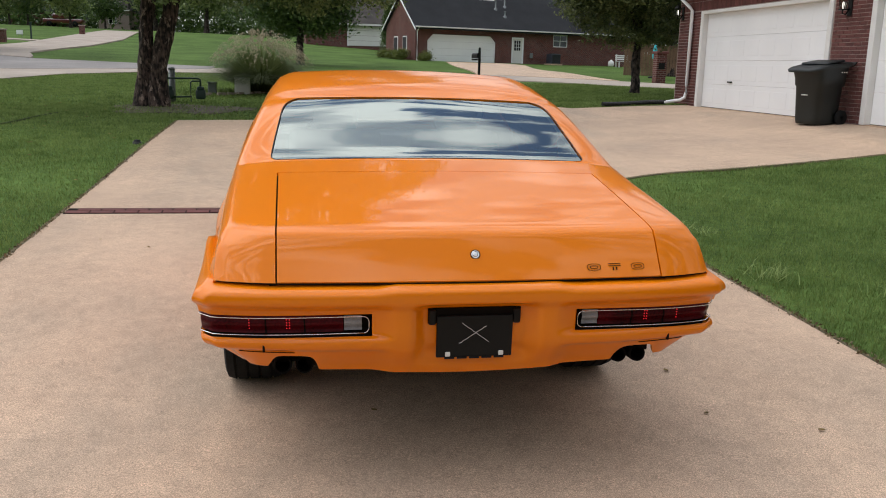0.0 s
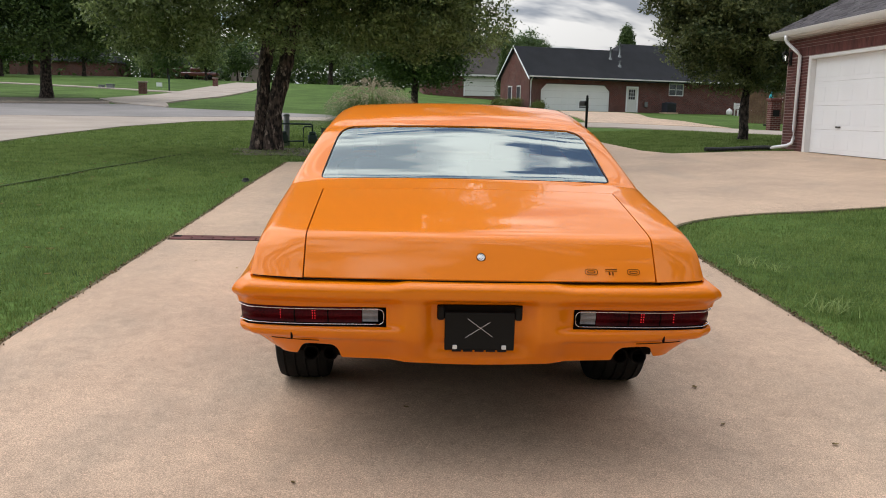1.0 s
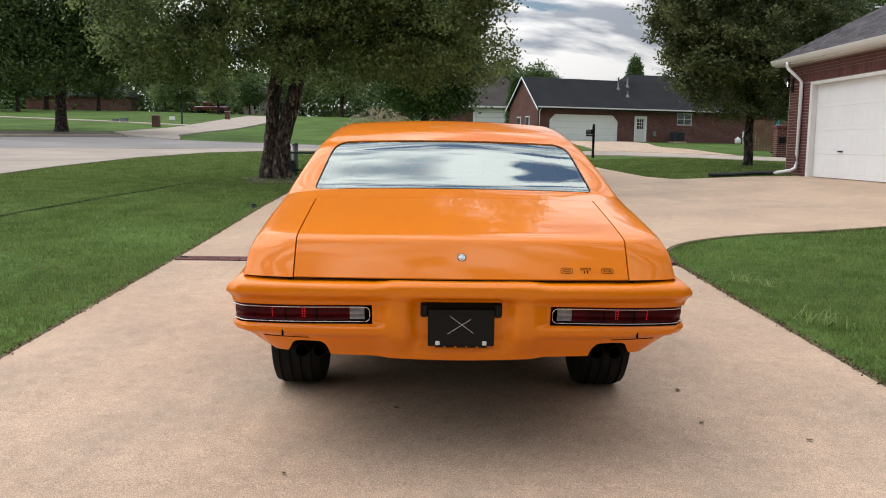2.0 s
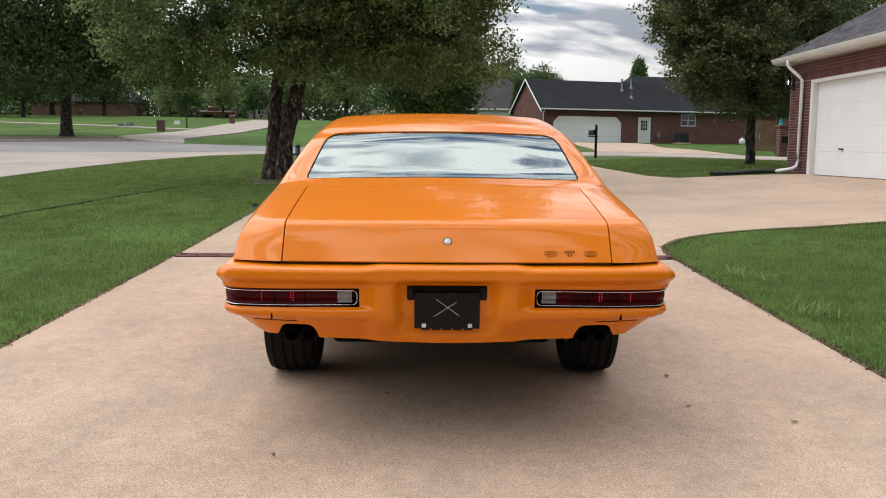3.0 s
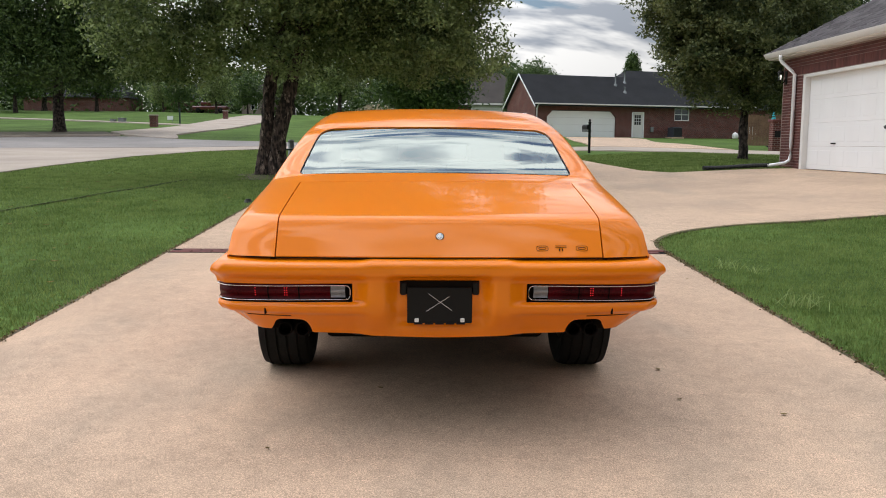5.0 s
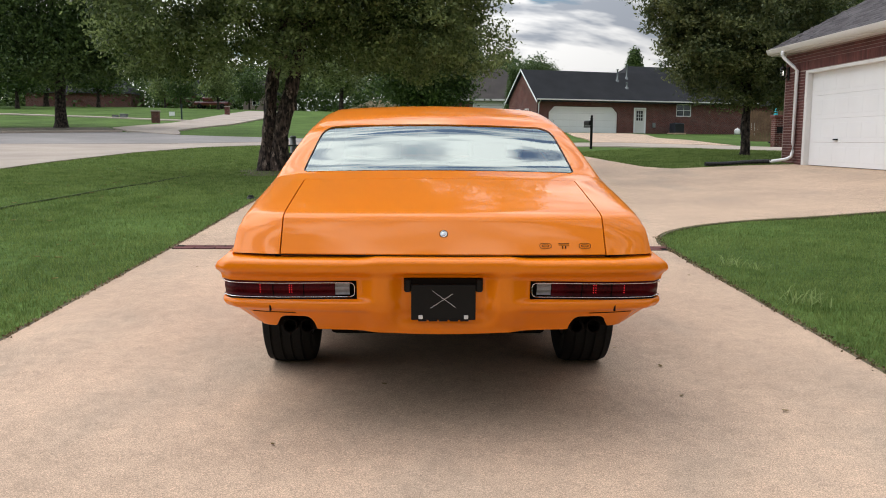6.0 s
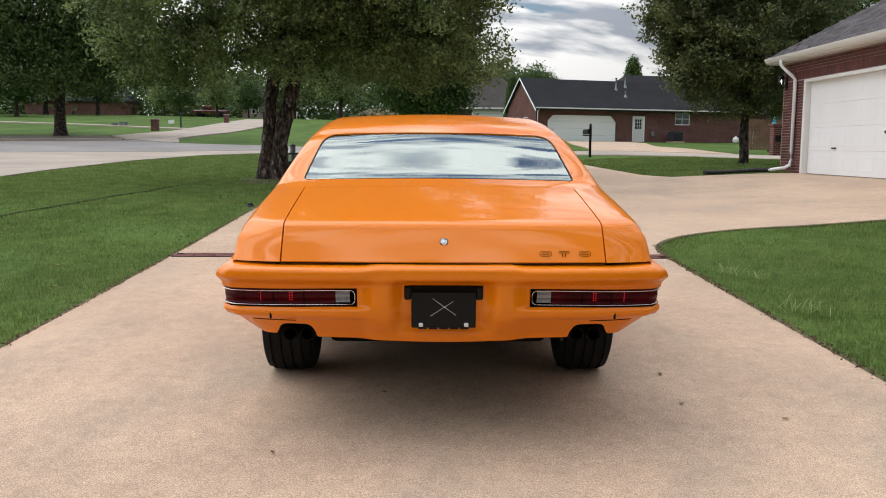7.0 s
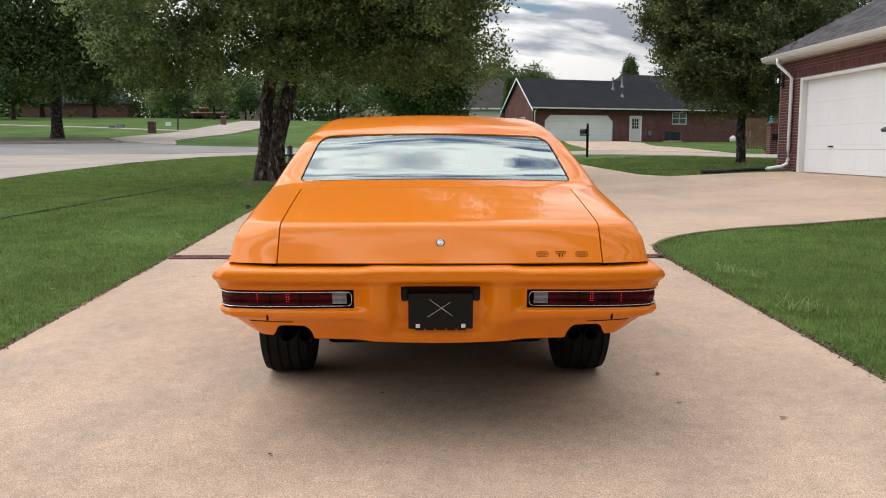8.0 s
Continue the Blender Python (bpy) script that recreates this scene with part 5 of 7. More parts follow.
def lantern(y, z):
    t = thing("wall_lantern", pose(GX, y, z), "black metal wall lantern with clear glass on brick", "wall lamp", "garage wall lanterns")
    boxed("back_plate", M_BLACK, t, (-0.02, -0.06, -0.16, 0.01, 0.06, 0.16), 0.008, "black metal back plate")
    bm = bmesh.new()
    tube(bm, [(-0.01, 0, -0.02), (-0.08, 0, -0.13), (-0.14, 0, -0.12), (-0.14, 0, -0.05)], [0.012] * 4, 8)
    part("arm", bm, M_BLACK, t, smooth=True)
    bm = bmesh.new()
    lathe(bm, [(0.05, 0), (0.075, 0.18)], 6, Matrix.Translation((-0.14, 0, -0.05)))
    part("glass", bm, M_LAMPGLASS, t, "clear lantern glass")
    bm = bmesh.new()
    lathe(bm, [(0.0, 0.29), (0.012, 0.27), (0.02, 0.23), (0.06, 0.2), (0.09, 0.17), (0.08, 0.165)], 6, Matrix.Translation((-0.14, 0, -0.05)))
    part("cap", bm, M_BLACK, t)
    for k in range(6):
        a = 2 * math.pi * k / 6
        bm = bmesh.new()
        tube(bm, [(-0.14 + 0.052 * math.cos(a), 0.052 * math.sin(a), -0.05), (-0.14 + 0.078 * math.cos(a), 0.078 * math.sin(a), 0.13)], [0.005, 0.005], 5)
        part("bar", bm, M_BLACK, t)
    bm = bmesh.new()
    lathe(bm, [(0.0, 0.0), (0.012, 0.0), (0.012, 0.05), (0.019, 0.07), (0.014, 0.105), (0.0, 0.125)], 12, Matrix.Translation((-0.14, 0, -0.045)))
    part("bulb", bm, M_BULB, t, "small lit white bulb", True)
    boxed("base", M_BLACK, t, (-0.195, -0.055, -0.065, -0.085, 0.055, -0.045), 0.004)


lantern(10.95, 2.62)
lantern(17.42, 2.84)


def trash_bin():
    x, y = 8.20, 10.80
    t = thing("trash_bin", pose(x, y, float(height(x, y)), 0, 0, -78), "dark green plastic wheeled trash bin by the brick pier", "trash bin")
    bm = bmesh.new()
    n, rings = 6, []
    for z, w, d, off in ((0.005, 0.24, 0.27, -0.015), (0.05, 0.25, 0.28, -0.02), (0.10, 0.255, 0.285, -0.02), (0.63, 0.29, 0.305, -0.02),
                         (0.645, 0.315, 0.325, -0.01), (0.80, 0.325, 0.335, -0.01), (0.93, 0.345, 0.375, -0.015), (0.96, 0.355, 0.395, -0.01)):
        ring = []
        for k in range(32):
            a = 2 * math.pi * k / 32
            c, s = math.cos(a), math.sin(a)
            ring.append(bm.verts.new((w * math.copysign(abs(c) ** 0.45, c), d * math.copysign(abs(s) ** 0.45, s) + off, z + (0.05 * s if z > 0.7 else 0))))
        rings.append(ring)
    for a, b in zip(rings, rings[1:]):
        for k in range(32):
            bm.faces.new((a[k], a[(k + 1) % 32], b[(k + 1) % 32], b[k]))
    bm.faces.new(rings[0][::-1])
    part("body", bm, M_BIN, t, "tapered dark plastic body", True)
    bm = bmesh.new()
    prev = None
    for z, k, lip in ((0.935, 1.03, 0.07), (0.965, 1.05, 0.075), (0.985, 1.0, 0.06), (1.005, 0.8, 0.02), (1.015, 0.35, 0.0)):
        ring = []
        for q in range(32):
            a = 2 * math.pi * q / 32
            c, s = math.cos(a), math.sin(a)
            front = max(0.0, -s)
            ring.append(bm.verts.new((0.37 * k * math.copysign(abs(c) ** 0.45, c), 0.395 * k * math.copysign(abs(s) ** 0.45, s) - 0.01 - lip * front, z + 0.06 * s * k - 0.02 * front * k)))
        if prev:
            for q in range(32):
                bm.faces.new((prev[q], prev[(q + 1) % 32], ring[(q + 1) % 32], ring[q]))
        prev = ring
    bm.faces.new(prev)
    box(bm, -0.30, -0.02, 1.0, 0.30, 0.36, 1.035, 0.02, m=Euler((radians(9), 0, 0)).to_matrix().to_4x4())
    part("lid", bm, M_BIN, t, "dark ribbed lid sloping to a front lip", True)
    bm = bmesh.new()
    tube(bm, [(-0.3, 0.36, 0.98), (-0.3, 0.44, 1.03), (0.3, 0.44, 1.03), (0.3, 0.36, 0.98)], [0.018] * 4, 8)
    part("handle", bm, M_BIN, t, smooth=True)
    for sx in (-0.3, 0.3):
        bm = bmesh.new()
        lathe(bm, [(0.03, -0.03), (0.11, -0.03), (0.125, -0.015), (0.125, 0.015), (0.11, 0.03), (0.03, 0.03)], 24, Matrix.Translation((sx, 0.22, 0.125)) @ Euler((0, radians(90), 0)).to_matrix().to_4x4())
        part("wheel", bm, M_RUBBER, t, smooth=True)
    for k in range(3):
        boxed("mark", M_TRIM, t, (0.328, 0.1 + 0.05 * k, 0.86, 0.342, 0.12 + 0.05 * k, 0.88), 0.001, "small pale moulded mark")
    boxed("catch_bar", M_TRIM, t, (-0.07, -0.325, 0.48, 0.07, -0.305, 0.495), 0.003, "pale catch bar")


trash_bin()


# brick strip across the driveway
def brick_strip():
    g = thing("brick_strip", Matrix.Identity(4), "row of dark red bricks set across the concrete driveway", "brick strip", kind="structure")
    z = float(height(0, 5.3))
    m = Matrix.Translation((0, 5.31, z)) @ Euler((math.atan(0.03), 0, 0)).to_matrix().to_4x4()
    bm = bmesh.new()
    box(bm, -2.6, -0.125, -0.05, 2.49, 0.125, 0.003, m=m)
    part("bed", bm, M_GAP, g, "dark mortar bed")
    me = bpy.data.meshes.new("strip_brick")
    bm = bmesh.new()
    box(bm, -0.098, -0.05, -0.03, 0.098, 0.05, 0.004, 0.004)
    bm.to_mesh(me)
    bm.free()
    me.materials.append(M_BRICKPC)
    for r_ in range(2):
        for k in range(24):
            x = -2.49 + 0.207 * k + (0.08 if r_ else 0)
            b = new("brick", me)
            b.parent = g
            b.matrix_world = m @ pose(x, -0.058 + 0.116 * r_, 0.004 + 0.003 * random.random(), 0.5 * random.random(), 0.5 * random.random(), 1.5 * (random.random() - 0.5))


brick_strip()


# ---- plants ----
rng = np.random.default_rng(7)


def leaf_mesh(centres, size, flat=0.5, lean=0.7):
    """One leaf (a bent diamond of two faces) at each centre, most of them facing up: verts and faces."""
    n = len(centres)
    up = rng.normal(size=(n, 3)) + np.array([0, 0, lean])
    up /= np.linalg.norm(up, axis=1, keepdims=True)
    a = rng.normal(size=(n, 3))
    a -= up * (a * up).sum(1, keepdims=True)
    a /= np.linalg.norm(a, axis=1, keepdims=True)
    b = np.cross(up, a)
    b -= a * (a * b).sum(1, keepdims=True)
    b /= np.linalg.norm(b, axis=1, keepdims=True)
    c = np.cross(a, b)
    s = size * rng.uniform(0.65, 1.25, (n, 1))
    v = np.stack([centres - a * s, centres + b * s * flat + c * s * 0.12, centres + a * s, centres - b * s * flat + c * s * 0.12], 1).reshape(-1, 3)
    i = np.arange(n)[:, None] * 4
    f = np.concatenate([i + [[0, 1, 2]], i + [[0, 2, 3]]], 1).reshape(-1, 3)
    return v, f


def crown_points(lobes, clumps, per, spread):
    """Leaf places: clumps of leaves in and near the skins of several uneven lobes."""
    vol = np.array([l[3] * l[4] * l[5] for l in lobes]) ** 0.8
    pick = rng.choice(len(lobes), clumps, p=vol / vol.sum())
    L = np.array(lobes, float)[pick]
    d = rng.normal(size=(clumps, 3))
    d /= np.linalg.norm(d, axis=1, keepdims=True)
    r = rng.uniform(0.35, 1.0, (clumps, 1)) ** 0.55
    wob = 1 + 0.18 * np.sin(d[:, :1] * 5 + L[:, :1]) * np.cos(d[:, 1:2] * 4 + L[:, 2:3] * 3)
    c = L[:, :3] + d * L[:, 3:] * r * wob
    p = np.repeat(c, per, 0) + rng.normal(size=(clumps * per, 3)) * spread * np.array([1, 1, 0.7])
    return p


def limbs(bm, base, top, r0, lobes, count):
    for k in range(count):
        l = lobes[k % len(lobes)]
        end = Vector((l[0] + random.uniform(-0.5, 0.5) * l[3], l[1] + random.uniform(-0.5, 0.5) * l[4], l[2] + random.uniform(-0.2, 0.6) * l[5]))
        a = Vector(base).lerp(Vector(top), random.uniform(0.1, 0.95))
        mid = a.lerp(end, 0.5) + Vector((random.uniform(-0.3, 0.3), random.uniform(-0.3, 0.3), random.uniform(0.1, 0.5)))
        q1, q3 = a.lerp(mid, 0.5) + Vector((0, 0, 0.1)), mid.lerp(end, 0.5) + Vector((0, 0, 0.1))
        tube(bm, [a, q1, mid, q3, end], [r0, r0 * 0.8, r0 * 0.55, r0 * 0.35, r0 * 0.1], 7)


def tree(x, y, label, stems, lobes, clumps, per, spread, size, leaf, n_limbs, limb_r, group="", bend=1.3, bark=None):
    """stems: (dx, dy, top x, top y, top z, radius). lobes are relative to the foot."""
    z = float(height(x, y)) - 0.05
    t = thing("tree", pose(x, y, z), label, "tree", group)
    bm = bmesh.new()
    for dx, dy, tx, ty, tz, r in stems:
        n = 44
        pts = [(dx + (tx - dx) * (k / n) ** bend + 0.02 * math.sin(k * 0.4 + dx * 9), dy + (ty - dy) * k / n + 0.02 * math.cos(k * 0.35), tz * k / n - 0.06) for k in range(n + 1)]
        rr = [r * (1.0 + 0.5 * math.exp(-tz * k / n / 0.3) - 0.5 * k / n) for k in range(n + 1)]
        tube(bm, pts, rr, 26, ref=(0, 1, 0))
        limbs(bm, pts[14], pts[-1], limb_r, lobes, n_limbs)
    for v in bm.verts:
        q = Vector((v.co.x * 7, v.co.y * 7, v.co.z * 1.6))
        v.co += Vector((noise.noise(q), noise.noise(q + Vector((5, 0, 0))), 0)) * 0.035 + Vector((noise.noise(v.co * 11), noise.noise(v.co * 11 + Vector((3, 3, 0))), 0)) * 0.034
    part("trunk", bm, bark or M_BARK, t, "rough dark bark" if bark is None else "dark bark with pale curling flakes", True)
    v, f = leaf_mesh(crown_points(lobes, clumps, per, spread), size)
    raw("crown", v, f, leaf, t, "dense uneven crown of small leaves")
    return t


# broad tree beside the driveway, its stem forked from the foot
tree(-3.55, 17.0, "broad leafy tree with a dark forked trunk on the lawn", [(-0.15, 0, 0.55, 0.3, 5.6, 0.172), (0.12, -0.03, 1.45, 0.2, 5.2, 0.20)],
     [(1.2, 0.2, 5.8, 2.7, 3.4, 2.8), (-2.45, -1.6, 3.4, 1.15, 1.4, 1.2), (-2.85, -1.2, 4.5, 1.1, 1.6, 1.3), (-2.2, -1.0, 2.8, 0.9, 1.2, 0.8), (2.6, 0.3, 4.4, 2.5, 2.8, 1.9), (4.2, 0.5, 5.0, 1.6, 2.2, 1.9), (1.6, 1.2, 3.6, 2.7, 2.2, 1.3), (3.2, 0.6, 3.3, 1.6, 1.6, 0.9), (-0.6, 0.8, 3.7, 1.4, 2.0, 1.2), (0.4, -1.6, 5.2, 2.7, 2.0, 2.0), (0.9, 0.4, 8.4, 3.0, 3.0, 2.4), (0.7, 0.2, 10.6, 2.2, 2.2, 2.0), (4.6, 0.2, 2.95, 1.0, 1.5, 0.75), (3.2, -0.2, 2.75, 1.2, 1.4, 0.65), (-1.6, -1.2, 2.7, 0.8, 1.0, 0.6), (-1.6, -0.6, 3.2, 0.9, 1.0, 0.6), (-1.0, -0.8, 3.1, 1.1, 1.0, 0.8), (0.3, -0.9, 2.75, 1.0, 0.9, 0.6), (4.2, 0.3, 7.6, 2.6, 2.4, 2.2), (2.6, 0.2, 9.6, 2.8, 2.6, 2.2)],
     5200, 59, 0.15, 0.051, M_LEAF, 11, 0.058, bend=1.6, bark=M_FLAKY)
# tree by the garage corner
tree(9.25, 21.5, "rounded dark leafy tree with a slim trunk near the garage", [(0, 0, 0.08, 0.1, 3.6, 0.125)],
     [(0.0, 0.2, 4.2, 2.5, 2.4, 2.2), (-1.4, -0.2, 4.6, 1.7, 1.8, 2.2), (1.3, 0.1, 4.4, 1.6, 1.8, 2.0), (0.0, 0, 6.6, 2.3, 2.2, 2.2), (-0.6, -0.6, 3.0, 1.7, 1.4, 1.0), (0.9, 0.3, 2.9, 1.3, 1.3, 0.9), (-0.5, -0.3, 2.15, 1.4, 1.3, 0.8), (0.6, 0.2, 2.1, 1.2, 1.2, 0.8), (-1.5, -0.2, 3.0, 1.2, 1.3, 1.1), (-2.1, -0.2, 5.0, 1.3, 1.3, 1.7), (-1.4, -0.2, 3.7, 1.0, 1.2, 0.9)],
     2100, 66, 0.14, 0.057, M_LEAF3, 9, 0.055)
# tree across the street
tree(-21.6, 49.5, "large dark green tree across the street", [(0, 0, 0.1, 0.2, 6.5, 0.34)],
     [(0, 0, 8.6, 6.2, 5.5, 4.6), (-4.2, 0.5, 6.0, 3.6, 3.4, 3.1), (3.2, -0.5, 6.0, 2.8, 3.2, 3.0), (0.3, -2.2, 4.4, 3.6, 2.6, 1.8), (4.2, -1.0, 4.4, 2.0, 2.0, 1.4), (-4.6, -1.0, 4.2, 2.4, 2.0, 1.5), (0, 0, 12, 4.4, 4.2, 3.4)],
     3600, 28, 0.45, 0.125, M_LEAF2, 10, 0.17)
# dense dark tree behind the ornamental grass
dense = tree(0.0, 46.0, "dense dark green tree with low branches", [(0, 0, 0, 0.1, 3.8, 0.2)],
     [(-0.2, 0, 3.1, 2.3, 2.2, 1.5), (0.3, 0, 5.0, 2.6, 2.3, 2.2), (-1.2, 0, 4.2, 1.6, 1.6, 1.6), (1.4, 0.3, 3.4, 1.5, 1.6, 1.7)],
     1600, 24, 0.4, 0.11, M_LEAF2, 8, 0.06)
# tall tree behind the garage roof
tree(19.5, 42.0, "tall green tree behind the garage", [(0, 0, 0.2, 0.2, 6.5, 0.32)],
     [(0, 0, 8.0, 4.2, 3.8, 3.9), (-2.6, 0, 6.0, 2.4, 2.4, 2.4), (2.6, 0, 6.4, 2.6, 2.4, 2.5), (0, 0, 11.5, 3.0, 3, 2.6)],
     800, 24, 0.5, 0.15, M_LEAF2, 9, 0.12)
# tree rows in the distance
far_a = tree(-30, 150, "distant leafy tree in a row along the lawns", [(0, 0, 0, 0, 4, 0.25)],
             [(0, 0, 5.2, 3.6, 3.4, 3.0), (-1.6, 0, 4.0, 2.4, 2.2, 2.2), (1.8, 0.4, 4.2, 2.4, 2.2, 2.2), (0.2, 0, 7.4, 2.4, 2.2, 2.0)], 350, 14, 0.5, 0.255, M_LEAF2, 7, 0.08, "distant trees")
far_b = tree(-44, 156, "distant leafy tree in a row along the lawns", [(0, 0, 0.2, 0, 4, 0.3)],
             [(0, 0, 6.0, 3.2, 3.2, 3.6), (-1.8, 0, 4.4, 2.6, 2.2, 2.0), (1.6, 0.4, 4.0, 2.6, 2.2, 2.0), (0.2, 0, 8.6, 2.0, 2.0, 2.2)], 350, 14, 0.5, 0.255, M_LEAF, 7, 0.08, "distant trees")
for x, y, s, h in ((13.2, 118, 1.0, 1.05), (16.6, 121, 1.1, 1.12)):
    copy_thing(dense, pose(x, y, float(height(x, y)) - 0.1, 0, 0, 70 * x)).scale = (s, s, h)
spots = [(-86, 150), (-78, 158), (-70, 148), (-62, 160), (-55, 150), (-49, 165), (-37, 158), (-33, 165), (-24, 160), (-17, 152), (-10, 160), (-4, 150), (2, 162), (8, 150), (14, 140), (11, 128), (6, 132), (20, 150), (48, 120),
         (56, 126), (66, 118), (76, 120), (-96, 140), (-104, 150), (-66, 118), (-58, 112), (-38, 128), (-26, 130), (-20, 136), (36, 86), (44, 80), (-42, 112), (-12, 128), (-3, 122), (-72, 106), (-64, 101), (-55, 104), (-47, 100), (-50, 115), (-33, 118), (-80, 110), (-88, 118), (-27, 114)]
for k, (x, y) in enumerate(spots):
    s = 0.85 + 0.4 * random.random()
    if (x, y) in ((36, 86), (44, 80)):
        s = 0.5
    if 12 < x < 40 and 116 < y < 132:
        s = 0.62
    if -40 < x < -24 and y < 132:
        s = 0.6
    src = far_a if k % 2 or x > 0 else far_b
    c = copy_thing(src, pose(x, y, float(height(x, y)) - 0.1, 0, 0, random.uniform(0, 360)))
    c.scale = (s, s, s * (0.9 + 0.3 * random.random()))


def evergreen(x, y, r, h, label="narrow dark evergreen between two houses"):
    """A narrow clipped evergreen, wider below, feathered to a point."""
    t = thing("evergreen", pose(x, y, float(height(x, y)) - 0.05), label, "tree")
    bm = bmesh.new()
    tube(bm, [(0, 0, -0.1), (0.03, 0, h * 0.4), (0, 0.02, h * 0.85)], [0.11, 0.08, 0.03], 9)
    part("trunk", bm, M_BARK, t, "slim dark trunk", True)
    n = 520
    u = rng.uniform(0, 1, n) ** 0.8
    a = rng.uniform(0, 2 * np.pi, n)
    rad = r * (1 - u) ** 0.55 * (0.72 + 0.28 * rng.uniform(0, 1, n)) * (1 + 0.12 * np.sin(3 * a + 9 * u))
    c = np.stack([np.cos(a) * rad, np.sin(a) * rad, 0.25 + u * (h - 0.3)], 1)
    v, f = leaf_mesh(np.repeat(c, 26, 0) + rng.normal(size=(n * 26, 3)) * np.array([0.13, 0.13, 0.2]) * (0.5 + 0.5 * r / 0.85), 0.07 * r / 0.85)
    raw("crown", v, f, M_LEAF2, t, "dense dark needles")


evergreen(7.85, 72.0, 0.85, 4.9)
evergreen(27.4, 110.0, 1.9, 9.0, "dark green tree showing above a distant roof")


def woods_and_sky_block():
    """A continuous dark wood along the skyline; an unseen row behind cuts sky light."""
    pts = []
    # the last row is invented: it stands behind the camera to block low sky
    for x0, x1, y, z, n in ((-190, 30, 185, 5.0, 2600), (46, 150, 150, 4.5, 1050), (-80, 30, 142, 2.6, 1700), (-60, 65, -29, 6.6, 2400)):
        x = rng.uniform(x0, x1, n)
        yy = y + rng.normal(size=n) * 3
        top = z * (1.0 + 0.35 * np.sin(x * 0.21) + 0.25 * np.sin(x * 0.53 + 1))
        c = np.stack([x, yy, height(x, yy) + rng.uniform(0, 1, n) ** 1.4 * 2 * top], 1)
        pts.append(np.repeat(c, 10, 0) + rng.normal(size=(n * 10, 3)) * 0.75)
    v, f = leaf_mesh(np.concatenate(pts), 0.42)
    tagged(raw("woods", v, f, M_LEAF2), "dark green belt of distant trees and an unseen row added to block sky light", "woods", kind="stuff")


woods_and_sky_block()


def reed_clump():
    """A big clump of ornamental grass with dry plumes."""
    x, y = -1.38, 22.6
    t = thing("ornamental_grass", pose(x, y, float(height(x, y))), "big clump of ornamental grass with dry plumes", "ornamental grass")

    def blades(n, length, width, spread, droop, zmin):
        a = rng.uniform(0, 2 * np.pi, n)
        r0 = rng.uniform(0, 0.55, n)
        lean = rng.uniform(0.1, spread, n)
        ln = length * rng.uniform(0.6, 1.1, n)
        seg = 5
        V = []
        for k in range(seg + 1):
            u = k / seg
            out = r0 + lean * ln * u + droop * lean * ln * u * u
            up = ln * (u - 0.45 * lean * u * u * (1 + droop))
            w = width * (1 - 0.85 * u)
            for sgn in (-1, 1):
                V.append(np.stack([np.cos(a) * out - np.sin(a) * w * sgn, np.sin(a) * out + np.cos(a) * w * sgn, np.maximum(up, zmin)], 1))
        V = np.stack(V, 1).reshape(-1, 3)
        i = np.arange(n)[:, None] * (2 * (seg + 1))
        F = np.concatenate([i + [[2 * k, 2 * k + 1, 2 * k + 3, 2 * k + 2]] for k in range(seg)], 1).reshape(-1, 4)
        return V, F

    v, f = blades(9000, 1.45, 0.008, 0.95, 0.9, 0.02)
    raw("blades", v, f, M_REED, t, "long arching green blades")
    # each plume arches outwards along its own short curve
    n, m = 300, 46
    a, r = rng.uniform(0, 2 * np.pi, n), rng.uniform(0, 1.0, n) ** 0.6
    u = np.repeat(rng.uniform(0, 1, (n, m)), 1)
    A, R_, H_ = np.repeat(a, m), np.repeat(r, m), np.repeat(1.40 - 0.55 * r * r + rng.uniform(-0.15, 0.25, n), m)
    out = R_ * 1.15 + u * 0.24 * (0.4 + R_)
    pts = np.stack([np.cos(A) * out, np.sin(A) * out, H_ + 0.20 * u - 0.30 * u * u * (0.3 + R_)], 1) + rng.normal(size=(n * m, 3)) * 0.013
    v, f = leaf_mesh(pts, 0.024, 0.18)
    raw("plumes", v, f, M_PLUME, t, "dry feathery pinkish plumes")


reed_clump()


def bed_edging():
    """Pale stones set end to end along the front of the planting bed."""
    pts = [(-2.95, 21.0), (-2.5, 21.2), (-2.0, 21.5), (-1.6, 21.95), (-1.2, 22.5), (-0.6, 22.1), (0.0, 22.3)]
    g = thing("bed_edging", Matrix.Identity(4), "pale concrete edging stones along the planting bed", "edging")
    for (xa, ya), (xb, yb) in zip(pts, pts[1:]):
        n = max(1, int(math.hypot(xb - xa, yb - ya) / 0.26))
        for k in range(n):
            x, y = xa + (xb - xa) * (k + 0.5) / n, ya + (yb - ya) * (k + 0.5) / n - 0.15
            boxed("stone", M_ROAD, g, (-0.12, -0.05, -0.06, 0.12, 0.05, 0.045), 0.012, m=pose(x, y, float(height(x, y)), 0, 0, math.degrees(math.atan2(yb - ya, xb - xa)) + random.uniform(-4, 4)))


bed_edging()


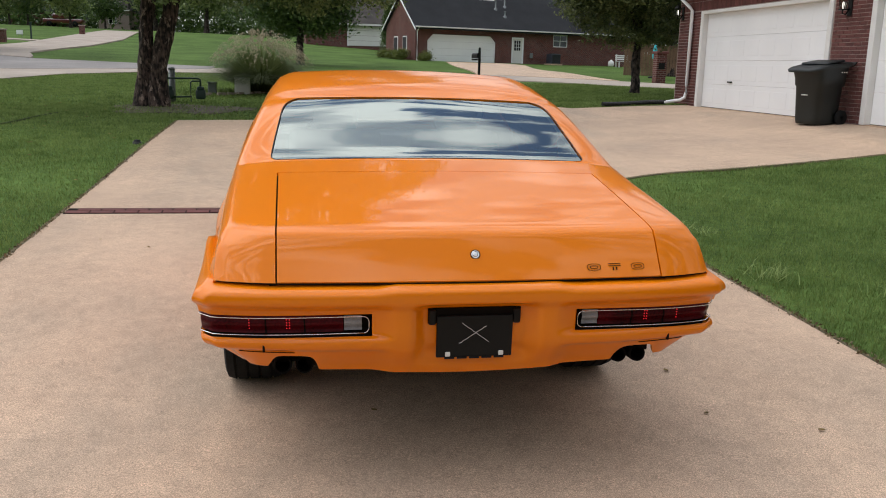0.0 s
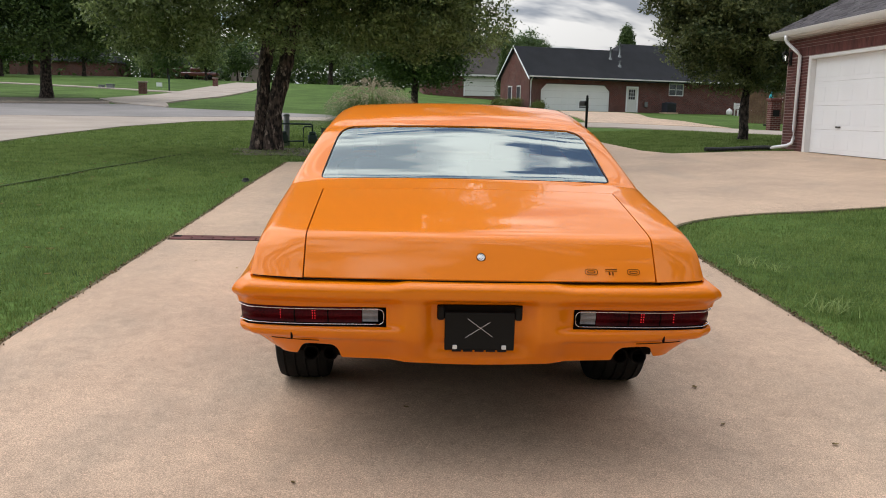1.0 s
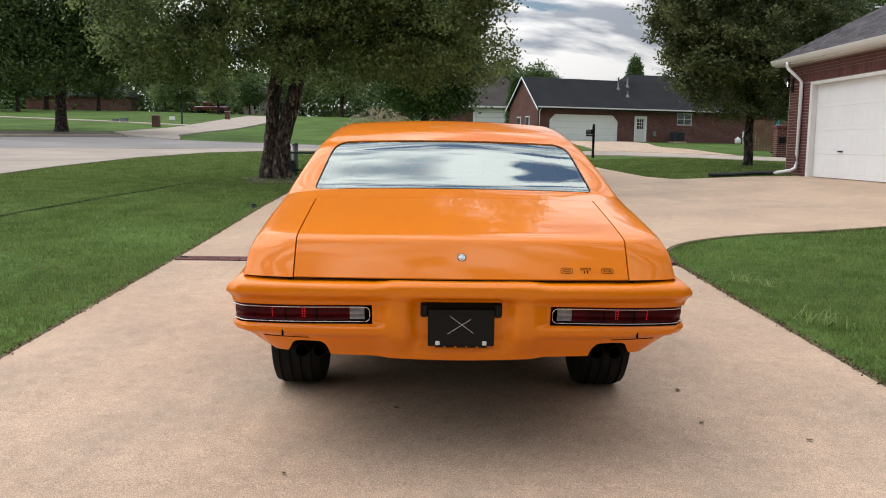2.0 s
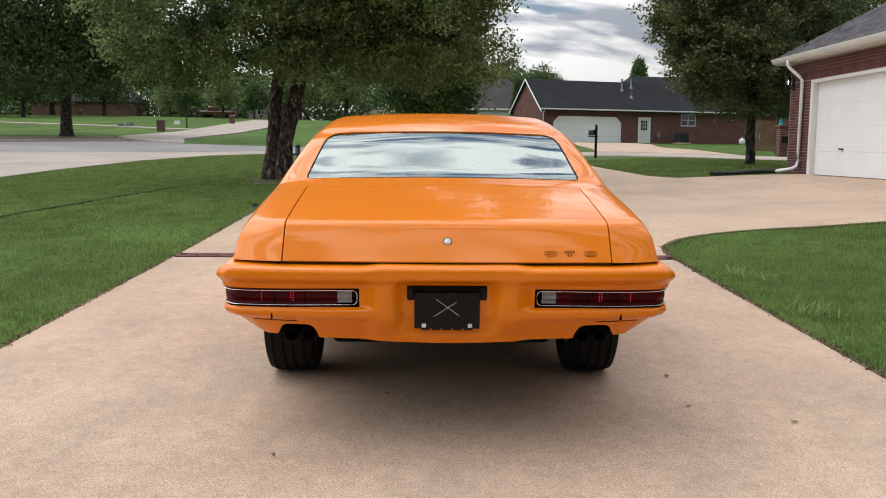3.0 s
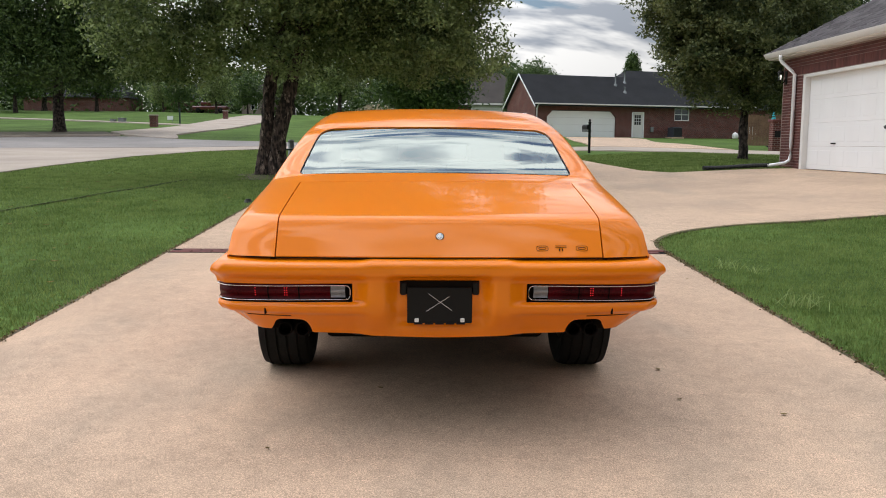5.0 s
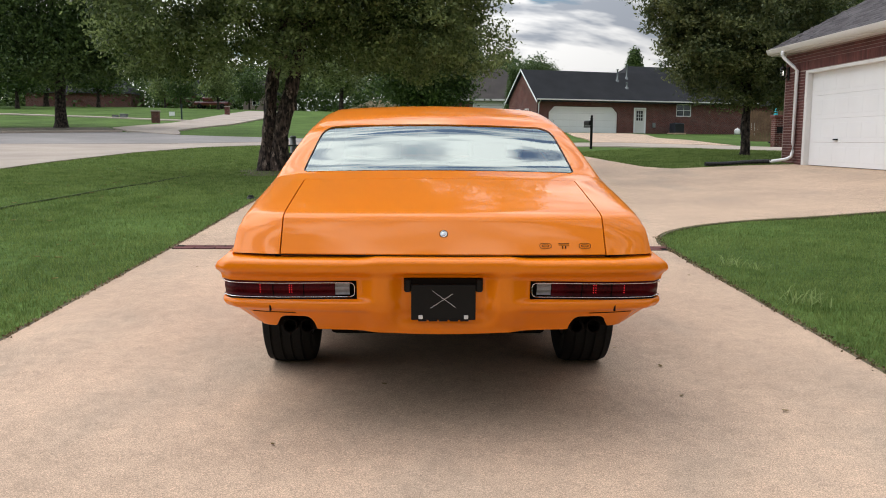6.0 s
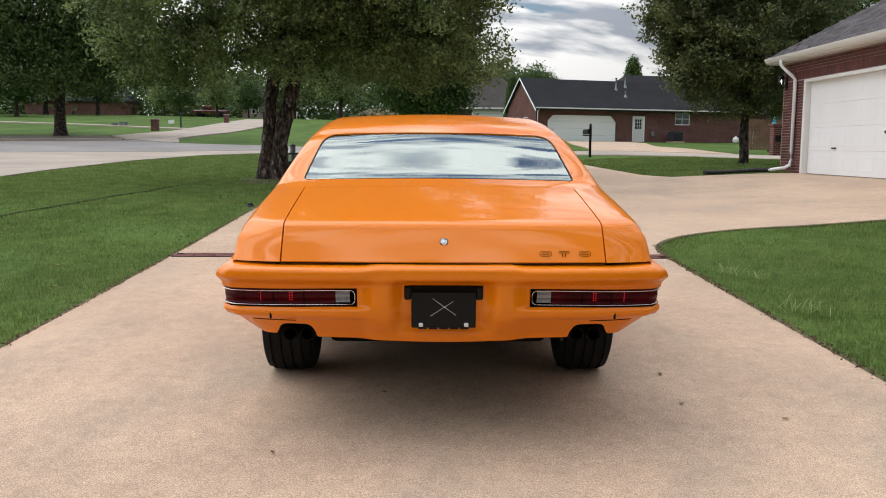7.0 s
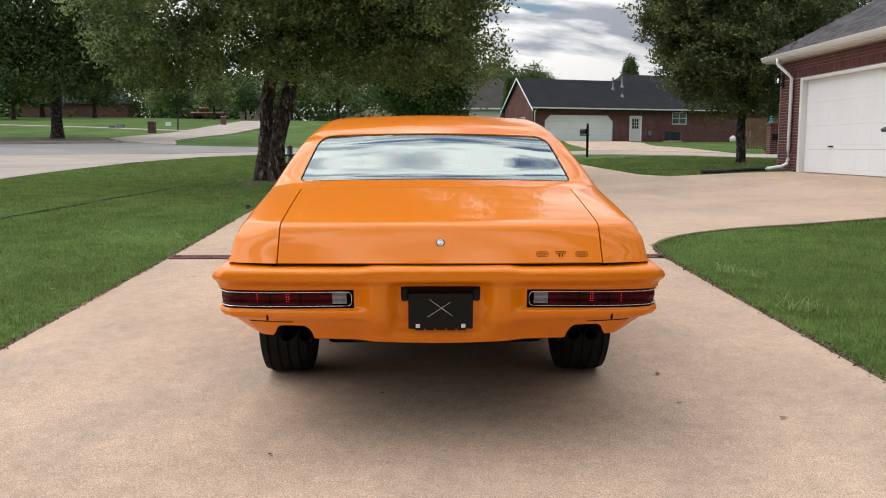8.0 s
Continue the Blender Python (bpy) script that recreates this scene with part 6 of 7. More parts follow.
def shrub(x, y, r, h, name="shrub", label="low round yellowish green shrub by the brick wall"):
    t = thing(name, pose(x, y, float(height(x, y))), label, "shrub", "shrubs by the house")
    lobes = [(0, 0, h * 0.5, r, r, h * 0.5), (r * 0.4, 0, h * 0.55, r * 0.7, r * 0.7, h * 0.45), (-r * 0.4, 0.1, h * 0.45, r * 0.7, r * 0.7, h * 0.45)]
    v, f = leaf_mesh(crown_points(lobes, 90, 24, 0.16), 0.06)
    v[:, 2] = np.maximum(v[:, 2], 0.0)
    raw("leaves", v, f, M_SHRUB, t, "small yellowish green leaves")
    bm = bmesh.new()
    for k in range(5):
        a = 1.3 * k
        tube(bm, [(0, 0, -0.05), (0.3 * r * math.cos(a), 0.3 * r * math.sin(a), h * 0.5), (0.7 * r * math.cos(a), 0.7 * r * math.sin(a), h * 0.8)], [0.02, 0.014, 0.005], 6)
    part("stems", bm, M_BARK, t)


# ---- houses beyond ----
def framed_window(g, u0, u1, z0, z1, v, panes=(2, 2), out=-1):
    w = new("window")
    w.parent = g
    w["label"] = "white framed sash window"
    d = 0.06
    for a, b, c, e in ((u0, z0, u1, z0 + 0.07), (u0, z1 - 0.07, u1, z1), (u0, z0 + 0.07, u0 + 0.07, z1 - 0.07), (u1 - 0.07, z0 + 0.07, u1, z1 - 0.07)):
        boxed("frame", M_WHITE, w, (a, v - d, b, c, v + 0.02, e), 0.01)
    for k in range(1, panes[0]):
        u = u0 + (u1 - u0) * k / panes[0]
        boxed("bar", M_WHITE, w, (u - 0.02, v - d * 0.8, z0 + 0.07, u + 0.02, v, z1 - 0.07))
    for k in range(1, panes[1]):
        z = z0 + (z1 - z0) * k / panes[1]
        boxed("bar", M_WHITE, w, (u0 + 0.07, v - d * 0.7, z - 0.02, u1 - 0.07, v, z + 0.02))
    boxed("pane", M_WINDOW, w, (u0 + 0.07, v - 0.025, z0 + 0.07, u1 - 0.07, v - 0.015, z1 - 0.07))
    boxed("blind", M_TRIM, w, (u0 + 0.05, v - 0.012, z0 + 0.05, u1 - 0.05, v - 0.004, z1 - 0.05), 0, "pale closed blind")


def gable_roof(g, u0, u1, v0, v1, z, rise, over, material, name="roof", label="dark asphalt shingle roof", hip=0.0):
    bm = bmesh.new()
    vm = (v0 + v1) / 2
    k = over * rise / (vm - v0)
    a = [bm.verts.new(p) for p in ((u0 - over * 0.4, v0 - over, z - k), (u1 + over * 0.4, v0 - over, z - k), (u1 + over * 0.4 - hip, vm, z + rise), (u0 - over * 0.4 + hip, vm, z + rise), (u1 + over * 0.4, v1 + over, z - k), (u0 - over * 0.4, v1 + over, z - k))]
    fs = [bm.faces.new((a[0], a[1], a[2], a[3])), bm.faces.new((a[2], a[4], a[5], a[3]))]
    if hip:
        fs += [bm.faces.new((a[1], a[4], a[2])), bm.faces.new((a[0], a[3], a[5]))]
    r = bmesh.ops.solidify(bm, geom=bm.faces[:], thickness=0.12)
    bmesh.ops.recalc_face_normals(bm, faces=bm.faces)
    return part(name, bm, material, g, label)


def far_house():
    m = pose(8.75, 63.5, 1.76, 0, 0, 16.7)
    g = thing("brick_house", m, "dark red brick house with a white double garage door", "house")
    L, Dp, H = 20.0, 5.6, 2.62
    gd, sd_, wn_ = (1.0, 6.95), (8.4, 9.5), (12.3, 13.7)
    GH = 2.1
    # front wall in pieces round its openings
    for u0, z0, u1, z1 in ((0, -0.6, gd[0], H), (gd[1], -0.6, sd_[0], H), (sd_[1], -0.6, wn_[0], H), (wn_[1], -0.6, L, H), (gd[0], GH, gd[1], H), (sd_[0], 2.06, sd_[1], H), (wn_[0], -0.6, wn_[1], 1.42), (wn_[0], 2.42, wn_[1], H)):
        boxed("wall", M_BRICK, g, (u0, 0, z0, u1, 0.25, z1), 0, "red brick wall")
    boxed("wall", M_BRICK, g, (0.0, 0.25, -0.6, 0.25, Dp, H), 0, "red brick wall")
    boxed("wall", M_BRICK, g, (0.25, Dp - 0.25, -0.6, L, Dp, H), 0, "red brick wall")
    boxed("wall", M_BRICK, g, (L - 0.25, 0.25, -0.6, L, Dp - 0.25, H), 0, "red brick wall")
    boxed("room", M_DARK, g, (0.3, 0.5, -0.4, L - 0.3, Dp - 0.3, H - 0.05), 0, "dark inside of the house")
    bm = bmesh.new()
    pts = [(0.0, -0.0, H), (0.0, Dp, H), (0.0, Dp / 2, H + 2.15)]
    a = [bm.verts.new(p) for p in pts] + [bm.verts.new((p[0] + 0.25, p[1], p[2])) for p in pts]
    bm.faces.new(a[:3]), bm.faces.new(a[3:][::-1])
    for k in range(3):
        bm.faces.new((a[k], a[(k + 1) % 3], a[(k + 1) % 3 + 3], a[k + 3]))
    bmesh.ops.recalc_face_normals(bm, faces=bm.faces)
    part("gable", bm, M_BRICK, g, "red brick gable wall")
    gable_roof(g, 0, L, 0, Dp, H + 0.12, 2.25, 0.45, M_ROOF)
    boxed("fascia", M_TRIM, g, (-0.2, -0.5, H - 0.11, L, -0.42, H - 0.02), 0.01, "pale eaves board")
    boxed("soffit", M_TRIM, g, (-0.1, -0.42, H - 0.12, L, 0.0, H - 0.09), 0, "pale soffit")
    for v0, v1 in ((-0.45, Dp / 2), (Dp + 0.45, Dp / 2)):
        bm = bmesh.new()
        k = 2.25 / (Dp / 2)
        za = H + 0.12 + 2.25 - abs(v0 - Dp / 2) * k
        q = [(v0, za - 0.10), (v1, H + 0.12 + 2.25 - 0.10), (v1, H + 0.12 + 2.25 + 0.02), (v0, za + 0.02)]
        f1 = [bm.verts.new((-0.24, a_, b_)) for a_, b_ in q]
        f2 = [bm.verts.new((-0.19, a_, b_)) for a_, b_ in q]
        bm.faces.new(f1), bm.faces.new(f2[::-1])
        for i in range(4):
            bm.faces.new((f1[i], f1[(i + 1) % 4], f2[(i + 1) % 4], f2[i]))
        bmesh.ops.recalc_face_normals(bm, faces=bm.faces)
        part("bargeboard", bm, M_WHITE, g, "white bargeboard on the gable")
    # double door with clipped upper corners
    d = new("garage_door")
    d.parent = g
    d["label"] = "white double garage door with clipped corners"
    bm = bmesh.new()
    hh = (GH - 0.04) / 4
    for k in range(4):
        box(bm, gd[0], 0.10, k * hh, gd[1], 0.16, (k + 1) * hh - 0.006, 0.004)
        for q in range(10):
            w = (gd[1] - gd[0]) / 10
            box(bm, gd[0] + q * w + 0.06, 0.097, k * hh + 0.08, gd[0] + (q + 1) * w - 0.06, 0.11, (k + 1) * hh - 0.1, 0.01)
    part("leaf", bm, M_WHITE, d, "white panelled door leaf")
    for s, u in ((1, gd[0]), (-1, gd[1])):
        bm = bmesh.new()
        tri = [(u, GH), (u + s * 0.5, GH), (u, GH - 0.5)]
        f1 = [bm.verts.new((a_, 0.0, b_)) for a_, b_ in tri]
        f2 = [bm.verts.new((a_, 0.2, b_)) for a_, b_ in tri]
        bm.faces.new(f1), bm.faces.new(f2[::-1])
        for i in range(3):
            bm.faces.new((f1[i], f1[(i + 1) % 3], f2[(i + 1) % 3], f2[i]))
        bmesh.ops.recalc_face_normals(bm, faces=bm.faces)
        part("corner_brick", bm, M_BRICK, d, "brick corner of the door opening")
    # side door with a nine-light window
    d = new("door")
    d.parent = g
    d["label"] = "white house door with a nine-light window"
    boxed("frame", M_WHITE, d, (sd_[0], -0.03, 0, sd_[0] + 0.1, 0.2, 2.06), 0.01)
    boxed("frame", M_WHITE, d, (sd_[1] - 0.1, -0.03, 0, sd_[1], 0.2, 2.06), 0.01)
    boxed("frame", M_WHITE, d, (sd_[0] + 0.1, -0.03, 1.97, sd_[1] - 0.1, 0.2, 2.06), 0.01)
    boxed("leaf", M_TRIM, d, (sd_[0] + 0.1, 0.05, 0.02, sd_[1] - 0.1, 0.1, 1.97), 0.01)
    u0, u1 = sd_[0] + 0.27, sd_[1] - 0.27
    boxed("pane", M_DARK, d, (u0, 0.035, 1.05, u1, 0.049, 1.82), 0, "dark window glass")
    for k in range(1, 3):
        boxed("bar", M_WHITE, d, (u0 + (u1 - u0) * k / 3 - 0.015, 0.025, 1.05, u0 + (u1 - u0) * k / 3 + 0.015, 0.034, 1.82))
        boxed("bar", M_WHITE, d, (u0, 0.022, 1.05 + 0.77 * k / 3 - 0.015, u1, 0.025, 1.05 + 0.77 * k / 3 + 0.015))
    framed_window(g, wn_[0], wn_[1], 1.42, 2.42, 0.1)
    # narrow windows in the gable end
    for v0 in (1.5, 3.2):
        w = new("window")
        w.parent = g
        boxed("frame", M_TRIM, w, (-0.05, v0, 0.5, 0.02, v0 + 0.75, 1.9), 0.01, "pale frame")
        boxed("pane", M_DARK, w, (-0.07, v0 + 0.08, 0.58, -0.05, v0 + 0.67, 1.82), 0, "dark glass")
    # downspout, roof pipes
    bm = bmesh.new()
    tube(bm, [(0.12, -0.42, H - 0.1), (0.12, -0.07, H - 0.4), (0.12, -0.07, 0.1), (0.12, -0.3, -0.02)], [0.05] * 4, 8)
    part("downspout", bm, M_WHITE, g, "white downspout")
    for u, v, h in ((7.9, 1.9, 0.85), (8.9, 2.2, 1.0), (8.35, 1.15, 0.35)):
        zr = H + 0.12 + v * 2.25 / (Dp / 2)
        bm = bmesh.new()
        lathe(bm, [(0.16, zr - 0.12), (0.13, zr + 0.06), (0.06, zr + 0.1), (0.06, zr + h), (0.1, zr + h + 0.01), (0.1, zr + h + 0.06), (0.0, zr + h + 0.08)], 12, Matrix.Translation((u, v, 0)))
        part("roof_pipe", bm, M_GREYMET, g, "grey metal roof vent pipe", True)
    # taller block behind
    boxed("wall", M_BRICK, g, (9.5, Dp, -0.6, 26, Dp + 9, H + 0.3), 0, "red brick wall")
    gable_roof(g, 9.5, 26, Dp, Dp + 9, H + 0.4, 3.2, 0.5, M_ROOF, "roof", "dark hipped shingle roof", hip=4.2)
    boxed("meter_box", M_GREYMET, g, (10.1, -0.12, 0.5, 10.35, -0.0, 0.9), 0.02, "small grey wall box")
    return m


HM = far_house()


def at_house(u, v):
    p = HM @ Vector((u, v, 0))
    return p.x, p.y


def air_unit():
    x, y = at_house(11.8, -0.9)
    t = thing("air_conditioner", pose(x, y, float(height(x, y)), 0, 0, 16.7), "dark blue-grey outdoor air conditioning unit by the wall", "air conditioner")
    boxed("pad", M_CONC, t, (-0.55, -0.5, -0.1, 0.55, 0.5, 0.06), 0.01, "concrete pad")
    boxed("case", M_DARKMET, t, (-0.42, -0.42, 0.06, 0.42, 0.42, 0.82), 0.04, "dark blue-grey metal case")
    for k in range(9):
        boxed("louvre", M_BLACK, t, (-0.4, -0.44, 0.12 + 0.075 * k, 0.4, -0.42, 0.15 + 0.075 * k), 0, "dark louvre")
    bm = bmesh.new()
    lathe(bm, [(0.36, 0.82), (0.36, 0.85), (0.3, 0.86), (0.05, 0.84), (0.0, 0.84)], 24)
    part("fan_guard", bm, M_BLACK, t, "dark round fan guard", True)


air_unit()
for u, v, r, h in ((0.5, -0.8, 0.36, 0.55), (-0.75, 0.9, 0.45, 0.65), (-0.9, 2.2, 0.42, 0.55), (-1.0, 3.5, 0.42, 0.5)):
    shrub(*at_house(u, v), r, h)


def propane_grill():
    x, y = at_house(17.0, -1.6)
    t = thing("storage_tank", pose(x, y, float(height(x, y)), 0, 0, 16.7), "white rounded tank beside a pale garden bench", "tank")
    bm = bmesh.new()
    lathe(bm, [(0.0, 0.0), (0.2, 0.0), (0.24, 0.1), (0.25, 0.24), (0.23, 0.36), (0.16, 0.45), (0.06, 0.48), (0.06, 0.54), (0.0, 0.55)], 20)
    part("tank", bm, M_TRIM, t, "off-white round tank", True)
    b = thing("garden_bench", pose(x + 1.15, y + 0.1, float(height(x + 1.15, y)), 0, 0, 16.7), "pale slatted garden bench on the lawn", "bench")
    for k in range(3):
        boxed("slat", M_TRIM, b, (-0.7, -0.2 + 0.15 * k, 0.42, 0.7, -0.08 + 0.15 * k, 0.46), 0.01)
    for k in range(3):
        boxed("slat", M_TRIM, b, (-0.7, 0.26, 0.55 + 0.15 * k, 0.7, 0.3, 0.66 + 0.15 * k), 0.01)
    for ux in (-0.6, 0.6):
        boxed("leg", M_TRIM, b, (ux - 0.04, -0.2, -0.05, ux + 0.04, -0.12, 0.42))
        boxed("leg", M_TRIM, b, (ux - 0.04, 0.22, -0.05, ux + 0.04, 0.3, 1.0))


propane_grill()


def plain_house(x, y, rz, L, Dp, H, rise, wall, roof, label, door=None, wins=(), hip=3.0, eaves=M_TRIM):
    g = thing("house", pose(x, y, float(height(x, y)) - 0.1, 0, 0, rz), label, "house")
    boxed("wall", wall, g, (0, 0, -0.8, L, Dp, H), 0, "outer wall")
    gable_roof(g, 0, L, 0, Dp, H + 0.1, rise, 0.5, roof, "roof", "shingle roof", hip=hip)
    boxed("fascia", eaves, g, (-0.2, -0.52, H - 0.2, L + 0.2, -0.46, H - 0.02), 0, "eaves board")
    if door:
        d = new("garage_door")
        d.parent = g
        d["label"] = "pale garage door"
        for k in range(4):
            boxed("panel", M_TRIM, d, (door[0], -0.06, 0.02 + 0.53 * k, door[1], -0.002, 0.53 * (k + 1)), 0.01)
        boxed("frame", M_WHITE, d, (door[0] - 0.12, -0.08, 0, door[0], 0.0, 2.25))
        boxed("frame", M_WHITE, d, (door[1], -0.08, 0, door[1] + 0.12, 0.0, 2.25))
        boxed("frame", M_WHITE, d, (door[0], -0.08, 2.13, door[1], 0.0, 2.25))
    for u in wins:
        framed_window(g, u, u + 1.1, 0.9, 2.2, -0.004)
    return g


plain_house(1.2, 92, 2, 12.5, 9.5, 2.3, 3.5, M_BRICK, M_ROOF2, "brick house with a brown shingle roof and pale garage", door=(4.45, 8.9), hip=4.6)
plain_house(1.5, 106, -20, 9, 7, 2.6, 2.9, M_BRICK, M_ROOF2, "brick house with a tall brown hipped roof", hip=2.6)
plain_house(-62, 136, 4, 16, 9, 2.6, 2.6, M_BRICK, M_ROOF, "distant low red brick house behind trees", wins=(), door=None, eaves=M_ROOF)
plain_house(-42, 142, 2, 10, 9, 2.6, 2.4, M_BRICK, M_ROOF, "distant low red brick house behind trees", wins=(6,), eaves=M_ROOF)
plain_house(-28.5, 138, -4, 4.5, 8, 3.0, 2.2, M_MORTAR, M_ROOF2, "distant beige house behind trees", wins=(1.5,), hip=1.5)


plain_house(19.5, 90, 10, 20, 12, 2.9, 3.9, M_BRICK, M_ROOF, "brick house with a grey hipped roof beyond", hip=5.5)


# ---- street furniture and small things ----
def post_box():
    x, y = 6.33, 29.4
    t = thing("mailbox", pose(x, y, float(height(x, y)), 0, 0, 10), "black metal mailbox on a black post", "mailbox")
    boxed("post", M_BLACK, t, (-0.04, -0.04, -0.2, 0.04, 0.04, 1.12), 0.008, "black square post")
    bm = bmesh.new()
    lathe(bm, [(0.06, 1.1), (0.065, 1.12), (0.03, 1.14), (0.05, 1.18), (0.03, 1.23), (0.0, 1.24)], 14)
    part("finial", bm, M_BLACK, t, smooth=True)
    bm = bmesh.new()
    prof = [(-0.07, 0.0), (0.07, 0.0)] + [(0.07 * math.cos(a), 0.12 + 0.07 * math.sin(a)) for a in np.linspace(0, math.pi, 9)]
    e = [[bm.verts.new((-0.14 + px, yy, 0.84 + pz)) for px, pz in prof] for yy in (-0.26, 0.26)]
    for k in range(len(prof)):
        bm.faces.new((e[0][k], e[0][(k + 1) % len(prof)], e[1][(k + 1) % len(prof)], e[1][k]))
    bm.faces.new(e[0]), bm.faces.new(e[1][::-1])
    bmesh.ops.recalc_face_normals(bm, faces=bm.faces)
    part("box", bm, M_BLACK, t, "black arched letter box", False)
    boxed("arm", M_BLACK, t, (-0.3, -0.03, 0.77, 0.06, 0.03, 0.82), 0.006)


post_box()


def brick_pillar(x, y, w, h, label, top=True, door=False, group="brick mailbox pillars"):
    t = thing("brick_pillar", pose(x, y, float(height(x, y)) - 0.1), label, "pillar", group)
    boxed("shaft", M_BRICK, t, (-w / 2, -w / 2, 0, w / 2, w / 2, h + 0.1), 0.01, "red brick shaft")
    boxed("cap", M_BRICKJ if not top else M_MORTAR, t, (-w / 2 - 0.05, -w / 2 - 0.05, h + 0.1, w / 2 + 0.05, w / 2 + 0.05, h + 0.2), 0.02, "pillar cap")
    if door:
        boxed("box_door", M_BLACK, t, (-0.13, -w / 2 - 0.02, h * 0.55, 0.13, -w / 2 - 0.002, h * 0.55 + 0.25), 0.01, "dark letter box door")


brick_pillar(-20.81, 65.65, 0.52, 0.82, "red brick mailbox pillar at the street corner")
brick_pillar(-20.03, 87.5, 0.46, 0.8, "red brick mailbox pillar by the far driveway")
brick_pillar(13.85, 30.4, 0.4, 1.1, "red brick pillar on the lawn by the drive", False, True)


def street_bits():
    x, y = -22.87, 77.5
    t = thing("yard_sign", pose(x, y, float(height(x, y))), "small white yard sign on thin legs", "sign")
    boxed("board", M_WHITE, t, (-0.26, -0.02, 0.15, 0.26, 0.02, 0.5), 0.008, "white sign board")
    for u in (-0.2, 0.2):
        boxed("leg", M_GREYMET, t, (u - 0.015, -0.015, -0.2, u + 0.015, 0.015, 0.15))
    x, y = -20.67, 72.6
    t = thing("sign_post", pose(x, y, float(height(x, y))), "short dark metal post on the lawn", "post")
    boxed("pole", M_GREENMET, t, (-0.06, -0.06, -0.2, 0.06, 0.06, 1.2), 0.01)
    boxed("blade", M_GREENMET, t, (-0.1, -0.07, 1.2, 0.1, 0.07, 1.3), 0.004, "dark post cap")
    for dx, w, h in ((0, 0.5, 0.36), (-0.75, 0.34, 0.24)):
        x, y = -25.85 + dx, 73.4
        t = thing("utility_box", pose(x, y, float(height(x, y)) - 0.05), "grey-green utility cabinet on the lawn", "utility box", "utility boxes")
        boxed("case", M_GREYMET, t, (-w / 2, -0.35, 0, w / 2, 0.35, h), 0.03, "grey metal case")
        boxed("lid", M_GREYMET, t, (-w / 2 - 0.03, -0.38, h, w / 2 + 0.03, 0.38, h + 0.05), 0.015)
    # pale pedestal and stub beside the ornamental grass
    for x, y, w, h, mt in ((-1.86, 21.7, 0.40, 0.42, M_TRIM), (-2.68, 22.0, 0.22, 0.28, M_GREYMET)):
        t = thing("utility_pedestal", pose(x, y, float(height(x, y)) - 0.04), "pale square utility pedestal on the lawn", "utility box", "utility boxes")
        boxed("case", mt, t, (-w / 2, -w / 2, 0, w / 2, w / 2, h), 0.02, "pale plastic case")
        boxed("lid", mt, t, (-w / 2 - 0.015, -w / 2 - 0.015, h, w / 2 + 0.015, w / 2 + 0.015, h + 0.04), 0.012)
    # gas meters behind the trunk
    x, y = -3.03, 18.2
    t = thing("gas_meter", pose(x, y, float(height(x, y)), 0, 0, 4), "pair of gas meters on dark green pipes", "gas meter")
    bm = bmesh.new()
    tube(bm, [(-0.46, 0, -0.1), (-0.46, 0, 0.50), (-0.42, 0, 0.53), (-0.1, 0, 0.53), (0.36, 0, 0.53), (0.40, 0, 0.50), (0.40, 0, 0.32)], [0.022] * 7, 8)
    tube(bm, [(0.18, 0, -0.1), (0.18, 0, 0.44), (0.22, 0, 0.47), (0.40, 0.02, 0.47)], [0.02] * 4, 8)
    tube(bm, [(-0.3, 0, 0.1), (0.2, 0, 0.12)], [0.02] * 2, 8)
    part("pipes", bm, M_GREENMET, t, "dark green bent pipes", True)
    for u in (-0.30, 0.40):
        bm = bmesh.new()
        box(bm, u - 0.11, -0.1, 0.06, u + 0.11, 0.1, 0.28, 0.04)
        box(bm, u - 0.08, -0.09, 0.26, u + 0.08, 0.09, 0.35, 0.03)
        part("meter", bm, M_GREENMET, t, "dark grey-green meter body", True)
    bm = bmesh.new()
    tube(bm, [(-0.24, 0.25, -0.1), (-0.24, 0.25, 0.72)], [0.075, 0.075], 14)
    tube(bm, [(-0.24, 0.25, 0.72), (-0.24, 0.25, 0.77)], [0.085, 0.06], 14)
    part("marker_post", bm, M_GREYMET, t, "grey marker post", True)
    # fence and closed teal parasol beyond the corner
    t = thing("wooden_fence", Matrix.Identity(4), "brown upright-board wooden fence", "fence")
    for k in range(60):
        x = 16.9 + 0.152 * k
        y = 42 - 0.02 * k
        z = float(height(x, y))
        boxed("board", M_WOOD, t, (x, y, z - 0.1, x + 0.14, y + 0.025, z + 1.55 + 0.02 * random.random()), 0.004)
    for z in (0.4, 1.2):
        bm = bmesh.new()
        box(bm, 16.9, 42.03, float(height(18, 42)) + z, 27.0, 42.1, float(height(18, 42)) + z + 0.09)
        part("rail", bm, M_WOOD, t)
    x, y = 15.6, 35.0
    t = thing("parasol", pose(x, y, float(height(x, y))), "closed teal fabric parasol on a pole", "parasol")
    bm = bmesh.new()
    lathe(bm, [(0.02, 0.0), (0.02, 1.0)], 8)
    part("pole", bm, M_BLACK, t)
    bm = bmesh.new()
    lathe(bm, [(0.10, 0.85), (0.13, 1.0), (0.09, 1.25), (0.04, 1.5), (0.0, 1.55)], 12)
    part("canopy", bm, M_TEAL, t, "folded teal canopy", True)
    bm = bmesh.new()
    lathe(bm, [(0.0, 0.0), (0.25, 0.0), (0.25, 0.06), (0.05, 0.1), (0.0, 0.1)], 16)
    part("base", bm, M_BLACK, t)


street_bits()


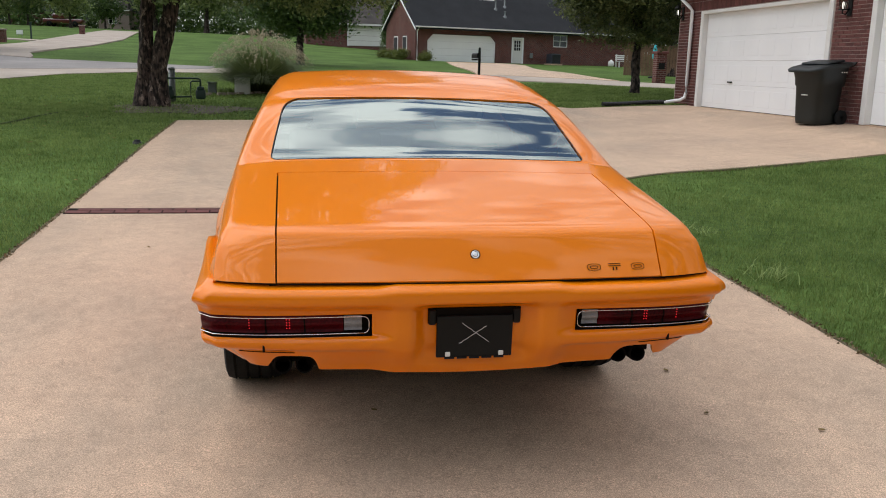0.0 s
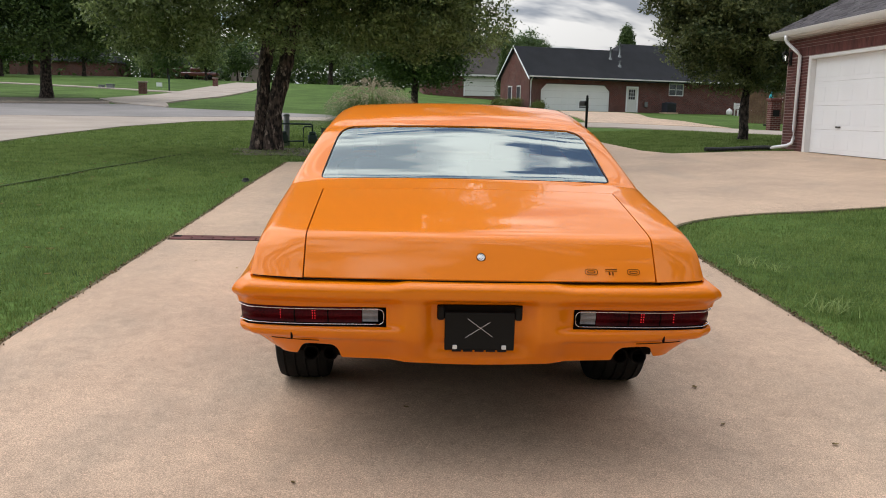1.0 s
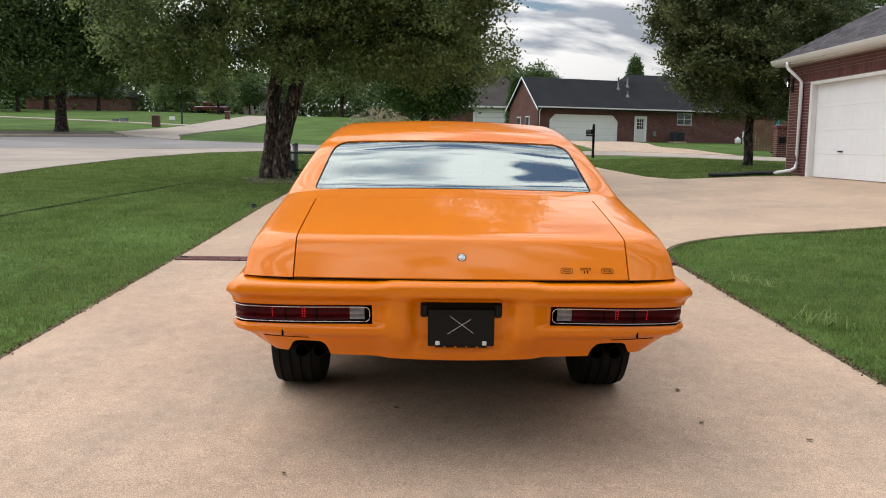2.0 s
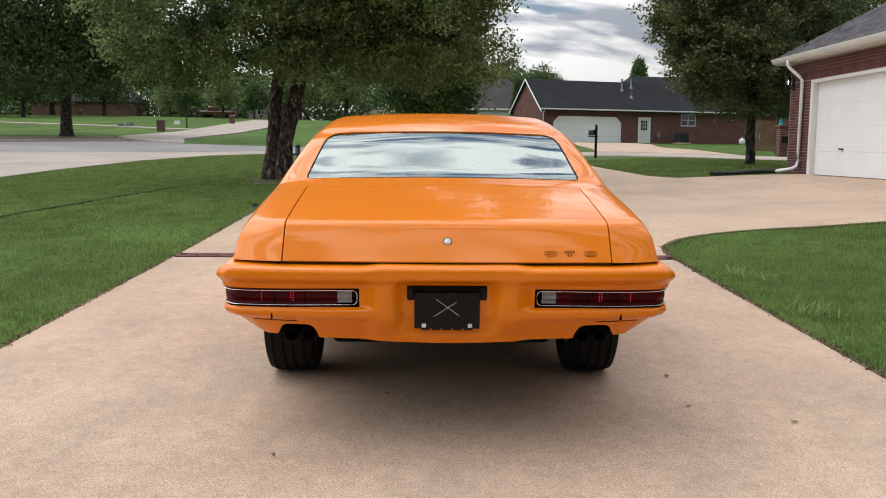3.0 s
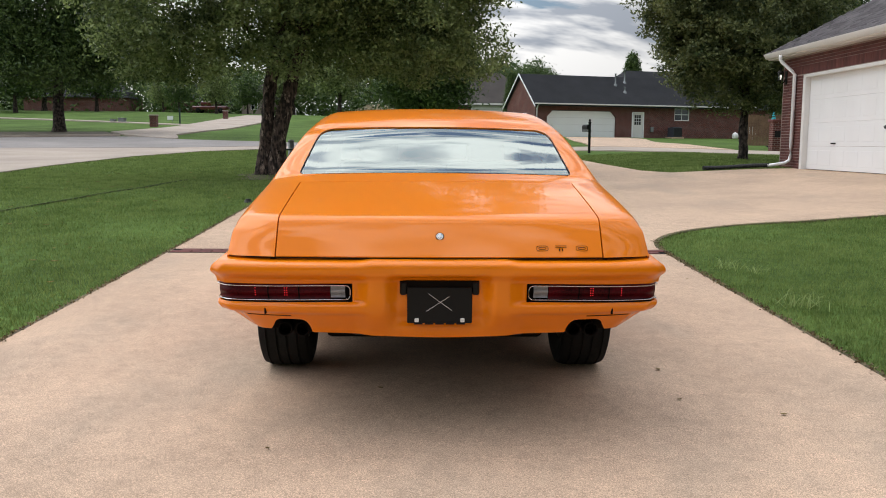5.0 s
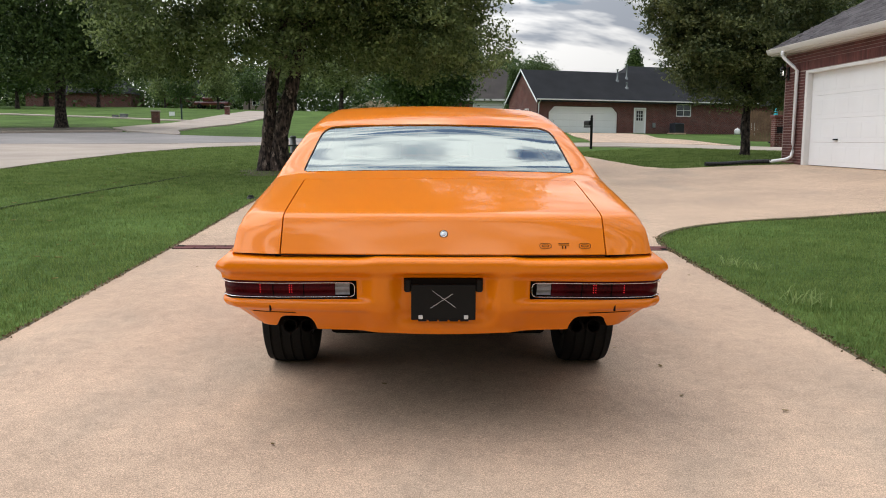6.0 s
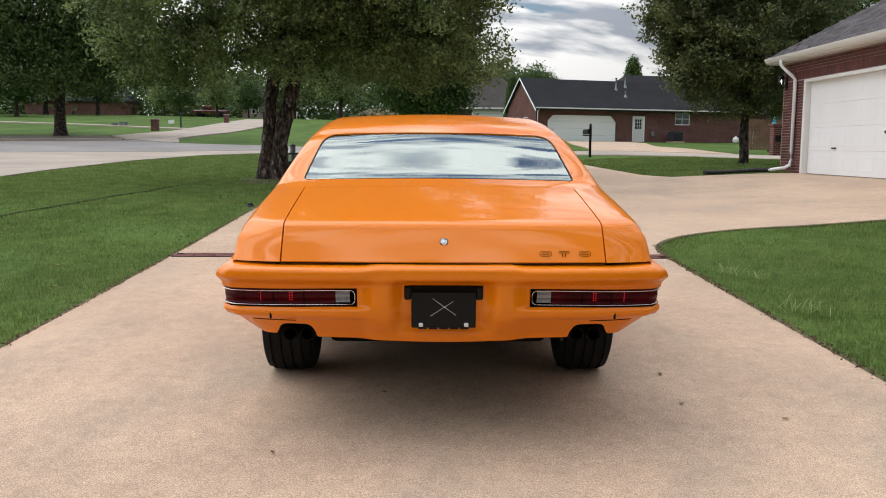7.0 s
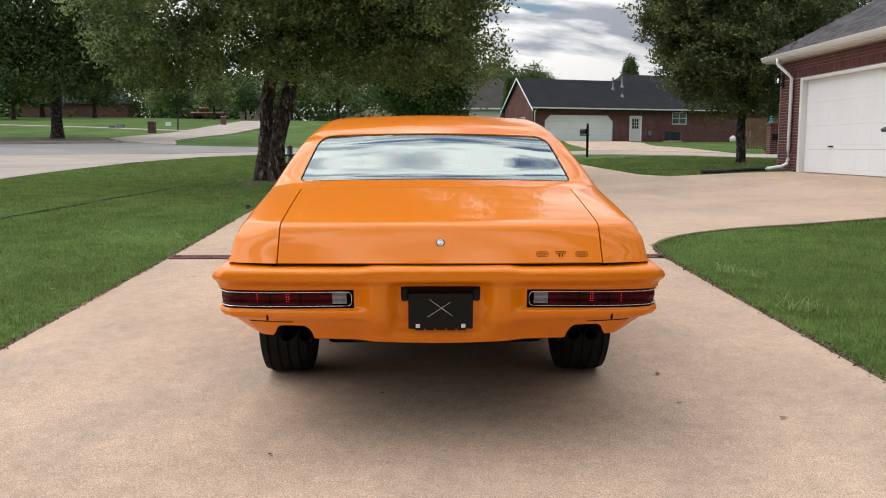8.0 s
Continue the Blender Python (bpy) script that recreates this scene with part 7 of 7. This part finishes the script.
def far_pickup():
    x, y = -31.0, 128.0
    t = thing("pickup", pose(x, y, float(height(x, y)), 0, 0, 85), "distant dark red pickup truck parked by houses", "car")
    bm = bmesh.new()
    box(bm, -0.95, -2.6, 0.45, 0.95, 2.6, 1.0, 0.1)
    box(bm, -0.85, -0.4, 1.0, 0.85, 1.3, 1.7, 0.15)
    part("body", bm, M_RED, t, "dark red body", True)
    for sx in (-0.85, 0.85):
        for yy in (-1.7, 1.7):
            bm = bmesh.new()
            lathe(bm, [(0.1, -0.12), (0.36, -0.12), (0.4, 0), (0.36, 0.12), (0.1, 0.12)], 20, Matrix.Translation((sx, yy, 0.4)) @ Euler((0, radians(90), 0)).to_matrix().to_4x4())
            part("wheel", bm, M_RUBBER, t, smooth=True)


far_pickup()


# ---- lawn blades and litter ----
def on_paving(x, y):
    inside = np.zeros(len(x), bool)
    for poly in (DRIVE, ROAD):
        q = np.array(poly)
        hit = np.zeros(len(x), bool)
        for (x0, y0), (x1, y1) in zip(q, np.roll(q, -1, 0)):
            c = ((y0 > y) != (y1 > y)) & (x < (x1 - x0) * (y - y0) / (y1 - y0 + 1e-12) + x0)
            hit ^= c
        inside |= hit
    return inside


def crease(y):
    """A worn line where two sheets of turf meet, across the lawn."""
    return np.where((y > 5) & (y < 15), -6.9 + 0.092 * y + 0.0025 * y * y - 0.03 * np.sin(y * 2.3), 99.0)


def lawn(n, x0, x1, y0, y1, tall, wide, name="grass", falloff=True):
    x, y = rng.uniform(x0, x1, n), y0 + (y1 - y0) * (rng.uniform(0, 1, n) ** (1.7 if falloff else 1))
    keep = ~on_paving(x, y) & (np.abs(x - crease(y)) > 0.003 + 0.014 * rng.normal(size=n))
    keep &= ~((((x + 2.95) / 1.5) ** 2 + ((y - 16.35) / 1.5) ** 2 < 1 + 0.3 * rng.normal(size=n)) & (rng.uniform(0, 1, n) < 0.6))
    x, y = x[keep], y[keep]
    n = len(x)
    z = height(x, y) - 0.03
    h = tall * rng.uniform(0.5, 1.2, n)
    far = 1 + np.clip((y - 4) / 8, 0, 2.0)
    a, ln = rng.uniform(0, 2 * np.pi, n), rng.uniform(0.1, 0.8, n)
    w = wide * far * rng.uniform(0.7, 1.3, n)
    p = np.stack([x, y, z], 1)
    s = np.stack([np.cos(a), np.sin(a), 0 * a], 1) * w[:, None]
    tip = p + np.stack([-np.sin(a) * h * ln + 0.2 * h * rng.normal(size=n), np.cos(a) * h * ln, h], 1)
    v = np.stack([p - s, p + s, tip], 1).reshape(-1, 3)
    ob = raw(name, v, np.arange(3 * n).reshape(-1, 3), M_BLADE)
    return tagged(ob, "short mown green lawn grass", "grass", kind="stuff")


lawn(235000, -12, -2.64, 0.8, 17, 0.042, 0.004)
lawn(60000, -9, -2.64, -5, 0.8, 0.042, 0.005, falloff=False)
lawn(60000, 2.2, 9, -5, 0.3, 0.042, 0.005, falloff=False)
lawn(70000, -10, 0.5, 14, 35, 0.05, 0.007, falloff=False)
lawn(190000, 2.3, 9.5, 0.3, 8.3, 0.042, 0.0035)
lawn(60000, 5.2, 13, 16.7, 27, 0.06, 0.008, falloff=False)


def weed_tuft(x, y, r, h, n):
    t = thing("grass_tuft", pose(x, y, float(height(x, y))), "taller pale green weedy grass tuft in the lawn", "grass tuft", "grass tufts")
    a, ln, hh = rng.uniform(0, 2 * np.pi, n), rng.uniform(0.2, 1.0, n), h * rng.uniform(0.5, 1.1, n)
    p = np.stack([rng.normal(size=n) * r * 0.4, rng.normal(size=n) * r * 0.4, 0 * a - 0.01], 1)
    s = np.stack([-np.sin(a), np.cos(a), 0 * a], 1) * 0.004
    mid = p + np.stack([np.cos(a) * ln * r * 0.5, np.sin(a) * ln * r * 0.5, hh * 0.75], 1)
    tip = p + np.stack([np.cos(a) * ln * r * 1.2, np.sin(a) * ln * r * 1.2, hh * 0.95], 1)
    v = np.stack([p - s, p + s, mid - s * 0.7, mid + s * 0.7, tip], 1).reshape(-1, 3)
    i = np.arange(n)[:, None] * 5
    f = np.concatenate([i + [[0, 1, 3]], i + [[0, 3, 2]], i + [[2, 3, 4]]], 1).reshape(-1, 3)
    raw("weed", v, f, M_TUFT, t)


for x, y, r, h, n in ((2.75, 2.75, 0.2, 0.12, 46), (2.78, 4.4, 0.2, 0.1, 40), (2.98, 4.15, 0.14, 0.08, 26), (3.3, 2.2, 0.16, 0.08, 26)):
    weed_tuft(x, y, r, h, n)


def dry_leaf(x, y, s, up=0.002):
    t = thing("fallen_leaf", pose(x, y, float(height(x, y)) + up, 0, 0, random.uniform(0, 360)), "small curled dry brown leaf on the concrete", "leaf", "fallen leaves")
    bm = bmesh.new()
    n = 8
    rows_ = []
    for k in range(n + 1):
        u = k / n
        w = s * 0.35 * math.sin(math.pi * u) ** 0.7 + 0.0005
        rows_.append([bm.verts.new((s * (u - 0.5), q * w, 0.004 + 0.25 * s * (abs(q) * 0.4 + (u - 0.5) ** 2))) for q in (-1, 0, 1)])
    for a, b in zip(rows_, rows_[1:]):
        for q in range(2):
            bm.faces.new((a[q], a[q + 1], b[q + 1], b[q]))
    bmesh.ops.solidify(bm, geom=bm.faces[:], thickness=0.001)
    part("blade", bm, M_DEADLEAF, t, smooth=True)


for x, y, s in ((1.221, 1.08, 0.035), (1.187, 0.57, 0.025), (-0.707, -0.05, 0.022), (1.61, 0.35, 0.03), (0.95, 1.7, 0.02), (1.05, 1.45, 0.018)):
    dry_leaf(x, y, s)
for k in range(14):
    dry_leaf(random.uniform(-2.4, 2.3), random.uniform(-1.2, 13), 0.02 + 0.02 * random.random())
def irrigation_cap(x, y):
    t = thing("irrigation_cap", pose(x, y, float(height(x, y))), "small black plastic irrigation cap in the lawn", "irrigation cap")
    bm = bmesh.new()
    lathe(bm, [(0.045, -0.05), (0.045, 0.03), (0.04, 0.038), (0.02, 0.042), (0.0, 0.042)], 16)
    part("cap", bm, M_BLACK, t, "round black cap", True)
    bm = bmesh.new()
    lathe(bm, [(0.06, -0.05), (0.06, 0.012), (0.05, 0.016)], 16)
    part("collar", bm, M_PIPE, t, "dark collar in the turf", True)


irrigation_cap(-2.76, 10.15)
for k in range(110):
    x, y = random.uniform(-9, -2.8), random.uniform(3, 17)
    dry_leaf(x, y, 0.035 + 0.04 * random.random(), 0.03)


def edge_litter():
    """Crumbs of soil and dead grass along the cut edges of the lawn."""
    n = 1500
    y = rng.uniform(-1.5, 6.2, n)
    x = np.interp(y, [-1.5, 1.2, 2.3, 3.7, 5.45, 6.2], [2.40, 2.425, 2.43, 2.435, 2.46, 2.59]) + rng.normal(size=n) * 0.02
    y2 = rng.uniform(0.5, 13.5, n)
    x2 = -2.62 + rng.normal(size=n) * 0.015
    P = np.stack([np.r_[x, x2], np.r_[y, y2]], 1)
    c = np.stack([P[:, 0], P[:, 1], height(P[:, 0], P[:, 1]) + rng.uniform(0.002, 0.014, 2 * n)], 1)
    v, f = leaf_mesh(c, 0.011, 0.6)
    tagged(raw("edge_litter", v, f, M_CRUMB), "crumbs of dark soil and dead grass along the lawn edge", "litter", kind="stuff")


edge_litter()
